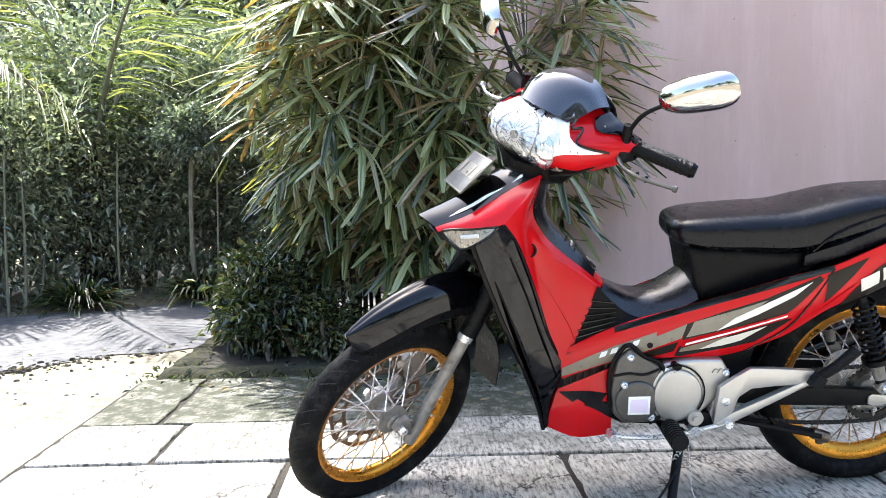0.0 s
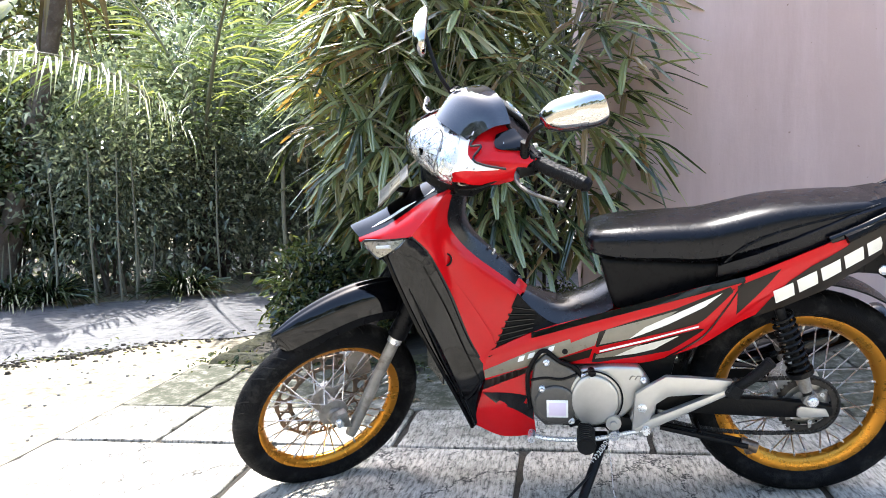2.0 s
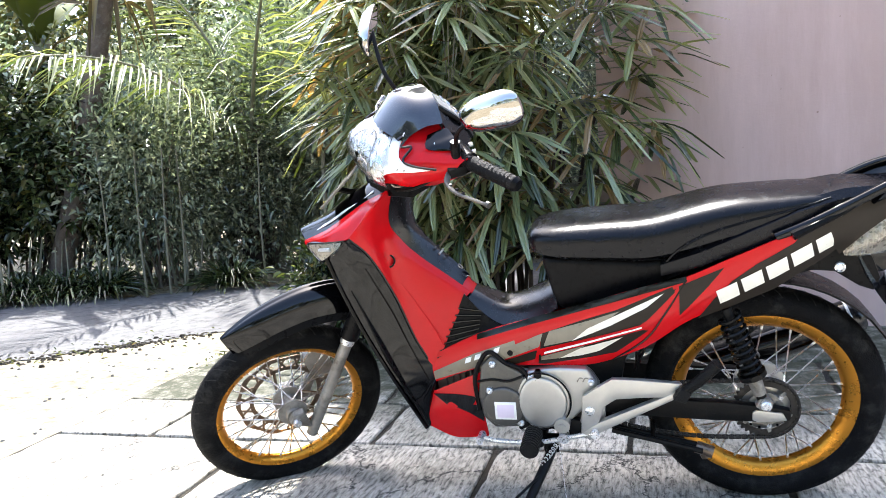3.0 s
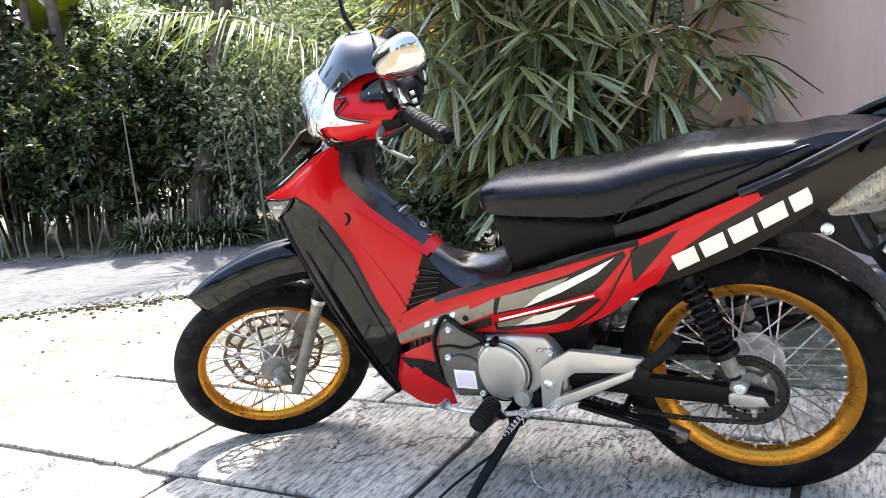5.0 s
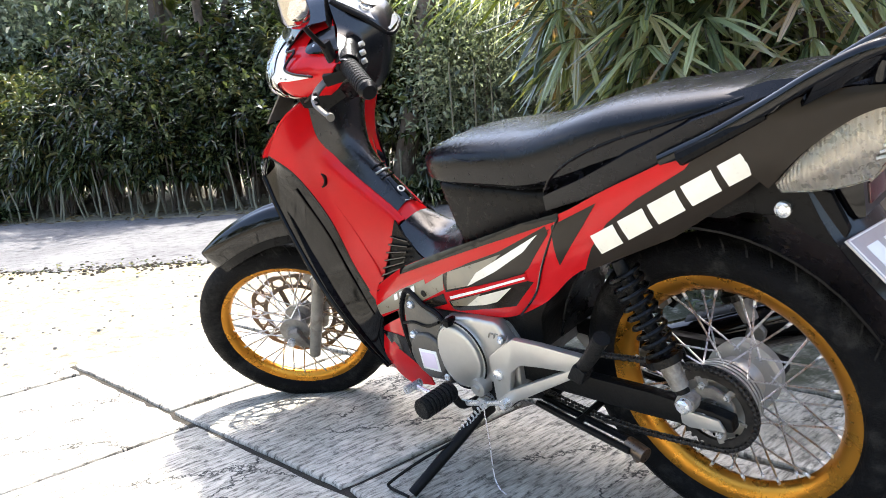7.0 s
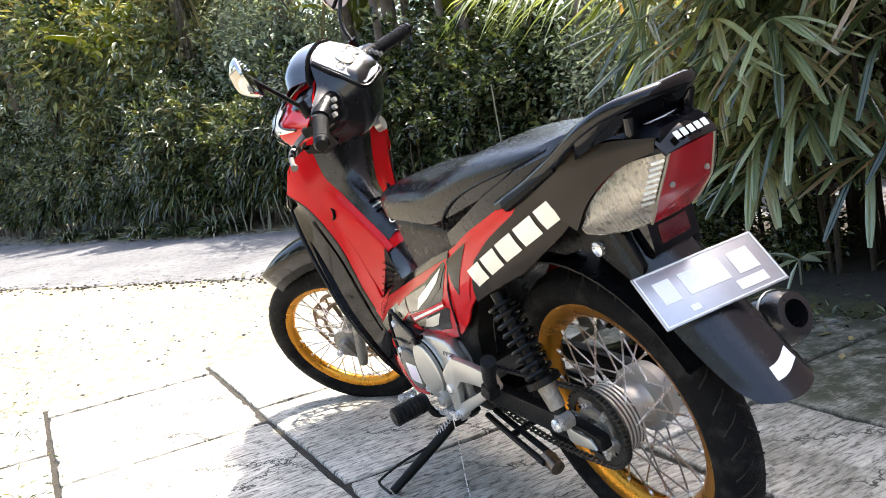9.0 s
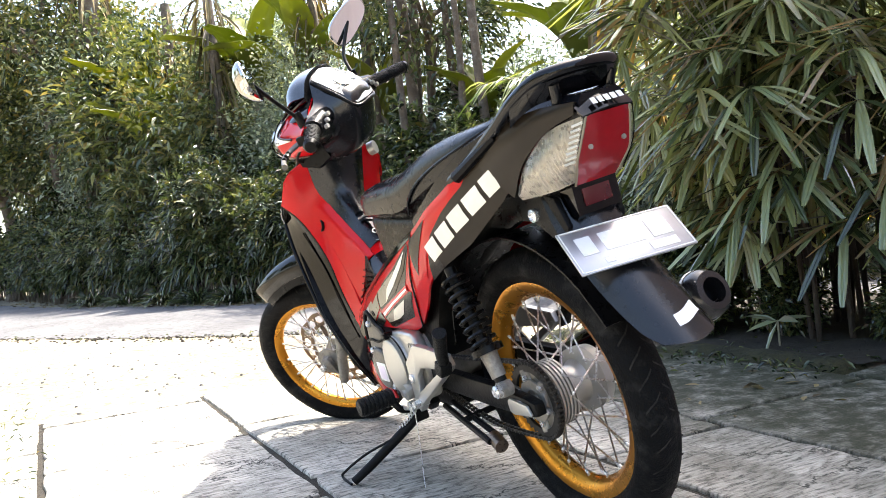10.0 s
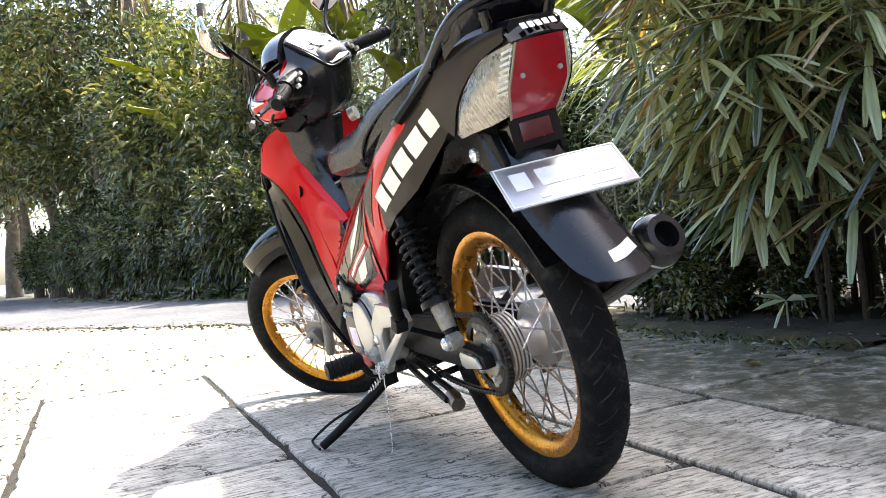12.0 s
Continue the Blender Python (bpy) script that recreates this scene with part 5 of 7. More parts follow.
# front end: fork, mudguard, lamp, bars
fork_dir = Vector((-0.470, 0, 0.883)).normalized()
for s in (1, -1):
    base = Vector((1.262, s * 0.064, 0.208))
    leg = on_bars("fork_leg", tube([base, base + fork_dir * 0.315], 0.0165, 16, 6), DULL, "weathered silver fork leg")
    on_bars("fork_foot", joined(tube([base - fork_dir * 0.012, base + fork_dir * 0.02], 0.0155, 14, 3), solid([(1.262, 0.225), (1.275, 0.295), (1.305, 0.292), (1.322, 0.270), (1.305, 0.250)], s * 0.052, s * 0.074, 0.006)), DULL, "", leg)
    on_bars("fork_collar", tube([base + fork_dir * 0.305, base + fork_dir * 0.325], 0.020, 16, 3), STEEL, "", leg)
    on_bars("fork_cover", tube([base + fork_dir * 0.325, base + fork_dir * 0.60], (0.026, 0.024), 16, 6), PLASTIC, "black fork cover", leg)
    on_bars("axle_nut", tube([(1.302, s * 0.074, 0.270), (1.302, s * 0.090, 0.270)], 0.011, 6, 2), STEEL, "", leg)
FW = Matrix.Translation((1.302, 0, 0.270))
bm = lathe([(0, 0.050), (0.020, 0.050), (0.024, 0.044), (0.020, 0.040), (0.028, 0.036), (0.042, 0.034), (0.042, 0.026), (0.024, 0.022), (0.022, -0.022), (0.042, -0.026), (0.042, -0.034), (0.028, -0.038), (0, -0.045)], 32)
bm.transform(FW)
on_bars("front_hub", bm, DULL, "weathered front hub")
def flat_ring(r0, r1, wave=0.0, count=120):
    bm = bmesh.new()
    rows = []
    for y in (-0.046, -0.042):
        for r, w in ((r1, wave), (r0, 0.0)):
            rows.append([bm.verts.new((r * math.cos(a) * (1 + w * math.sin(10 * a)), y, r * math.sin(a) * (1 + w * math.sin(10 * a)))) for a in [2 * math.pi * i / count for i in range(count)]])
    grid_faces(bm, [rows[1], rows[0], rows[2], rows[3]], closed_u=True, closed_v=True)
    bm.transform(FW)
    return bm


disc = on_bars("brake_disc", joined(flat_ring(0.131, 0.142, 0.022), flat_ring(0.094, 0.106)), COPPER, "brown drilled brake disc")
for k in range(36):
    a = 2 * math.pi * k / 36
    lead = 0.16 * (1 if k % 2 else -1)
    bm = tube([(0.104 * math.cos(a), -0.044, 0.104 * math.sin(a)), (0.134 * math.cos(a + lead), -0.044, 0.134 * math.sin(a + lead))], 0.0036, 6, 2)
    bm.transform(FW)
    on_bars("disc_web", bm, COPPER, "", disc)
for k in range(6):
    a = 2 * math.pi * k / 6
    p, q = (0.040 * math.cos(a), -0.044, 0.040 * math.sin(a)), (0.098 * math.cos(a + 0.35), -0.044, 0.098 * math.sin(a + 0.35))
    bm = tube([p, q], 0.007, 8, 3, flat=0.3)
    bm.transform(FW)
    on_bars("disc_arm", bm, COPPER, "", disc)
on_bars("brake_caliper", solid([(1.15, 0.31), (1.16, 0.39), (1.20, 0.42), (1.235, 0.39), (1.215, 0.31)], -0.072, -0.028, 0.008), DULL, "brake caliper")

# front mudguard: an arched blade over the tyre
def guard_pt(deg, r, y):
    a = radians(deg)
    return (1.302 + r * math.cos(a), y, 0.270 + r * math.sin(a))


arc = [(67, 0.330, 0.010), (72, 0.333, 0.028), (82, 0.345, 0.042), (95, 0.366, 0.050), (108, 0.394, 0.054), (121, 0.420, 0.054), (131, 0.430, 0.050)]
rows = []
for f in (-1, -0.7, -0.3, 0, 0.3, 0.7, 1):
    rows.append([guard_pt(d, r - (0.0 if abs(f) < 0.5 else 0.018 if abs(f) < 0.9 else 0.050 + 0.012 * (d - 66) / 60), f * w) for d, r, w in arc])
fender = on_bars("front_mudguard", sheet(rows, 21, 30, 0.004), BLACK, "glossy black front mudguard")
for s in (1, -1):
    on_bars("mudguard_skirt", sheet([[guard_pt(d, r - 0.050 - 0.012 * (d - 66) / 60, s * w) for d, r, w in arc[1:]], [guard_pt(d, r - 0.075 - 0.012 * (d - 66) / 60, s * (w + 0.001)) for d, r, w in arc[1:]]], 6, 20, 0.003), PLASTIC, "", fender)
    on_bars("mudguard_line", tube([guard_pt(d, r - 0.020, s * w * 0.72) for d, r, w in arc[1:]], 0.002, 6, 24), BLACK, "", fender)
on_bars("mud_flap", sheet([[guard_pt(d, 0.345, y) for d in (140, 155, 170, 186)] for y in (-0.05, 0, 0.05)], 6, 12, 0.004), PLASTIC, "black mud flap", fender)

# handlebar cowl: red front, black rear, lamp unit
COWL = [  # y, then x and z pairs round the front from top to bottom
    (0.0, (0.795, 1.068), (0.880, 1.056), (0.952, 1.030), (0.980, 0.990), (0.963, 0.944), (0.886, 0.920)), (0.080, (0.795, 1.062), (0.878, 1.050), (0.951, 1.022), (0.978, 0.988), (0.960, 0.945), (0.881, 0.921)),
    (0.135, (0.790, 1.042), (0.855, 1.032), (0.917, 1.010), (0.940, 0.984), (0.922, 0.950), (0.853, 0.930)), (0.170, (0.785, 1.026), (0.820, 1.018), (0.850, 1.004), (0.862, 0.986), (0.850, 0.966), (0.818, 0.952)), (0.198, (0.780, 1.014), (0.794, 1.010), (0.804, 1.002), (0.808, 0.994), (0.803, 0.984), (0.790, 0.976))]


def cowl_pt(y, u, lift=0.0):
    k = abs(y)
    for a, b in zip(COWL, COWL[1:]):
        if k <= b[0] or b is COWL[-1]:
            f = min(1.0, (k - a[0]) / (b[0] - a[0]))
            f = f * f * (3 - 2 * f) * 0.4 + f * 0.6
            pa, pb = (spline([(p[0], 0, p[1]) for p in r[1:]], 21) for r in (a, b))
            i = u * 20
            j = min(19, int(i))
            p = pa[j].lerp(pa[j + 1], i - j).lerp(pb[j].lerp(pb[j + 1], i - j), f)
            out = Vector((p.x - 0.87, y * 0.35, p.z - 0.99)).normalized()
            return Vector((p.x, y, p.z)) + out * lift
    return Vector()


ys = [-0.198, -0.17, -0.15, -0.135, -0.11, -0.08, -0.04, 0, 0.04, 0.08, 0.11, 0.135, 0.15, 0.17, 0.198]
cowl = on_bars("handlebar_cowl", sheet([[cowl_pt(y, u) for u in (0, 0.2, 0.4, 0.6, 0.8, 1)] for y in ys], 45, 24, 0.004), RED, "red handlebar cowl")


def cowl_patch(outline, lift, nu=14, nv=14):
    """Follows the cowl between a lower and an upper edge given at several y."""
    return sheet([[cowl_pt(y, lo + (hi - lo) * k / 4, lift * (1 if 0 < k < 4 else 0.6)) for k in range(5)] for y, hi, lo in outline], nu, nv, 0.003)


def both_sides(rows):
    return [(-y, hi, lo) for y, hi, lo in rows[:0:-1]] + rows


on_bars("lamp_bezel", cowl_patch(both_sides([(0, 0.13, 0.93), (0.045, 0.14, 0.91), (0.070, 0.20, 0.83), (0.090, 0.28, 0.70), (0.118, 0.38, 0.58), (0.148, 0.44, 0.53), (0.165, 0.48, 0.51)]), 0.003, 34), WHITE, "white lamp surround", cowl)
LAMP = both_sides([(0, 0.25, 0.90), (0.030, 0.26, 0.895), (0.055, 0.29, 0.88), (0.080, 0.34, 0.84), (0.098, 0.41, 0.77), (0.108, 0.48, 0.68)])
rd = random.Random(8)
bm = bmesh.new()
grid_faces(bm, [[bm.verts.new(cowl_pt(y, hi + (lo - hi) * k / 12, 0.0065 + rd.uniform(-0.0022, 0.0022))) for k in range(13)] for y, hi, lo in [tuple(p + (q - p) * f for p, q in zip(a, b)) for a, b in zip(LAMP, LAMP[1:]) for f in (0.0, 0.5)] + [LAMP[-1]]])
reflector = part("headlamp_reflector", bm, HEADLAMP, cowl, "faceted headlamp reflector", m=STEER, smooth=False)
on_bars("lamp_bowl", tube([cowl_pt(0.062 * math.cos(a), 0.57 - 0.24 * math.sin(a), 0.0095) for a in [2 * math.pi * i / 16 for i in range(17)]], 0.0014, 6, 50), DULL, "", reflector)
for k in range(20):
    a = 2 * math.pi * k / 20
    on_bars("lamp_facet", tube([cowl_pt(0.018 * math.cos(a), 0.57 - 0.07 * math.sin(a), 0.009), cowl_pt(0.060 * math.cos(a), 0.57 - 0.23 * math.sin(a), 0.009)], 0.0011, 5, 3), CHROME, "", reflector)
on_bars("lamp_bulb", tube([cowl_pt(0, 0.57, 0.006), cowl_pt(0, 0.57, 0.014)], 0.010, 12, 3), CHROME, "", reflector)
on_bars("headlamp_lens", cowl_patch([(y, hi - 0.02, lo + 0.015) for y, hi, lo in LAMP], 0.013, 24), LENS, "clear headlamp lens", cowl)
on_bars("lamp_chin", cowl_patch(both_sides([(0, 0.915, 0.985), (0.050, 0.91, 0.98), (0.085, 0.87, 0.95), (0.112, 0.76, 0.84)]), 0.005, 24, 8), REFLECTOR, "pale grey lamp chin", cowl)
for s in (1, -1):
    on_bars("lamp_edge", tube([cowl_pt(s * y, u, 0.009) for y, u in ((0.0, 0.12), (0.045, 0.13), (0.078, 0.18), (0.098, 0.29), (0.112, 0.26), (0.126, 0.37), (0.148, 0.42), (0.171, 0.49))], 0.003, 6, 30), BLACK, "", cowl)
on_bars("visor", sheet([[(0.898, -0.088, 1.044), (0.850, -0.106, 1.074), (0.80, -0.106, 1.072)], [(0.922, -0.050, 1.054), (0.860, -0.062, 1.106), (0.795, -0.064, 1.108)], [(0.930, 0, 1.058), (0.862, 0, 1.118), (0.792, 0, 1.120)], [(0.922, 0.050, 1.054), (0.860, 0.062, 1.106), (0.795, 0.064, 1.108)], [(0.898, 0.088, 1.044), (0.850, 0.106, 1.074), (0.80, 0.106, 1.072)]], 20, 16, 0.003), SMOKE, "smoked black windshield visor")
# raised black patch paints the shade of the open slots below the visor
on_bars("slot_shade_patch", cowl_patch([(-0.02, 0.17, 0.25), (0.02, 0.17, 0.25), (0.05, 0.18, 0.27), (0.082, 0.19, 0.27)], 0.009, 14, 8), BLACK, "", cowl)
bracket = on_bars("visor_bracket", cowl_patch([(0.104, 0.0, 0.13), (0.125, 0.0, 0.20), (0.140, 0.0, 0.21), (0.156, 0.0, 0.15), (0.168, 0.0, 0.07)], 0.008, 16, 10), BLACK, "black visor bracket with two screws", cowl)
for y, u in ((0.132, 0.15), (0.156, 0.07)):
    on_bars("screw", tube([cowl_pt(y, u, 0.007), cowl_pt(y, u, 0.0105)], 0.0042, 12, 3), STEEL, "", bracket)
for y, u in ((0.132, 0.49), (0.142, 0.495), (0.151, 0.50)):
    on_bars("rivet", tube([cowl_pt(y, u, 0.003), cowl_pt(y, u, 0.0065)], 0.0018, 8, 3), DULL, "", cowl)
on_bars("visor_vent", joined(*[tube([cowl_pt(0.02 + 0.016 * k, 0.20, 0.016), cowl_pt(0.034 + 0.016 * k, 0.235, 0.016)], 0.003, 6, 3) for k in range(4)]), CHROME)
REARC = [  # y, then x and z pairs round the back
    (0.0, (0.795, 1.108), (0.746, 1.062), (0.700, 1.018), (0.712, 0.955), (0.762, 0.884), (0.860, 0.872)), (0.052, (0.795, 1.100), (0.749, 1.057), (0.706, 1.014), (0.718, 0.955), (0.768, 0.888), (0.860, 0.876)), (0.076, (0.793, 1.072), (0.758, 1.040), (0.734, 1.004), (0.745, 0.962), (0.782, 0.918), (0.850, 0.905)),
    (0.100, (0.790, 1.046), (0.770, 1.028), (0.760, 1.000), (0.765, 0.972), (0.785, 0.950), (0.830, 0.940)), (0.165, (0.785, 1.028), (0.770, 1.018), (0.764, 0.998), (0.766, 0.980), (0.780, 0.966), (0.815, 0.958)), (0.198, (0.780, 1.014), (0.768, 1.010), (0.763, 0.998), (0.766, 0.986), (0.776, 0.978), (0.790, 0.976))]
on_bars("rear_cowl", sheet([[(x, y, z) for x, z in r[1:]] for y, r in [(-q[0], q) for q in REARC[:0:-1]] + [(q[0], q) for q in REARC]], 36, 22, 0.004), COVER, "black rear handlebar cover")
dash = on_bars("instrument_panel", sheet([[(0.787, -0.056, 1.098), (0.736, -0.066, 1.050), (0.700, -0.048, 0.992)], [(0.788, 0, 1.111), (0.733, 0, 1.060), (0.690, 0, 0.990)], [(0.787, 0.056, 1.098), (0.736, 0.066, 1.050), (0.700, 0.048, 0.992)]], 14, 12, 0.004), DASH, "glossy instrument panel")
on_bars("panel_rim", tube([(0.790, -0.060, 1.094), (0.738, -0.071, 1.046), (0.702, -0.054, 0.988), (0.688, 0, 0.985), (0.702, 0.054, 0.988), (0.738, 0.071, 1.046), (0.790, 0.060, 1.094)], 0.0055, 8, 40), PLASTIC, "", dash)
for y, r in ((-0.036, 0.018), (0.010, 0.025), (0.045, 0.012)):
    ring = lathe([(r, 0.0), (r, 0.003), (r - 0.003, 0.003), (r - 0.003, 0.0)], 28, closed=True)
    ring.transform(Matrix.Translation((0.732, y, 1.061 - 2.0 * y * y)) @ Matrix.Rotation(radians(-50), 4, "Y") @ Matrix.Rotation(radians(90), 4, "X"))
    on_bars("dial_ring", ring, CHROME, "", dash)
on_bars("visor_back", sheet([[(0.800, -0.106, 1.071), (0.795, -0.064, 1.107), (0.792, 0, 1.119), (0.795, 0.064, 1.107), (0.800, 0.106, 1.071)], [(0.797, -0.108, 1.050), (0.797, -0.064, 1.066), (0.797, 0, 1.074), (0.797, 0.064, 1.066), (0.797, 0.108, 1.050)]], 4, 20, 0.003), PLASTIC)
on_bars("key_lock", tube([(0.835, -0.100, 0.835), (0.815, -0.104, 0.835)], 0.020, 18, 3), ALLOY, "round ignition lock")
for s in (1, -1):
    g0, g1 = Vector((0.775, s * 0.180, 0.998)), Vector((0.713, s * 0.318, 0.982))
    d = (g1 - g0).normalized()
    grip = on_bars("grip", tube([g0, g1 - d * 0.006], (0.0185, 0.0175), 16, 6), GRIPRUBBER, "black rubber hand grip")
    for k in range(10):
        p = g0 + d * (0.02 + 0.0115 * k)
        on_bars("grip_rib", tube([p, p + d * 0.005], 0.0191, 14, 2), GRIPRUBBER, "", grip)
    on_bars("bar_end", tube([g1 - d * 0.008, g1 + d * 0.004], (0.0195, 0.014), 16, 4), PLASTIC, "", grip)
    on_bars("grip_flange", tube([g0 + d * 0.004, g0 + d * 0.010], 0.025, 18, 2), GRIPRUBBER, "", grip)
    lev = on_bars("brake_lever", joined(tube([(0.815, s * 0.175, 0.985), (0.845, s * 0.215, 0.978), (0.842, s * 0.265, 0.973), (0.812, s * 0.318, 0.968), (0.800, s * 0.335, 0.966)], (0.0085, 0.0055), 8, 24, flat=0.7), tube([(0.800, s * 0.332, 0.966), (0.797, s * 0.340, 0.966)], 0.008, 10, 3)), DARKMETAL if s > 0 else STEEL, "worn alloy brake lever")
    on_bars("lever_mount", block((0.785, min(s * 0.165, s * 0.200), 0.972), (0.830, max(s * 0.165, s * 0.200), 0.998), 0.005), FRAME, "", lev)
    # solid black plugs give the drilled holes their shade
    for k in range(3):
        yk = s * (0.235 + 0.022 * k)
        on_bars("lever_hole_plug", tube([(0.845 - 0.006 * k, yk, 0.983 - 0.002 * k), (0.845 - 0.006 * k, yk, 0.969 - 0.002 * k)], 0.004, 8, 2), FRAME, "", lev)
    on_bars("switch_housing", tube([(0.785, s * 0.095, 1.002), (0.780, s * 0.150, 1.000), (0.773, s * 0.188, 0.997)], (0.033, 0.026), 16, 8), PLASTIC, "black switch housing")
    for k in range(3):
        on_bars("switch_knob", tube([(0.748, s * (0.135 + 0.016 * k), 1.012 - 0.012 * k), (0.738, s * (0.135 + 0.016 * k), 1.013 - 0.012 * k)], 0.006, 8, 2), ALLOY)


def mirror(s, base, mid, centre, face, tall):
    """A chrome-backed mirror on a bent stem."""
    stem = on_bars("mirror", tube([base, mid, centre], 0.0055, 10, 16), FRAME, "chrome rear-view mirror on a bent stem")
    on_bars("stem_boot", tube([Vector(base) - Vector((0, 0, 0.022)), Vector(base) + Vector((0, 0, 0.020))], 0.012, 12, 3), PLASTIC, "", stem)
    m = Matrix.Translation(centre) @ Vector(face).to_track_quat("Y", "Z").to_matrix().to_4x4() @ Matrix.Rotation(radians(tall), 4, "Y")
    n = 32
    prof = [(0.0, -0.034), (0.35, -0.033), (0.65, -0.027), (0.88, -0.014), (1.0, -0.002), (1.0, 0.004), (0.94, 0.006)]
    bm = bmesh.new()
    rows = [[bm.verts.new((0.084 * r * math.copysign(abs(math.cos(a)) ** 0.72, math.cos(a)), y, 0.041 * r * math.copysign(abs(math.sin(a)) ** 0.72, math.sin(a)) * (1.0 + 0.16 * math.cos(a)))) for r, y in prof[1:]] for a in [2 * math.pi * i / n for i in range(n)]]
    grid_faces(bm, rows, closed_u=True)
    bm.faces.new([r[0] for r in rows])
    bm.transform(m)
    on_bars("mirror_shell", bm, CHROME, "chrome mirror shell", stem)
    bm = bmesh.new()
    bm.faces.new([bm.verts.new((0.081 * math.copysign(abs(math.cos(a)) ** 0.72, math.cos(a)), 0.0055, 0.039 * math.copysign(abs(math.sin(a)) ** 0.72, math.sin(a)) * (1.0 + 0.16 * math.cos(a)))) for a in [2 * math.pi * i / n for i in range(n)]])
    bm.transform(m)
    on_bars("mirror_glass", bm, MIRROR, "", stem)


mirror(1, (0.800, 0.175, 1.035), (0.806, 0.222, 1.108), (0.772, 0.312, 1.178), (-0.85, -0.50, -0.05), -24)
mirror(-1, (0.800, -0.175, 1.035), (0.825, -0.225, 1.10), (0.812, -0.322, 1.178), (-0.85, 0.50, -0.05), 24)
on_bars("cable", tube([(0.80, 0.17, 0.985), (0.90, 0.14, 0.94), (0.94, 0.06, 0.90), (0.96, 0.02, 0.82), (0.98, 0.0, 0.72)], 0.004, 6, 24), FRAME, "black control cable")
on_bars("cable", tube([(0.80, -0.17, 0.985), (0.91, -0.14, 0.93), (0.955, -0.07, 0.89), (0.97, -0.02, 0.80), (1.10, -0.06, 0.60), (1.22, -0.06, 0.38)], 0.004, 6, 30), FRAME, "black brake hose")
on_bars("lower_cowl", rings([[(x + dx, y, z + dz) for x, z in ((0.93, 0.945), (0.965, 0.93), (0.96, 0.89), (0.91, 0.87), (0.86, 0.885), (0.87, 0.93))] for y, dx, dz in ((-0.085, -0.02, 0.012), (-0.05, 0, 0), (0, 0.008, -0.004), (0.05, 0, 0), (0.085, -0.02, 0.012))]), PLASTIC, "black lower lamp housing")

# front plate holder above the nose
PF = Matrix.Translation((1.060, -0.008, 0.876)) @ Matrix.Rotation(radians(11), 4, "Z") @ Matrix.Rotation(radians(-48), 4, "Y")
bm = block((-0.002, -0.085, -0.056), (0.002, 0.085, 0.056), 0.0015)
bm.transform(PF)
fp = on_bike("front_plate", bm, DARKMETAL, "small dark front plate with plain bars")
for a, b2, c, d in [(-0.07, -0.045, -0.012, 0.026), (-0.032, 0.030, -0.012, 0.026), (0.042, 0.07, -0.012, 0.026), (-0.083, 0.083, 0.051, 0.054), (-0.083, 0.083, -0.054, -0.051), (-0.083, -0.080, -0.051, 0.051), (0.080, 0.083, -0.051, 0.051)]:
    bm = block((0.0021, a, c), (0.0032, b2, d), 0)
    bm.transform(PF)
    on_bike("plate_bar", bm, SILVERGREY, "", fp)
on_bike("plate_arm", tube([(1.065, 0.0, 0.872), (1.02, 0, 0.862), (0.985, 0, 0.872)], 0.008, 8), FRAME, "", fp)


# ---- plants ----
def leaf_mesh(name, P, D, L, W, material, droop=0.15, fold=0.25, seed=0, ribbed=False):
    """One mesh of folded leaves: base points P, directions D, lengths L, widths W."""
    rs = np.random.RandomState(seed)
    n = len(P)
    D = D / np.linalg.norm(D, axis=1, keepdims=True)
    up = np.array([0, 0, 1.0]) + rs.normal(0, 0.45, (n, 3))
    S = np.cross(D, up)
    S /= np.linalg.norm(S, axis=1, keepdims=True) + 1e-9
    N = np.cross(S, D)
    L, W = L[:, None], W[:, None]
    dz = np.array([0, 0, -1.0])
    b = P
    m1 = P + D * L * 0.38 + dz * droop * L * 0.10
    t = P + D * L + dz * droop * L * 0.9
    l1 = m1 - S * W * 0.5 + N * W * fold
    r1 = m1 + S * W * 0.5 + N * W * fold
    l2 = P + D * L * 0.72 + dz * droop * L * 0.42 - S * W * 0.34 + N * W * fold * 0.7
    r2 = P + D * L * 0.72 + dz * droop * L * 0.42 + S * W * 0.34 + N * W * fold * 0.7
    V = np.stack([b, l1, l2, t, r2, r1], 1).reshape(-1, 3)
    i = np.arange(n)[:, None] * 6
    F = np.concatenate([i + [0, 3, 2, 1], i + [0, 5, 4, 3]], 0)
    F = F.tolist()
    if ribbed:
        m2 = P + D * L * 0.72 + dz * droop * L * 0.42
        V = np.stack([b, l1, l2, t, r2, r1, m1, m2], 1).reshape(-1, 3)
        F = []
        for k in range(0, 8 * n, 8):
            F += [(k, k + 6, k + 1), (k + 6, k + 7, k + 2, k + 1), (k + 7, k + 3, k + 2), (k, k + 5, k + 6), (k + 6, k + 5, k + 4, k + 7), (k + 7, k + 4, k + 3)]
    me = bpy.data.meshes.new(name)
    me.from_pydata(V.tolist(), [], F)
    me.materials.append(material)
    return me


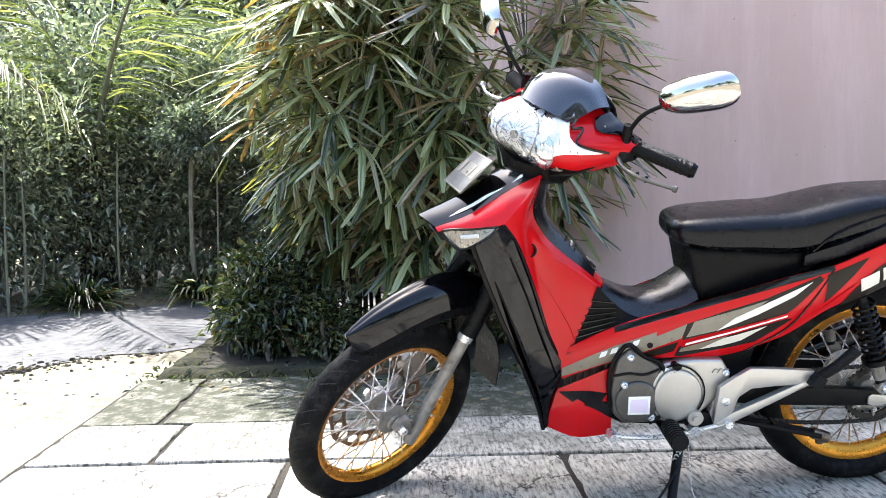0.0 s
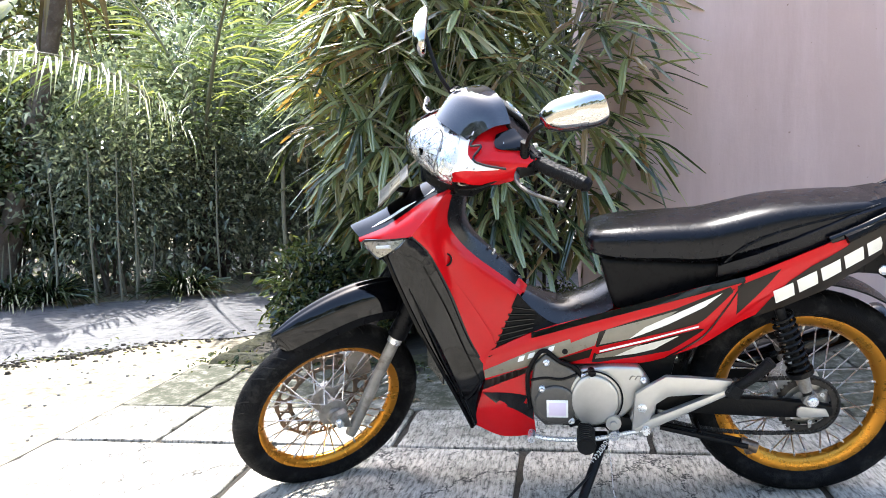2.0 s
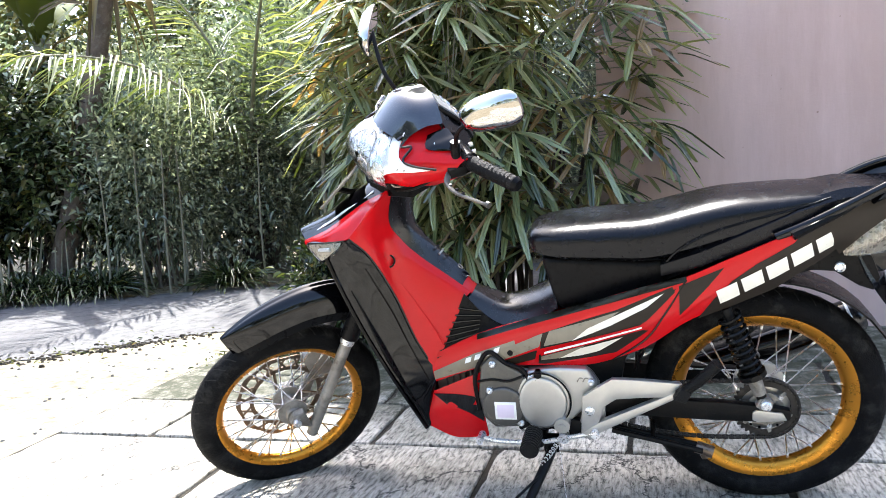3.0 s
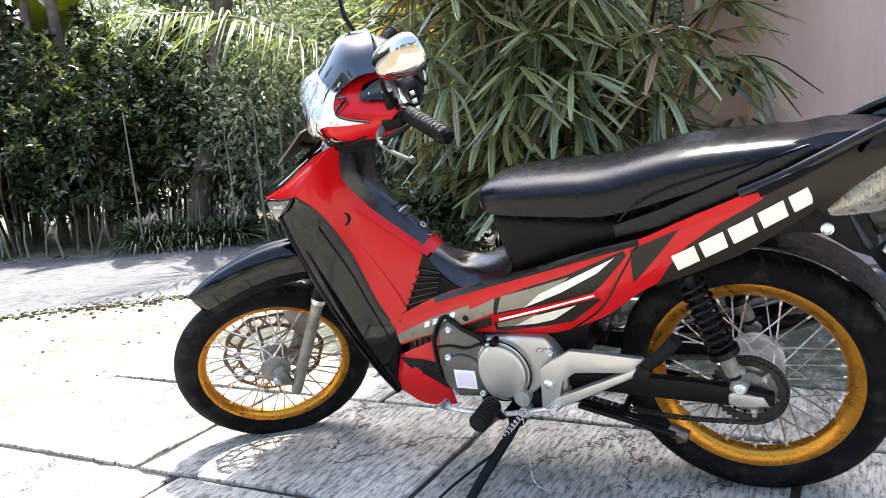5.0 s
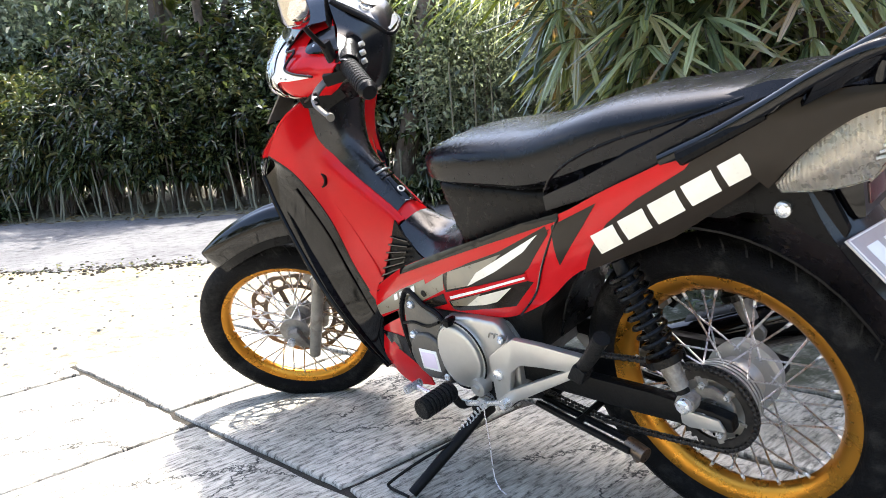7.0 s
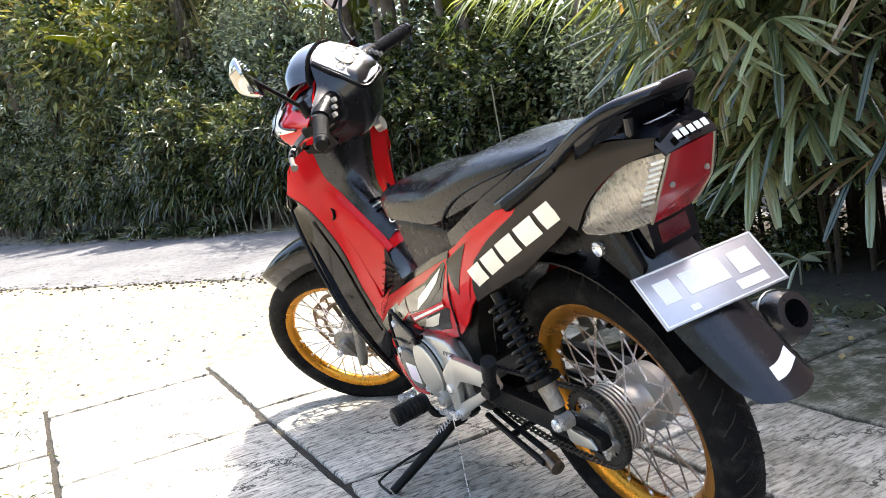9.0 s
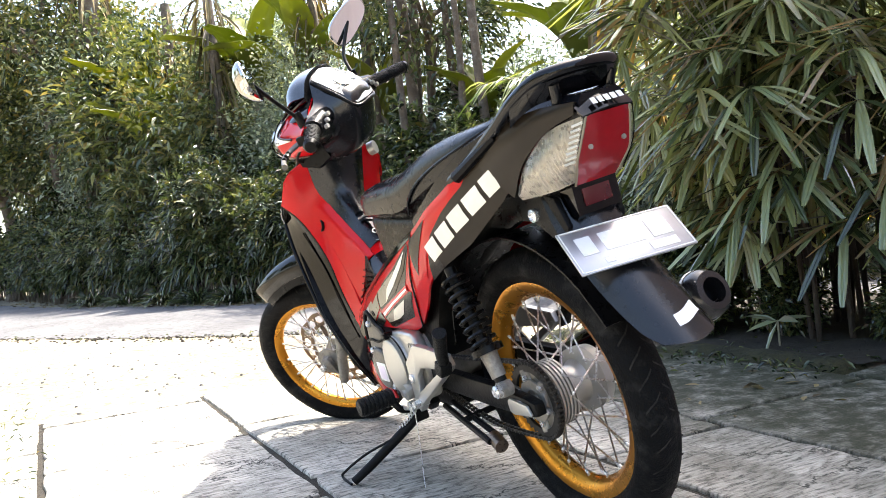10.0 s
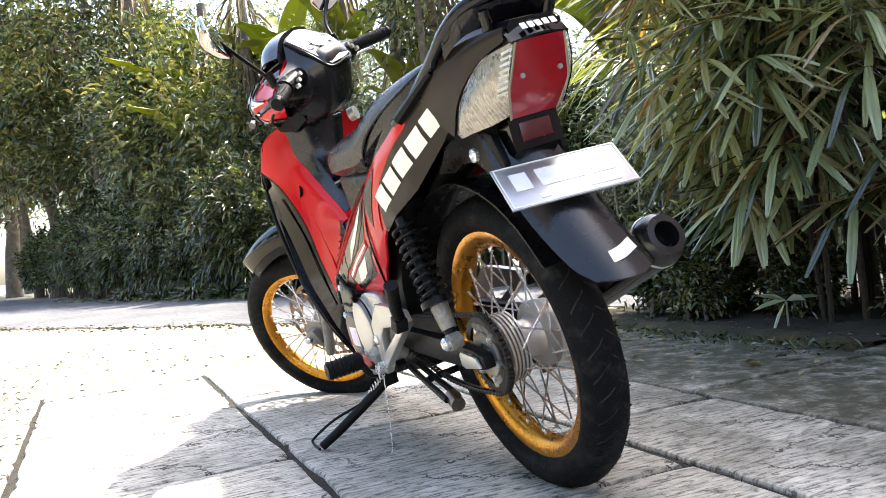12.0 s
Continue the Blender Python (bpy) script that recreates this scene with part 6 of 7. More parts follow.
def clumps(seed, n_clump, per, radii, low=0.0, out=0.75, spread=0.16, lift=0.25, shell=0.35):
    """Leaf bases and directions in clumps over an uneven ellipsoid."""
    rs = np.random.RandomState(seed)
    d = rs.normal(0, 1, (n_clump * 3, 3))
    d /= np.linalg.norm(d, axis=1, keepdims=True)
    d = d[d[:, 2] > low - 0.9][:n_clump]
    k = len(d)
    r = 1 - shell * rs.rand(k) ** 1.5 + 0.22 * np.sin(d[:, 0] * 5 + seed) * np.cos(d[:, 1] * 4 + d[:, 2] * 5)
    C = d * r[:, None] * np.array(radii)
    P = np.repeat(C, per, 0) + rs.normal(0, spread, (k * per, 3))
    D = np.repeat(d, per, 0) * out + rs.normal(0, 0.6, (k * per, 3)) + np.array([0, 0, lift])
    return P, D, rs


def crown_mesh(name, seed, n_clump, per, radii, length, width, material, **kw):
    droop = kw.pop("droop", 0.25)
    P, D, rs = clumps(seed, n_clump, per, radii, **kw)
    n = len(P)
    return leaf_mesh(name, P, D, length * rs.uniform(0.6, 1.2, n), width * rs.uniform(0.7, 1.2, n), material, droop, seed=seed)


def stems_bm(seed, n, height, reach, r=0.02):
    rnd = random.Random(seed)
    out = []
    for i in range(n):
        a, k = rnd.uniform(0, 6.28), rnd.uniform(0.3, 1)
        x, y = 0.12 * math.cos(a), 0.12 * math.sin(a)
        top = Vector((reach * k * math.cos(a), reach * k * math.sin(a), height * rnd.uniform(0.7, 1)))
        mid = Vector((x, y, 0)).lerp(top, 0.5) + Vector((rnd.uniform(-0.1, 0.1), rnd.uniform(-0.1, 0.1), 0.12))
        out.append(tube([(x, y, -0.02), mid, top], (r, r * 0.35), 6, 7))
    return joined(*out)


def shrub(kind, seed, radii, n_clump, per, length, width, material, label, height0=0.15, **kw):
    root = new(kind)
    tagged(root, label, kw.pop("category", "shrub"), kw.pop("group", ""))
    part("stem", stems_bm(seed, 9, radii[2] * 1.5, radii[0] * 0.7, 0.016), BARK, root)
    me = crown_mesh("foliage", seed, n_clump, per, radii, length, width, material, **kw)
    ob = new("foliage", me)
    ob.parent = root
    ob.location = (0, 0, radii[2] + height0)
    return root


ROADSIDE = spline([(x, y, 0) for x, y in ROAD_FAR], 400)


def roadside(s, off):
    """A place s of the way along the lane's far edge, off metres behind it."""
    i = min(398, max(0, int(s * 399)))
    d = (ROADSIDE[i + 1] - ROADSIDE[i]).normalized()
    p = ROADSIDE[i]
    return Vector((p.x + d.y * off, p.y - d.x * off, 0))


def at_x(x):
    return min(range(400), key=lambda i: abs(ROADSIDE[i].x - x)) / 399


def rosette_shrub(seed, radii, n_shoot, per, length, width, material, label, group, droop=0.55):
    """A shrub whose shoots each end in a whorl of drooping leaves."""
    root = new("hedge_shrub")
    tagged(root, label, "shrub", group)
    part("stem", stems_bm(seed, 10, radii[2] * 1.5, radii[0] * 0.7, 0.014), BARK, root)
    rs = np.random.RandomState(seed)
    d = rs.normal(0, 1, (n_shoot * 2, 3))
    d /= np.linalg.norm(d, axis=1, keepdims=True)
    d = d[d[:, 2] > -0.76][:n_shoot]
    k = len(d)
    r = 1 - 0.55 * rs.rand(k) ** 1.6 + 0.20 * np.sin(d[:, 0] * 6 + seed) * np.cos(d[:, 1] * 5 + d[:, 2] * 6)
    tips = d * r[:, None] * np.array(radii)
    axis = d * 0.8 + np.array([0, 0, 0.55]) + rs.normal(0, 0.25, (k, 3))
    axis /= np.linalg.norm(axis, axis=1, keepdims=True)
    side = np.cross(axis, rs.normal(0, 1, (k, 3)))
    side /= np.linalg.norm(side, axis=1, keepdims=True)
    other = np.cross(axis, side)
    turn = np.tile(np.arange(per) * 2.4, k) + np.repeat(rs.uniform(0, 6, k), per)
    opened = np.tile(np.linspace(0.35, 1.45, per), k) + rs.normal(0, 0.12, k * per)
    A, S, O = (np.repeat(v, per, 0) for v in (axis, side, other))
    D = A * np.cos(opened)[:, None] + (S * np.cos(turn)[:, None] + O * np.sin(turn)[:, None]) * np.sin(opened)[:, None]
    P = np.repeat(tips, per, 0) - A * (np.tile(np.linspace(0, 1, per), k) * length * 0.9)[:, None]
    n = len(P)
    me = leaf_mesh("foliage", P, D, length * rs.uniform(0.65, 1.15, n), width * rs.uniform(0.75, 1.15, n), material, droop, 0.18, seed=seed, ribbed=True)
    ob = new("foliage", me)
    ob.parent = root
    ob.location = (0, 0, radii[2] + 0.08)
    return root


rnd = random.Random(11)
GROUP = "hedge shrubs along the lane"
kinds = [
    rosette_shrub(21, (0.78, 0.72, 0.92), 270, 13, 0.195, 0.042, HEDGE_LEAF, "dense dark green hedge shrub with whorls of long drooping leaves", GROUP),
    rosette_shrub(22, (0.74, 0.76, 1.00), 360, 12, 0.130, 0.052, HEDGE_LEAF, "dense dark green hedge shrub with oval leaves", GROUP, 0.35),
    shrub("hedge_shrub", 23, (0.80, 0.70, 0.95), 210, 52, 0.072, 0.030, FINE_LEAF, "loose green hedge shrub with small leaves", 0.10, group=GROUP, droop=0.25, shell=0.6),
    rosette_shrub(24, (0.50, 0.50, 0.55), 150, 13, 0.19, 0.034, TREE_LEAF, "yellow-green croton with whorls of narrow leaves", GROUP),
]


def put(proto, used, m):
    if used[0]:
        proto.matrix_basis = m
        used[0] = False
        return proto
    ob = copy_thing(proto, m)
    ob.scale = (1, 1, 1)
    return ob


flags = [[True], [True], [True], [True]]
x = 0.4
while x < 26:
    for row, (off, big) in enumerate(((0.62, 0.88), (1.45, 1.12), (2.5, 1.45))):
        if row == 2 and (x < 5.0 or rnd.random() < 0.35):
            continue
        k = (2 if rnd.random() < 0.88 else 1) if x < 4.6 else ((1 if rnd.random() < 0.7 else 2) if x < 7.4 else (0 if rnd.random() < 0.7 else 1))
        if row == 2:
            k = rnd.choice((1, 2, 2))
        p = roadside(at_x(x + 0.35 * row), off + rnd.uniform(-0.12, 0.15) + (0.45 if row == 0 and 2.0 < x < 3.7 else 0.30 if row == 0 and 4.3 < x < 5.2 else 0))
        sc = big * rnd.uniform(0.85, 1.12) * (0.88 if x < 4.2 and row == 0 else 1.0)
        ob = put(kinds[k], flags[k], pose(p.x, p.y, -0.02, 0, 0, rnd.uniform(0, 360)))
        ob.scale = (sc, sc, sc * rnd.uniform(0.92, 1.12))
    x += 0.74 + max(0, x - 8) * 0.03
for cx, off, sc in ((9.8, 0.55, 1.15), (9.2, 0.75, 1.0), (12.9, 0.9, 1.2), (6.0, 1.0, 0.8)):
    p = roadside(at_x(cx), off)
    put(kinds[3], flags[3], pose(p.x, p.y, 0.45 if off < 0.8 else 0.9, 0, 0, 70 * cx)).scale = (sc, sc, sc)


def tree(kind, seed, height, trunk_r, crown, lean, material, leaf, label, n_clump=150, per=36, limbs=7, group=""):
    """A tapered trunk with limbs and an uneven crown."""
    root = new(kind)
    tagged(root, label, "tree", group)
    rd = random.Random(seed)
    top = Vector((lean[0], lean[1], height))
    mid = top * 0.5 + Vector((rd.uniform(-0.15, 0.15), rd.uniform(-0.15, 0.15), 0))
    line = [(0, 0, -0.05), mid * 0.5, mid, top]
    bms = [tube(line, (trunk_r, trunk_r * 0.5), 14, 16)]
    ends = []
    for i in range(limbs):
        f = rd.uniform(0.55, 1.0)
        p = mid.lerp(top, (f - 0.5) * 2)
        a = rd.uniform(0, 6.28)
        q = p + Vector((math.cos(a) * crown[0] * 0.75, math.sin(a) * crown[1] * 0.75, rd.uniform(0.2, 0.9) * crown[2] * 0.8))
        bms.append(tube([p, p.lerp(q, 0.5) + Vector((0, 0, 0.15)), q], (trunk_r * 0.4, trunk_r * 0.1), 7, 8))
    part("trunk", joined(*bms), BARK, root, "grey-brown bark")
    me = crown_mesh("crown", seed, n_clump, per, crown, leaf[0], leaf[1], material, spread=0.24, droop=0.35)
    ob = new("crown", me)
    ob.parent = root
    ob.location = top + Vector((0, 0, crown[2] * 0.35))
    return root


# this group also holds the unseen trees added behind the camera
TREES = "trees behind the hedge"
protos = [
    tree("broadleaf_tree", 31, 2.9, 0.15, (1.7, 1.6, 1.5), (0.25, 0.1), TREE_LEAF, (0.20, 0.075), "broadleaf tree, grey-brown trunk, behind the hedge and unseen behind the camera", group=TREES),
    tree("broadleaf_tree", 32, 4.3, 0.12, (1.4, 1.5, 1.3), (-0.35, 0.15), TREE_LEAF, (0.15, 0.06), "slender broadleaf tree with a leaning trunk", 150, 42, group=TREES),
    tree("broadleaf_tree", 33, 2.6, 0.09, (1.5, 1.4, 1.5), (0.1, -0.2), FINE_LEAF, (0.11, 0.040), "fine-leaved tree with a thin trunk", 170, 46, group=TREES),
]
spots = [  # kind, x, y, turn, size
    (1, 5.6, -9.2, 30, 1.0), (2, 3.6, -9.4, 90, 1.0), (0, 7.8, -8.4, 300, 1.0), (2, 4.2, -8.6, 150, 0.9), (2, 2.0, -9.2, 70, 0.95), (1, 0.2, -9.4, 140, 0.8), (2, 6.2, -8.0, 250, 0.9), (0, 0.2, -8.8, 205, 0.75), (1, 4.2, -10.4, 45, 0.9),
    (1, 7.75, -3.75, 200, 0.80), (2, 8.9, -4.6, 10, 0.78), (2, 10.4, -3.0, 10, 0.80), (0, 12.9, -2.2, 40, 0.85), (0, 15.5, -1.6, 90, 1.0), (2, 16.6, -0.8, 20, 1.1), (2, 13.6, -3.2, 100, 1.1), (1, 17.8, -0.5, 80, 1.0), (0, 20.5, 0.2, 30, 1.0), (2, 19.5, -1.9, 260, 1.1), (1, 22.0, 0.4, 110, 1.0), (1, 18.5, -4.2, 15, 1.0),
    (0, 22.5, 1.6, 60, 1.45), (1, 19.4, 0.5, 10, 1.4), (2, 25.5, 2.2, 130, 1.7), (0, 30, 3.2, 20, 1.9), (2, 46, 7.5, 20, 2.4), (0, 33, 4.2, 70, 1.9), (2, 28, 0.5, 130, 1.7), (0, 36, 3.0, 200, 2.0), (0, 42, 5.0, 60, 1.6), (0, 43, 8.5, 10, 1.6), (1, 41, 12.0, 80, 1.6), (0, -2.2, -9.0, 90, 0.8),
    # unseen trees behind the camera, added to darken what glossy parts reflect
    (0, -9.0, 15.5, 20, 1), (1, -4.0, 16.4, 70, 1), (2, 0.5, 17.0, 190, 1), (0, 5.5, 16.8, 240, 1), (1, 10.0, 17.0, 10, 1), (0, -17.5, 4.0, 310, 1), (2, -18.5, 0.2, 45, 1)]
# unseen row added behind the camera, a dark band for the chrome
spots += [(i % 3, -16 + 2.6 * i, 14.0 + 1.5 * math.sin(i * 2.1), 40 * i, 1.15) for i in range(13)]
tf = [[True], [True], [True]]
for k, px_, py_, rot, size in spots:
    put(protos[k], tf[k], pose(px_, py_, 0, 0, 0, rot)).scale = (size, size, size)


def ragged_trunk(kind, seed, height, r, lean, n_dead, label, group):
    """A bare trunk hung with dry strips of old leaves."""
    root = new(kind)
    tagged(root, label, "tree", group)
    rd = random.Random(seed)
    top = Vector((lean[0], lean[1], height))
    line = [Vector((0, 0, -0.05)), top * 0.35 + Vector((rd.uniform(-0.06, 0.06), rd.uniform(-0.06, 0.06), 0)), top * 0.7, top]
    part("trunk", tube(line, (r, r * 0.72), 12, 18), BARK, root, "grey-brown bark")
    if n_dead:
        pts = spline(line, 40)
        rs = np.random.RandomState(seed)
        idx = rs.randint(12, 40, n_dead)
        a = rs.uniform(0, 2 * np.pi, n_dead)
        P = np.array([tuple(pts[i]) for i in idx]) + np.stack([np.cos(a) * r, np.sin(a) * r, 0 * a], 1)
        D = np.stack([np.cos(a) * 0.35, np.sin(a) * 0.35, rs.uniform(-1.2, 0.25, n_dead)], 1)
        ob = new("dry_leaves", leaf_mesh("dry_leaves", P, D, rs.uniform(0.25, 0.7, n_dead), rs.uniform(0.03, 0.09, n_dead), DRY_LEAF, 0.9, 0.25, seed=seed, ribbed=True))
        ob.parent = root
        ob["label"] = "dry brown hanging leaves"
    return root


for i, (tx, ty, h, r, lx, ly, dead) in enumerate(((16.9, -0.44, 7.0, 0.26, -0.2, 0.0, 200), (11.75, -1.9, 5.0, 0.10, 0.1, 0.1, 110), (8.75, -3.2, 5.0, 0.10, 0.1, 0.0, 30), (7.85, -3.4, 4.4, 0.085, 0.1, 0.05, 0), (8.25, -3.5, 4.6, 0.075, -0.25, -0.1, 10),
                                                  (7.5, -3.75, 4.5, 0.055, 0.05, 0.0, 0), (5.16, -3.56, 3.5, 0.10, -0.80, -0.38, 24), (7.5, -3.1, 3.6, 0.055, 0.0, 0.1, 0), (6.75, -3.5, 3.6, 0.05, 0.1, 0.0, 0), (6.55, -3.6, 3.6, 0.065, 0.0, 0.05, 0), (10.2, -3.0, 5.0, 0.09, 0.1, 0.0, 120), (14.4, -1.6, 5.4, 0.12, 0.2, 0.0, 80))):
    t2 = ragged_trunk("slender_tree", 60 + i, h, r, (lx, ly), dead, "slender bare trunk hung with dry brown leaves" if dead else "slender bare grey-brown trunk in the hedge", "bare trunks behind the hedge")
    t2.location = (tx, ty, 0)


def frond(length, n, leaf, droop, material, rachis):
    """A feathered palm frond along +x."""
    spine = [Vector((length * f, 0, length * (0.34 * f - droop * f * f))) for f in [i / 12 for i in range(13)]]
    stalk = tube(spine, (0.022, 0.004), 6, 20)
    fine = spline(spine, n)
    rj = random.Random(n)
    P, D = [], []
    for i, p in enumerate(fine[3:]):
        f = i / n
        for s in (-1, 1):
            P.append(p)
            D.append(Vector((0.75 + rj.uniform(-0.2, 0.25), s * (1.0 - 0.3 * f), rj.uniform(-0.6, 0.3))))
    L = np.array([leaf * (0.55 + 0.9 * math.sin(math.pi * min(1, 0.12 + 0.85 * i / len(P)))) * rj.uniform(0.5, 0.9) for i in range(len(P))])
    return stalk, leaf_mesh("feather", np.array([tuple(v) for v in P]), np.array([tuple(v) for v in D]), L, np.full(len(P), 0.020), material, 0.9, 0.15, seed=4, ribbed=True)


coco = new("coconut_palm")
tagged(coco, "young coconut palm with arching feathered fronds", "palm tree")
coco.location = (3.86, -4.75, 0)
part("trunk", tube([(0, 0, -0.05), (0.02, 0, 0.5), (0.0, 0.03, 1.15)], (0.15, 0.10), 14, 12), CANE, coco, "brown fibrous trunk")
stalk, feathers = frond(2.6, 62, 0.52, 0.46, FROND_LEAF, CANE)
stalk = mesh_of("frond", stalk, BAMBOO)
for az, up in ((172, 60), (198, 22), (125, 48), (25, 72), (250, 40), (305, 58), (85, 28)):
    fr = piece("frond", stalk, coco, pose(0, 0, 1.12, 0, -up + 8, az))
    piece("feather", feathers, fr, Matrix.Identity(4))


def blade(seed, length, width):
    rd = random.Random(seed)
    rows = []
    for j in range(5):
        v = -1 + j / 2
        rows.append([(length * f, v * width * 0.5 * math.sin(math.pi * min(0.98, 0.10 + 0.88 * f)) ** 0.6, length * (0.55 * f - 0.62 * f * f) + 0.10 * width * abs(v) + 0.02 * rd.uniform(-1, 1)) for f in [i / 9 for i in range(10)]])
    return sheet(rows, 9, 20, 0.003)


blades = [mesh_of("leaf", blade(i, 1.2, 0.32), BRIGHT_LEAF) for i in range(3)]
banana = new("banana_plant")
tagged(banana, "banana plant with broad bright green leaves behind the hedge", "banana plant", "banana plants behind the hedge")
part("stem", tube([(0, 0, -0.05), (0.03, 0, 1.0), (0, 0.02, 2.3)], (0.12, 0.07), 12, 12), BAMBOO, banana, "pale sheathed stem")
for i in range(8):
    piece("leaf", blades[i % 3], banana, pose(0, 0, 2.25 - 0.05 * (i % 3), 0, -(58 - 11 * (i % 4)), 47 * i))
bf = [True]
for bx, by, sc, rot in ((11.9, -2.5, 1.45, 0), (10.6, -3.0, 1.40, 100), (16.0, -1.1, 1.55, 200), (13.9, -1.0, 1.15, 30), (8.9, -3.4, 1.0, 250), (15.0, -1.6, 1.3, 130), (7.0, -3.9, 0.85, 20), (5.75, -4.4, 1.0, 160)):
    put(banana, bf, pose(bx, by, 0, 0, 0, rot)).scale = (sc, sc, sc)

# clipped round-headed shrub and slim stems beside the lane
topi = new("round_topped_shrub")
tagged(topi, "round clipped shrub head on a thin pale stem", "shrub")
topi.location = (2.90, -4.16, 0)
part("stem", tube([(0, 0, -0.02), (0.02, 0, 0.6), (0, 0, 1.2)], 0.018, 8, 10), BAMBOO, topi)
ob = new("foliage", crown_mesh("foliage", 41, 160, 30, (0.24, 0.24, 0.19), 0.05, 0.026, FINE_LEAF, spread=0.03))
ob.parent = topi
ob.location = (0, 0, 1.28)
slim = new("slim_stem")
tagged(slim, "slim pale bare stem standing in the hedge", "stem", "slim stems in the hedge")
part("stem", tube([(0, 0, -0.02), (0.01, 0.01, 0.5), (-0.01, 0.02, 1.15)], (0.011, 0.006), 7, 10), BAMBOO, slim)
sf = [True]
for sx, sy, rz in ((4.16, -3.40, 0), (4.01, -3.50, 70), (3.95, -3.62, 150), (4.45, -3.35, 220), (3.40, -3.95, 30), (2.75, -4.25, 100), (5.1, -2.95, 300)):
    put(slim, sf, pose(sx, sy, 0, 0, 0, rz))
for i in range(54):
    p = roadside(at_x(3.7 + 5.6 * (i + rnd.random()) / 54), rnd.uniform(0.08, 0.42))
    ob = put(slim, sf, pose(p.x, p.y, 0, rnd.uniform(-14, 14), rnd.uniform(-14, 14), rnd.uniform(0, 360)))
    ob.scale = (rnd.uniform(0.8, 1.3), rnd.uniform(0.8, 1.3), rnd.uniform(0.25, 0.48))

# strap-leaved tufts at the hedge foot
rs = np.random.RandomState(6)
n = 260
a = rs.uniform(0, 2 * np.pi, n)
el = rs.uniform(0.5, 1.4, n)
tuft_me = leaf_mesh("blades", np.stack([0.05 * np.cos(a), 0.05 * np.sin(a), 0 * a], 1), np.stack([np.cos(a) * np.cos(el), np.sin(a) * np.cos(el), np.sin(el)], 1), rs.uniform(0.3, 0.62, n), np.full(n, 0.024), HEDGE_LEAF, 0.7, 0.2, ribbed=True)
tuft = new("grass_tuft", tuft_me)
tagged(tuft, "dark strap-leaved tuft at the foot of the hedge", "grass", "tufts at the hedge foot")
gf = [True]
for gx in (4.5, 4.72, 4.95, 5.15, 3.6, 2.9, 9.0, 9.9, 10.8, 12.0, 13.2):
    p = roadside(at_x(gx), rnd.uniform(0.02, 0.25))
    put(tuft, gf, pose(p.x, p.y, -0.01, 0, 0, rnd.uniform(0, 360)))

# small dense shrub at the bed's corner
box_shrub = shrub("low_shrub", 51, (0.17, 0.16, 0.20), 110, 26, 0.052, 0.022, HEDGE_LEAF, "low dense small-leaved shrub in the planting bed", 0.04, spread=0.055, shell=0.5)
box_shrub.location = (1.90, -1.82, 0.03)
for bx, by, bs in ((0.66, -1.98, 0.6), (2.08, -2.35, 0.9), (1.62, -1.78, 0.72), (1.98, -2.05, 1.12), (1.20, -1.95, 0.7)):
    copy_thing(box_shrub, pose(bx, by, 0.01, 0, 0, 90 * bx)).scale = (bs, bs, bs)


# lady palm: canes and drooping fans of ribbed leaflets
def fan_mesh(seed, e0):
    """A fan that opens towards +x; its leaflets arch over and hang."""
    rd = random.Random(seed)
    bm = bmesh.new()
    n = rd.choice((6, 7, 7, 8, 9))
    span = rd.uniform(80, 118)
    for i in range(n):
        q = 2 * i / (n - 1) - 1
        a = radians(span * q + rd.uniform(-4, 4))
        L = rd.uniform(0.33, 0.41) * (1.0 - 0.20 * abs(q))
        w0 = rd.uniform(0.0120, 0.0172)
        el, bend = radians(e0 - 14 * q * q + rd.uniform(-7, 7)), radians(rd.uniform(22, 56))
        sd = Vector((-math.sin(a), math.cos(a), 0))
        c, rows, steps = Vector((0, 0, 0)), [], 8
        for k in range(steps + 1):
            f = k / steps
            e = el - bend * min(1.0, 1.7 * f) ** 0.85
            d = Vector((math.cos(a) * math.cos(e), math.sin(a) * math.cos(e), math.sin(e)))
            if k:
                c = c + d * (L / steps)
            up = sd.cross(d) * -1
            w = w0 * (0.30 + 0.70 * math.sin(math.pi / 2 * min(1, f / 0.45))) * (1 if f < 0.72 else 1 - 0.55 * ((f - 0.72) / 0.28) ** 1.4)
            rows.append([bm.verts.new(c - sd * w + up * w * 0.10), bm.verts.new(c - sd * w * 0.45 + up * w * 0.34), bm.verts.new(c), bm.verts.new(c + sd * w * 0.45 + up * w * 0.34), bm.verts.new(c + sd * w + up * w * 0.10)])
        grid_faces(bm, rows)
    me = bpy.data.meshes.new("fan_leaf")
    bm.to_mesh(me)
    bm.free()
    me.materials.append(PALM_LEAF)
    return me


palm = new("lady_palm")
tagged(palm, "large clump of lady palm with drooping fan leaves beside the wall", "palm")
PALM_AT = Vector((1.05, -2.28, 0.02))
palm.location = PALM_AT
rd = random.Random(77)
cane_tops = []
for i in range(46):
    a, k = rd.uniform(0, 6.28), math.sqrt(rd.random())
    x, y = 0.58 * k * math.cos(a), 0.46 * k * math.sin(a)
    if PALM_AT.x + x < 0.66:
        x = abs(x)
    h = rd.uniform(0.7, 1.9)
    tx, ty = x * 1.4 + rd.uniform(-0.12, 0.12), y * 1.4 + rd.uniform(-0.12, 0.12)
    part("cane", tube([(x, y, -0.02), (x * 1.1 + rd.uniform(-0.04, 0.04), y * 1.1, h * 0.5), (tx, ty, h)], (rd.uniform(0.009, 0.014), 0.009), 8, 8), CANE, palm)
    cane_tops.append((tx, ty, h))
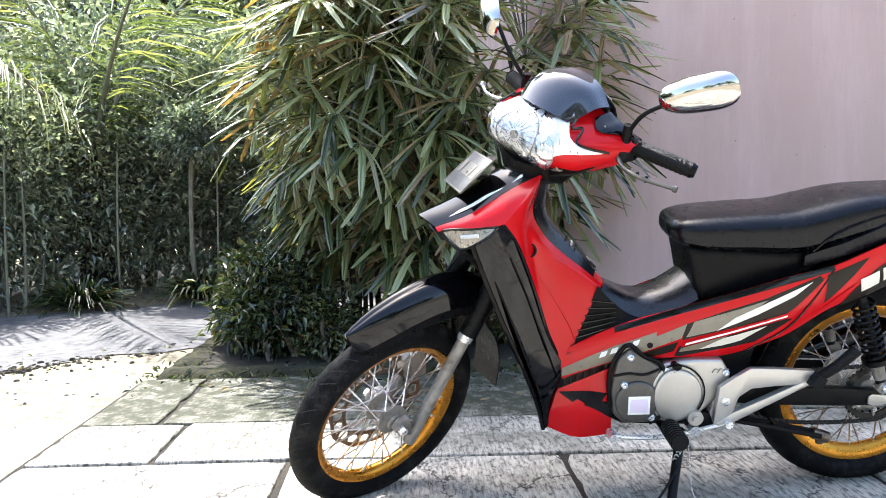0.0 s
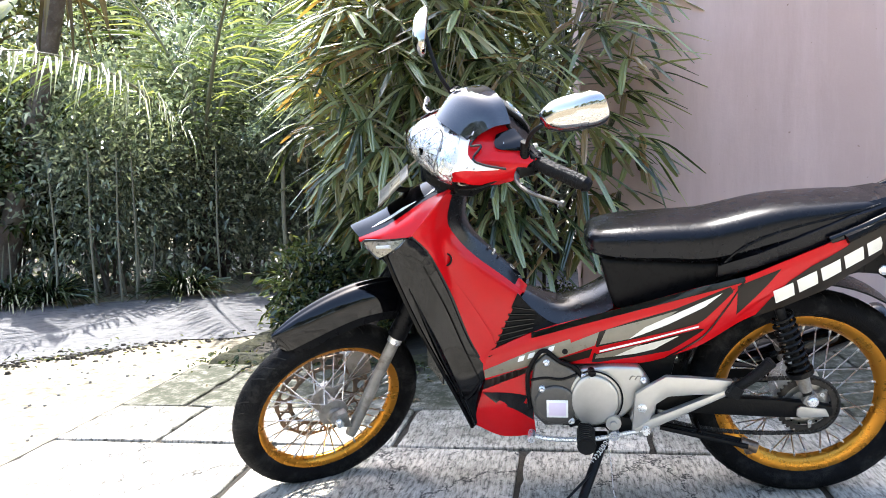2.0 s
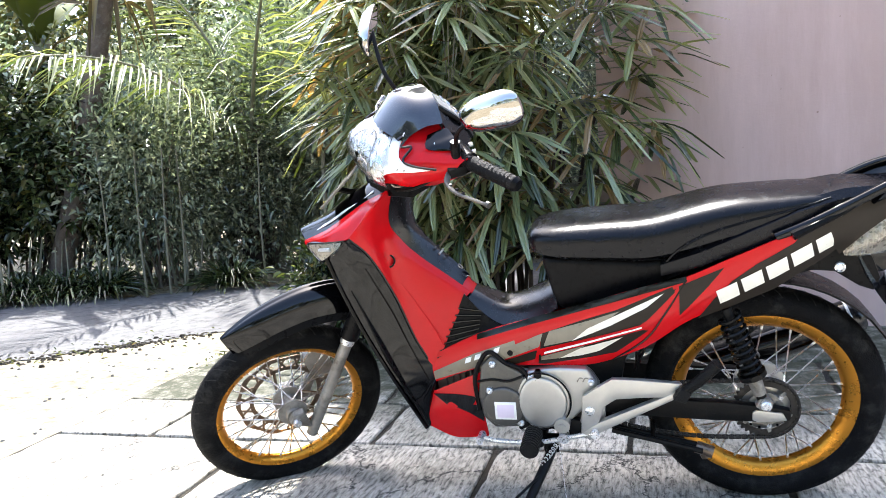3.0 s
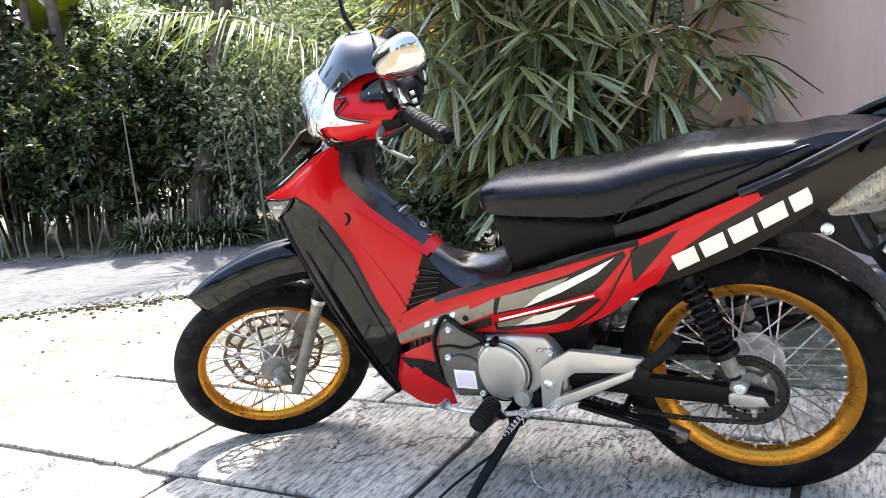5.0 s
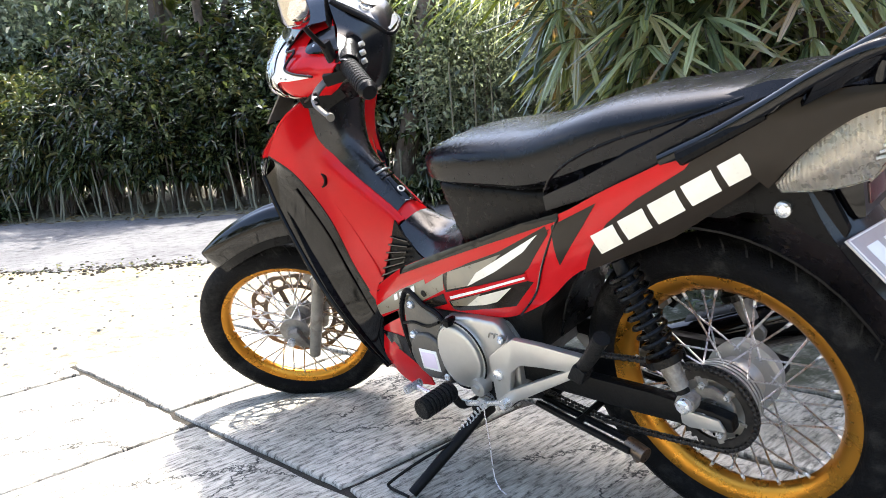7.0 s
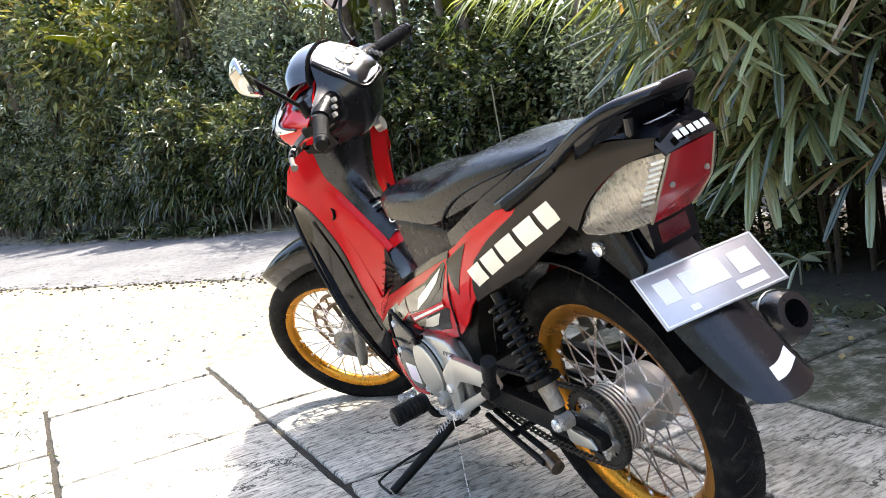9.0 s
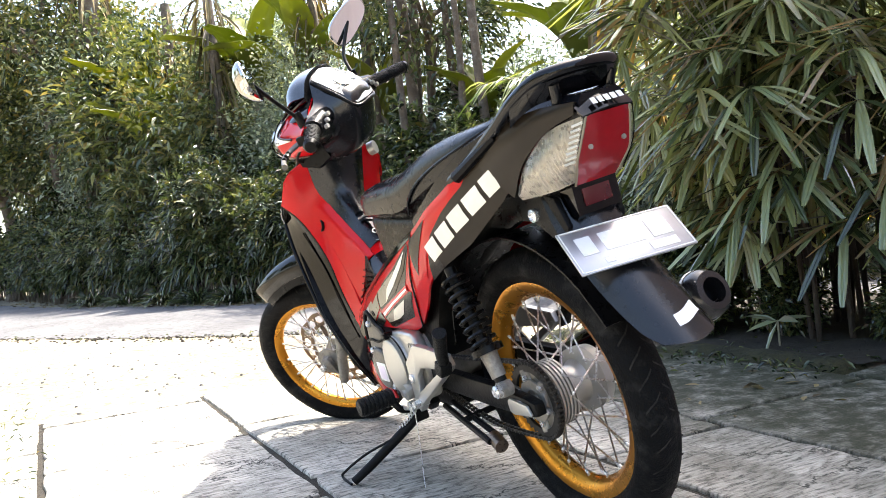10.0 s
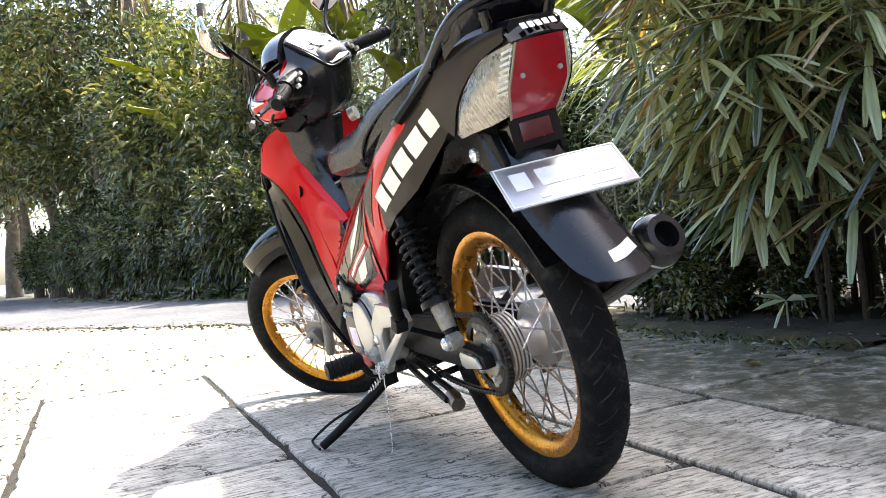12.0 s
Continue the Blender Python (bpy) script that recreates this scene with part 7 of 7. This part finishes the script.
fans = [[fan_mesh(10 * j + i, e0) for i in range(6)] for j, e0 in enumerate((4, 20, 40))]
stalk_me = mesh_of("stalk", tube([(0, 0, 0), (0, 0, 1)], 0.0032, 5, 2), BAMBOO)
PROFILE = [(0.42, 0.58), (0.65, 0.70), (0.85, 0.82), (1.10, 0.94), (1.40, 1.00), (1.70, 0.92), (2.00, 0.72), (2.25, 0.42), (2.40, 0.15)]


def crown_r(z):
    for (z0, r0), (z1, r1) in zip(PROFILE, PROFILE[1:]):
        if z0 <= z <= z1:
            return r0 + (r1 - r0) * (z - z0) / (z1 - z0)
    return 0.2


def in_wall(x, y):
    return PALM_AT.x + x < HOUSE_X + 0.10 and PALM_AT.y + y < HOUSE_Y + 0.12


count = tries = 0
while count < 285 and tries < 4000:
    tries += 1
    z = 0.46 + 1.90 * rd.random() ** 1.05
    a = rd.uniform(-0.6, 3.9) if rd.random() < 0.82 else rd.uniform(0, 2 * math.pi)
    r = crown_r(z) * (1 - 0.42 * rd.random() ** 2.0) * rd.uniform(0.92, 1.05)
    x, y = r * math.cos(a), r * math.sin(a)
    if in_wall(x, y) or in_wall(x + 0.3 * math.cos(a), y + 0.3 * math.sin(a)):
        if not (PALM_AT.x + x < HOUSE_X and y > 0.05):
            continue
        a = rd.uniform(1.2, 2.5)
    level = 0 if z < 1.15 else (1 if z < 1.85 else 2)
    tip = Vector((x, y, z))
    piece("fan_leaf", fans[level][count % 6], palm, Matrix.Translation(tip) @ pose(0, 0, 0, rd.uniform(-14, 14), rd.uniform(-10, 16), math.degrees(a) + rd.uniform(-22, 22)))
    base = min(cane_tops, key=lambda c: (Vector(c) - tip).length)
    b = Vector((base[0], base[1], min(base[2], z - 0.02)))
    if 0.05 < (b - tip).length < 1.0:
        piece("stalk", stalk_me, palm, seg_matrix(b, tip))
    count += 1

# leaves deeper inside the clump, too many to count
bm = bmesh.new()
for i in range(430):
    z = 0.62 + 1.5 * rd.random()
    a, k = rd.uniform(0, 2 * math.pi), crown_r(z) * rd.uniform(0.15, 0.72)
    x, y = k * math.cos(a), k * math.sin(a)
    if in_wall(x - 0.3, y - 0.3):
        continue
    me = fans[i % 2][i % 6].copy()
    me.transform(Matrix.Translation((x, y, z)) @ pose(0, 0, 0, rd.uniform(-14, 14), rd.uniform(0, 30), math.degrees(a) + rd.uniform(-40, 40)))
    bm.from_mesh(me)
    bpy.data.meshes.remove(me)
inner = part("inner_foliage", bm, PALM_LEAF, palm, smooth=False)
tagged(inner, kind="stuff")

# ---- small things on the ground ----
# seedling at the bed edge
seedling = new("seedling")
tagged(seedling, "small pale seedling with narrow leaves at the bed edge", "plant")
seedling.location = (0.98, -1.62, 0.03)
rs = np.random.RandomState(8)
part("stem", tube([(0, 0, 0), (0.0, 0, 0.10)], 0.004, 6, 3), BAMBOO, seedling)
ob = new("foliage", leaf_mesh("foliage", np.tile([[0, 0, 0.10]], (5, 1)), np.array([[1, 0.2, 0.3], [-1, 0.3, 0.25], [0.2, 1, 0.0], [-0.3, -1, 0.2], [0.1, 0.5, -0.8]]), np.full(5, 0.15), np.full(5, 0.03), FINE_LEAF, 0.2))
ob.parent = seedling

# leaf litter and pebbles
rs = np.random.RandomState(9)
def scatter_leaves(name, n, region, material, label, size):
    P = np.stack([rs.uniform(region[0], region[1], n), rs.uniform(region[2], region[3], n), rs.uniform(0.002, 0.010, n)], 1)
    a = rs.uniform(0, 2 * np.pi, n)
    ob = new(name, leaf_mesh(name, P, np.stack([np.cos(a), np.sin(a), rs.uniform(-0.02, 0.12, n)], 1), size * rs.uniform(0.5, 1.3, n), size * 0.35 * rs.uniform(0.6, 1.2, n), material, 0.02, 0.15, seed=3))
    return tagged(ob, label, "leaf litter", kind="stuff")


scatter_leaves("leaf_litter", 60, (0.3, 2.2, -1.40, -0.75), DRY_LEAF, "dry fallen leaves on the mossy paving", 0.05)
scatter_leaves("leaf_litter", 140, (0.6, 2.2, -2.6, -1.55), DRY_LEAF, "dry fallen leaves on the soil of the bed", 0.07)
P = np.stack([rs.uniform(0.55, 2.42, 700), -1.46 + 0.13 * rs.randn(700), rs.uniform(0.0, 0.012, 700)], 1)
a = rs.uniform(0, 2 * np.pi, 700)
weeds = new("weeds", leaf_mesh("weeds", P, np.stack([np.cos(a), np.sin(a), rs.uniform(0.2, 1.6, 700)], 1), rs.uniform(0.015, 0.055, 700), rs.uniform(0.006, 0.014, 700), HEDGE_LEAF, 0.3, 0.2))
tagged(weeds, "tiny weeds and moss growing along the bed edge", "weeds", kind="stuff")
pts = [roadside(rnd.uniform(0.2, 0.85), rnd.uniform(-0.15, 0.7)) for _ in range(900)]
P = np.array([(p.x, p.y, rnd.uniform(-0.005, 0.01)) for p in pts])
a = rs.uniform(0, 2 * np.pi, 900)
litter = new("leaf_litter", leaf_mesh("leaf_litter", P, np.stack([np.cos(a), np.sin(a), rs.uniform(0, 0.2, 900)], 1), rs.uniform(0.04, 0.11, 900), rs.uniform(0.02, 0.04, 900), DRY_LEAF, 0.02, 0.15))
tagged(litter, "dry fallen leaves along the hedge foot", "leaf litter", kind="stuff")


def pebbles(name, spots, lo, hi, material, label, z=-0.014):
    V, F = [], []
    rd = random.Random(3)
    for x, y in spots:
        r = rd.uniform(lo, hi)
        b = len(V)
        h = rd.uniform(0.4, 0.8) * r
        for k in range(6):
            q = 2 * math.pi * k / 6 + rd.uniform(-0.3, 0.3)
            rr = r * rd.uniform(0.75, 1.15)
            V.append((x + rr * math.cos(q), y + rr * math.sin(q), z - 0.002))
            V.append((x + 0.6 * rr * math.cos(q), y + 0.6 * rr * math.sin(q), z + h))
        V.append((x, y, z + h * 1.15))
        for k in range(6):
            n2 = (k + 1) % 6
            F.append((b + 2 * k, b + 2 * n2, b + 2 * n2 + 1, b + 2 * k + 1))
            F.append((b + 2 * k + 1, b + 2 * n2 + 1, b + 12))
    me = bpy.data.meshes.new(name)
    me.from_pydata(V, [], F)
    me.materials.append(material)
    return tagged(new(name, me), label, "pebbles", kind="stuff")


edge_line = spline([(x, y, 0) for x, y in ROAD_NEAR], 500)
sp = []
rd = random.Random(12)
for _ in range(800):
    p = rd.choice(edge_line[60:420])
    sp.append((p.x + rd.gauss(0, 0.10), p.y + rd.gauss(0, 0.12)))
for _ in range(900):
    i = rd.randrange(60, 420)
    if math.sin(i * 0.31) + 0.8 * math.sin(i * 0.83 + 1) > -0.5:
        sp.append((edge_line[i].x + rd.gauss(0, 0.035), edge_line[i].y + rd.gauss(0, 0.035)))
pebbles("road_gravel", sp, 0.005, 0.020, SOIL, "broken asphalt crumbs along the lane's edge")
sp = [(2.5 + abs(rd.gauss(0, 1.6)), rd.uniform(-1.8, 3.4)) for _ in range(380)]
pts = [rd.choice(edge_line[60:420]) for _ in range(600)]
P = np.array([(p.x + rd.gauss(0.05, 0.10), p.y + rd.gauss(0.05, 0.12), rd.uniform(-0.012, 0.0)) for p in pts])
a = rs.uniform(0, 2 * np.pi, 600)
verge = new("weeds", leaf_mesh("weeds", P, np.stack([np.cos(a), np.sin(a), rs.uniform(0.1, 1.3, 600)], 1), rs.uniform(0.015, 0.045, 600), rs.uniform(0.006, 0.014, 600), TREE_LEAF, 0.4, 0.2))
tagged(verge, "thin weeds and dead grass along the broken lane edge", "weeds", kind="stuff")
pebbles("sand_stones", sp, 0.004, 0.012, ASPHALT, "small grey stones on the sandy ground")
pts = [(rd.uniform(1.0, 3.0), rd.gauss(1.12, 0.07)) for _ in range(110)]
P = np.array([(px_, py_, 0.0) for px_, py_ in pts])
a = rs.uniform(0, 2 * np.pi, 110)
thin = new("thin_grass", leaf_mesh("thin_grass", P, np.stack([np.cos(a), np.sin(a), rs.uniform(0.2, 1.6, 110)], 1), rs.uniform(0.015, 0.05, 110), rs.uniform(0.002, 0.005, 110), TREE_LEAF, 0.4, 0.2))
tagged(thin, "sparse yellow-green grass growing from a paving joint", "grass", kind="stuff")
sp = []
for jy in (-0.25, 0.39, 1.03):
    sp += [(rd.uniform(-1, 2.4), jy + rd.gauss(0, 0.008)) for _ in range(260)]
for jx, y0, y1 in ((1.18, -0.68, -0.25), (2.0, -0.68, -0.25), (0.76, -0.25, 0.39), (1.6, -0.25, 0.39), (1.42, 0.39, 1.03), (0.58, 0.39, 1.03)):
    sp += [(jx + rd.gauss(0, 0.010), rd.uniform(y0, y1)) for _ in range(140)]
pebbles("joint_gravel", sp, 0.002, 0.006, SOIL, "grit in the joints between the slabs")

# ---- paving slabs ----
paving = flat_sheet("pavement", [(-3.46, -2.146), (0.555, -2.146), (0.555, -1.42), (2.42, -1.42), (2.42, 3.59), (-3.46, 3.59)], -0.0105, SOIL, label="grey broomed concrete slab paving with gritty joints")


def slab_mesh(w, h, seed):
    """A cast slab with chipped, slightly wandering edges and a rounded arris."""
    rd = random.Random(seed)
    corner = [(-w / 2, -h / 2), (w / 2, -h / 2), (w / 2, h / 2), (-w / 2, h / 2)]
    ring = []
    for k in range(4):
        p, q = Vector(corner[k]), Vector(corner[(k + 1) % 4])
        n = max(4, int((q - p).length / 0.045))
        inward = Vector((-(q - p).y, (q - p).x)).normalized()
        drift = 0.0
        for i in range(n):
            drift = 0.6 * drift + rd.gauss(0, 0.0016)
            chip = rd.uniform(0.004, 0.012) if i == 0 or rd.random() < 0.07 else 0.0
            ring.append(p.lerp(q, i / n) + inward * max(-0.002, drift + chip))
    V, F, m = [], [], len(ring)
    for z, f in ((-0.05, 0.0), (-0.006, 0.0), (-0.0015, 0.002), (0.0, 0.006)):
        V += [(p.x - f * (1 if p.x > 0 else -1), p.y - f * (1 if p.y > 0 else -1), z) for p in ring]
    for r in range(3):
        F += [(r * m + i, r * m + (i + 1) % m, (r + 1) * m + (i + 1) % m, (r + 1) * m + i) for i in range(m)]
    F.append(tuple(range(3 * m, 4 * m)))
    me = bpy.data.meshes.new("paving_slab")
    me.from_pydata(V, [], F)
    me.materials.append(CONCRETE)
    return me


ROWS = [(-2.14, -1.424, 0.20), (-1.41, -0.69, 0.45), (-0.68, -0.257, 1.18), (-0.243, 0.384, 0.755), (0.398, 1.023, 0.585), (1.037, 1.665, 0.95), (1.679, 2.30, 0.40), (2.314, 2.94, 0.75), (2.954, 3.58, 0.55)]
W = 0.835
rd = random.Random(15)
for ri, (y0, y1, jx) in enumerate(ROWS):
    edges = sorted([jx + W * k for k in range(-6, 4)])
    end = 0.545 if y1 < -1.42 else 2.41
    edges = [-3.45] + [e for e in edges if -3.3 < e < end - 0.11] + [end]
    for a, b in zip(edges, edges[1:]):
        gap = 0.010
        ob = piece("paving_slab", slab_mesh(b - a - 2 * gap, y1 - y0 - 0.004, int(a * 100) + ri), paving, Matrix.Translation(((a + b) / 2, (y0 + y1) / 2, rd.uniform(-0.002, 0.0015))) @ pose(0, 0, 0, rd.uniform(-0.15, 0.15), rd.uniform(-0.15, 0.15), rd.uniform(-0.2, 0.2)))
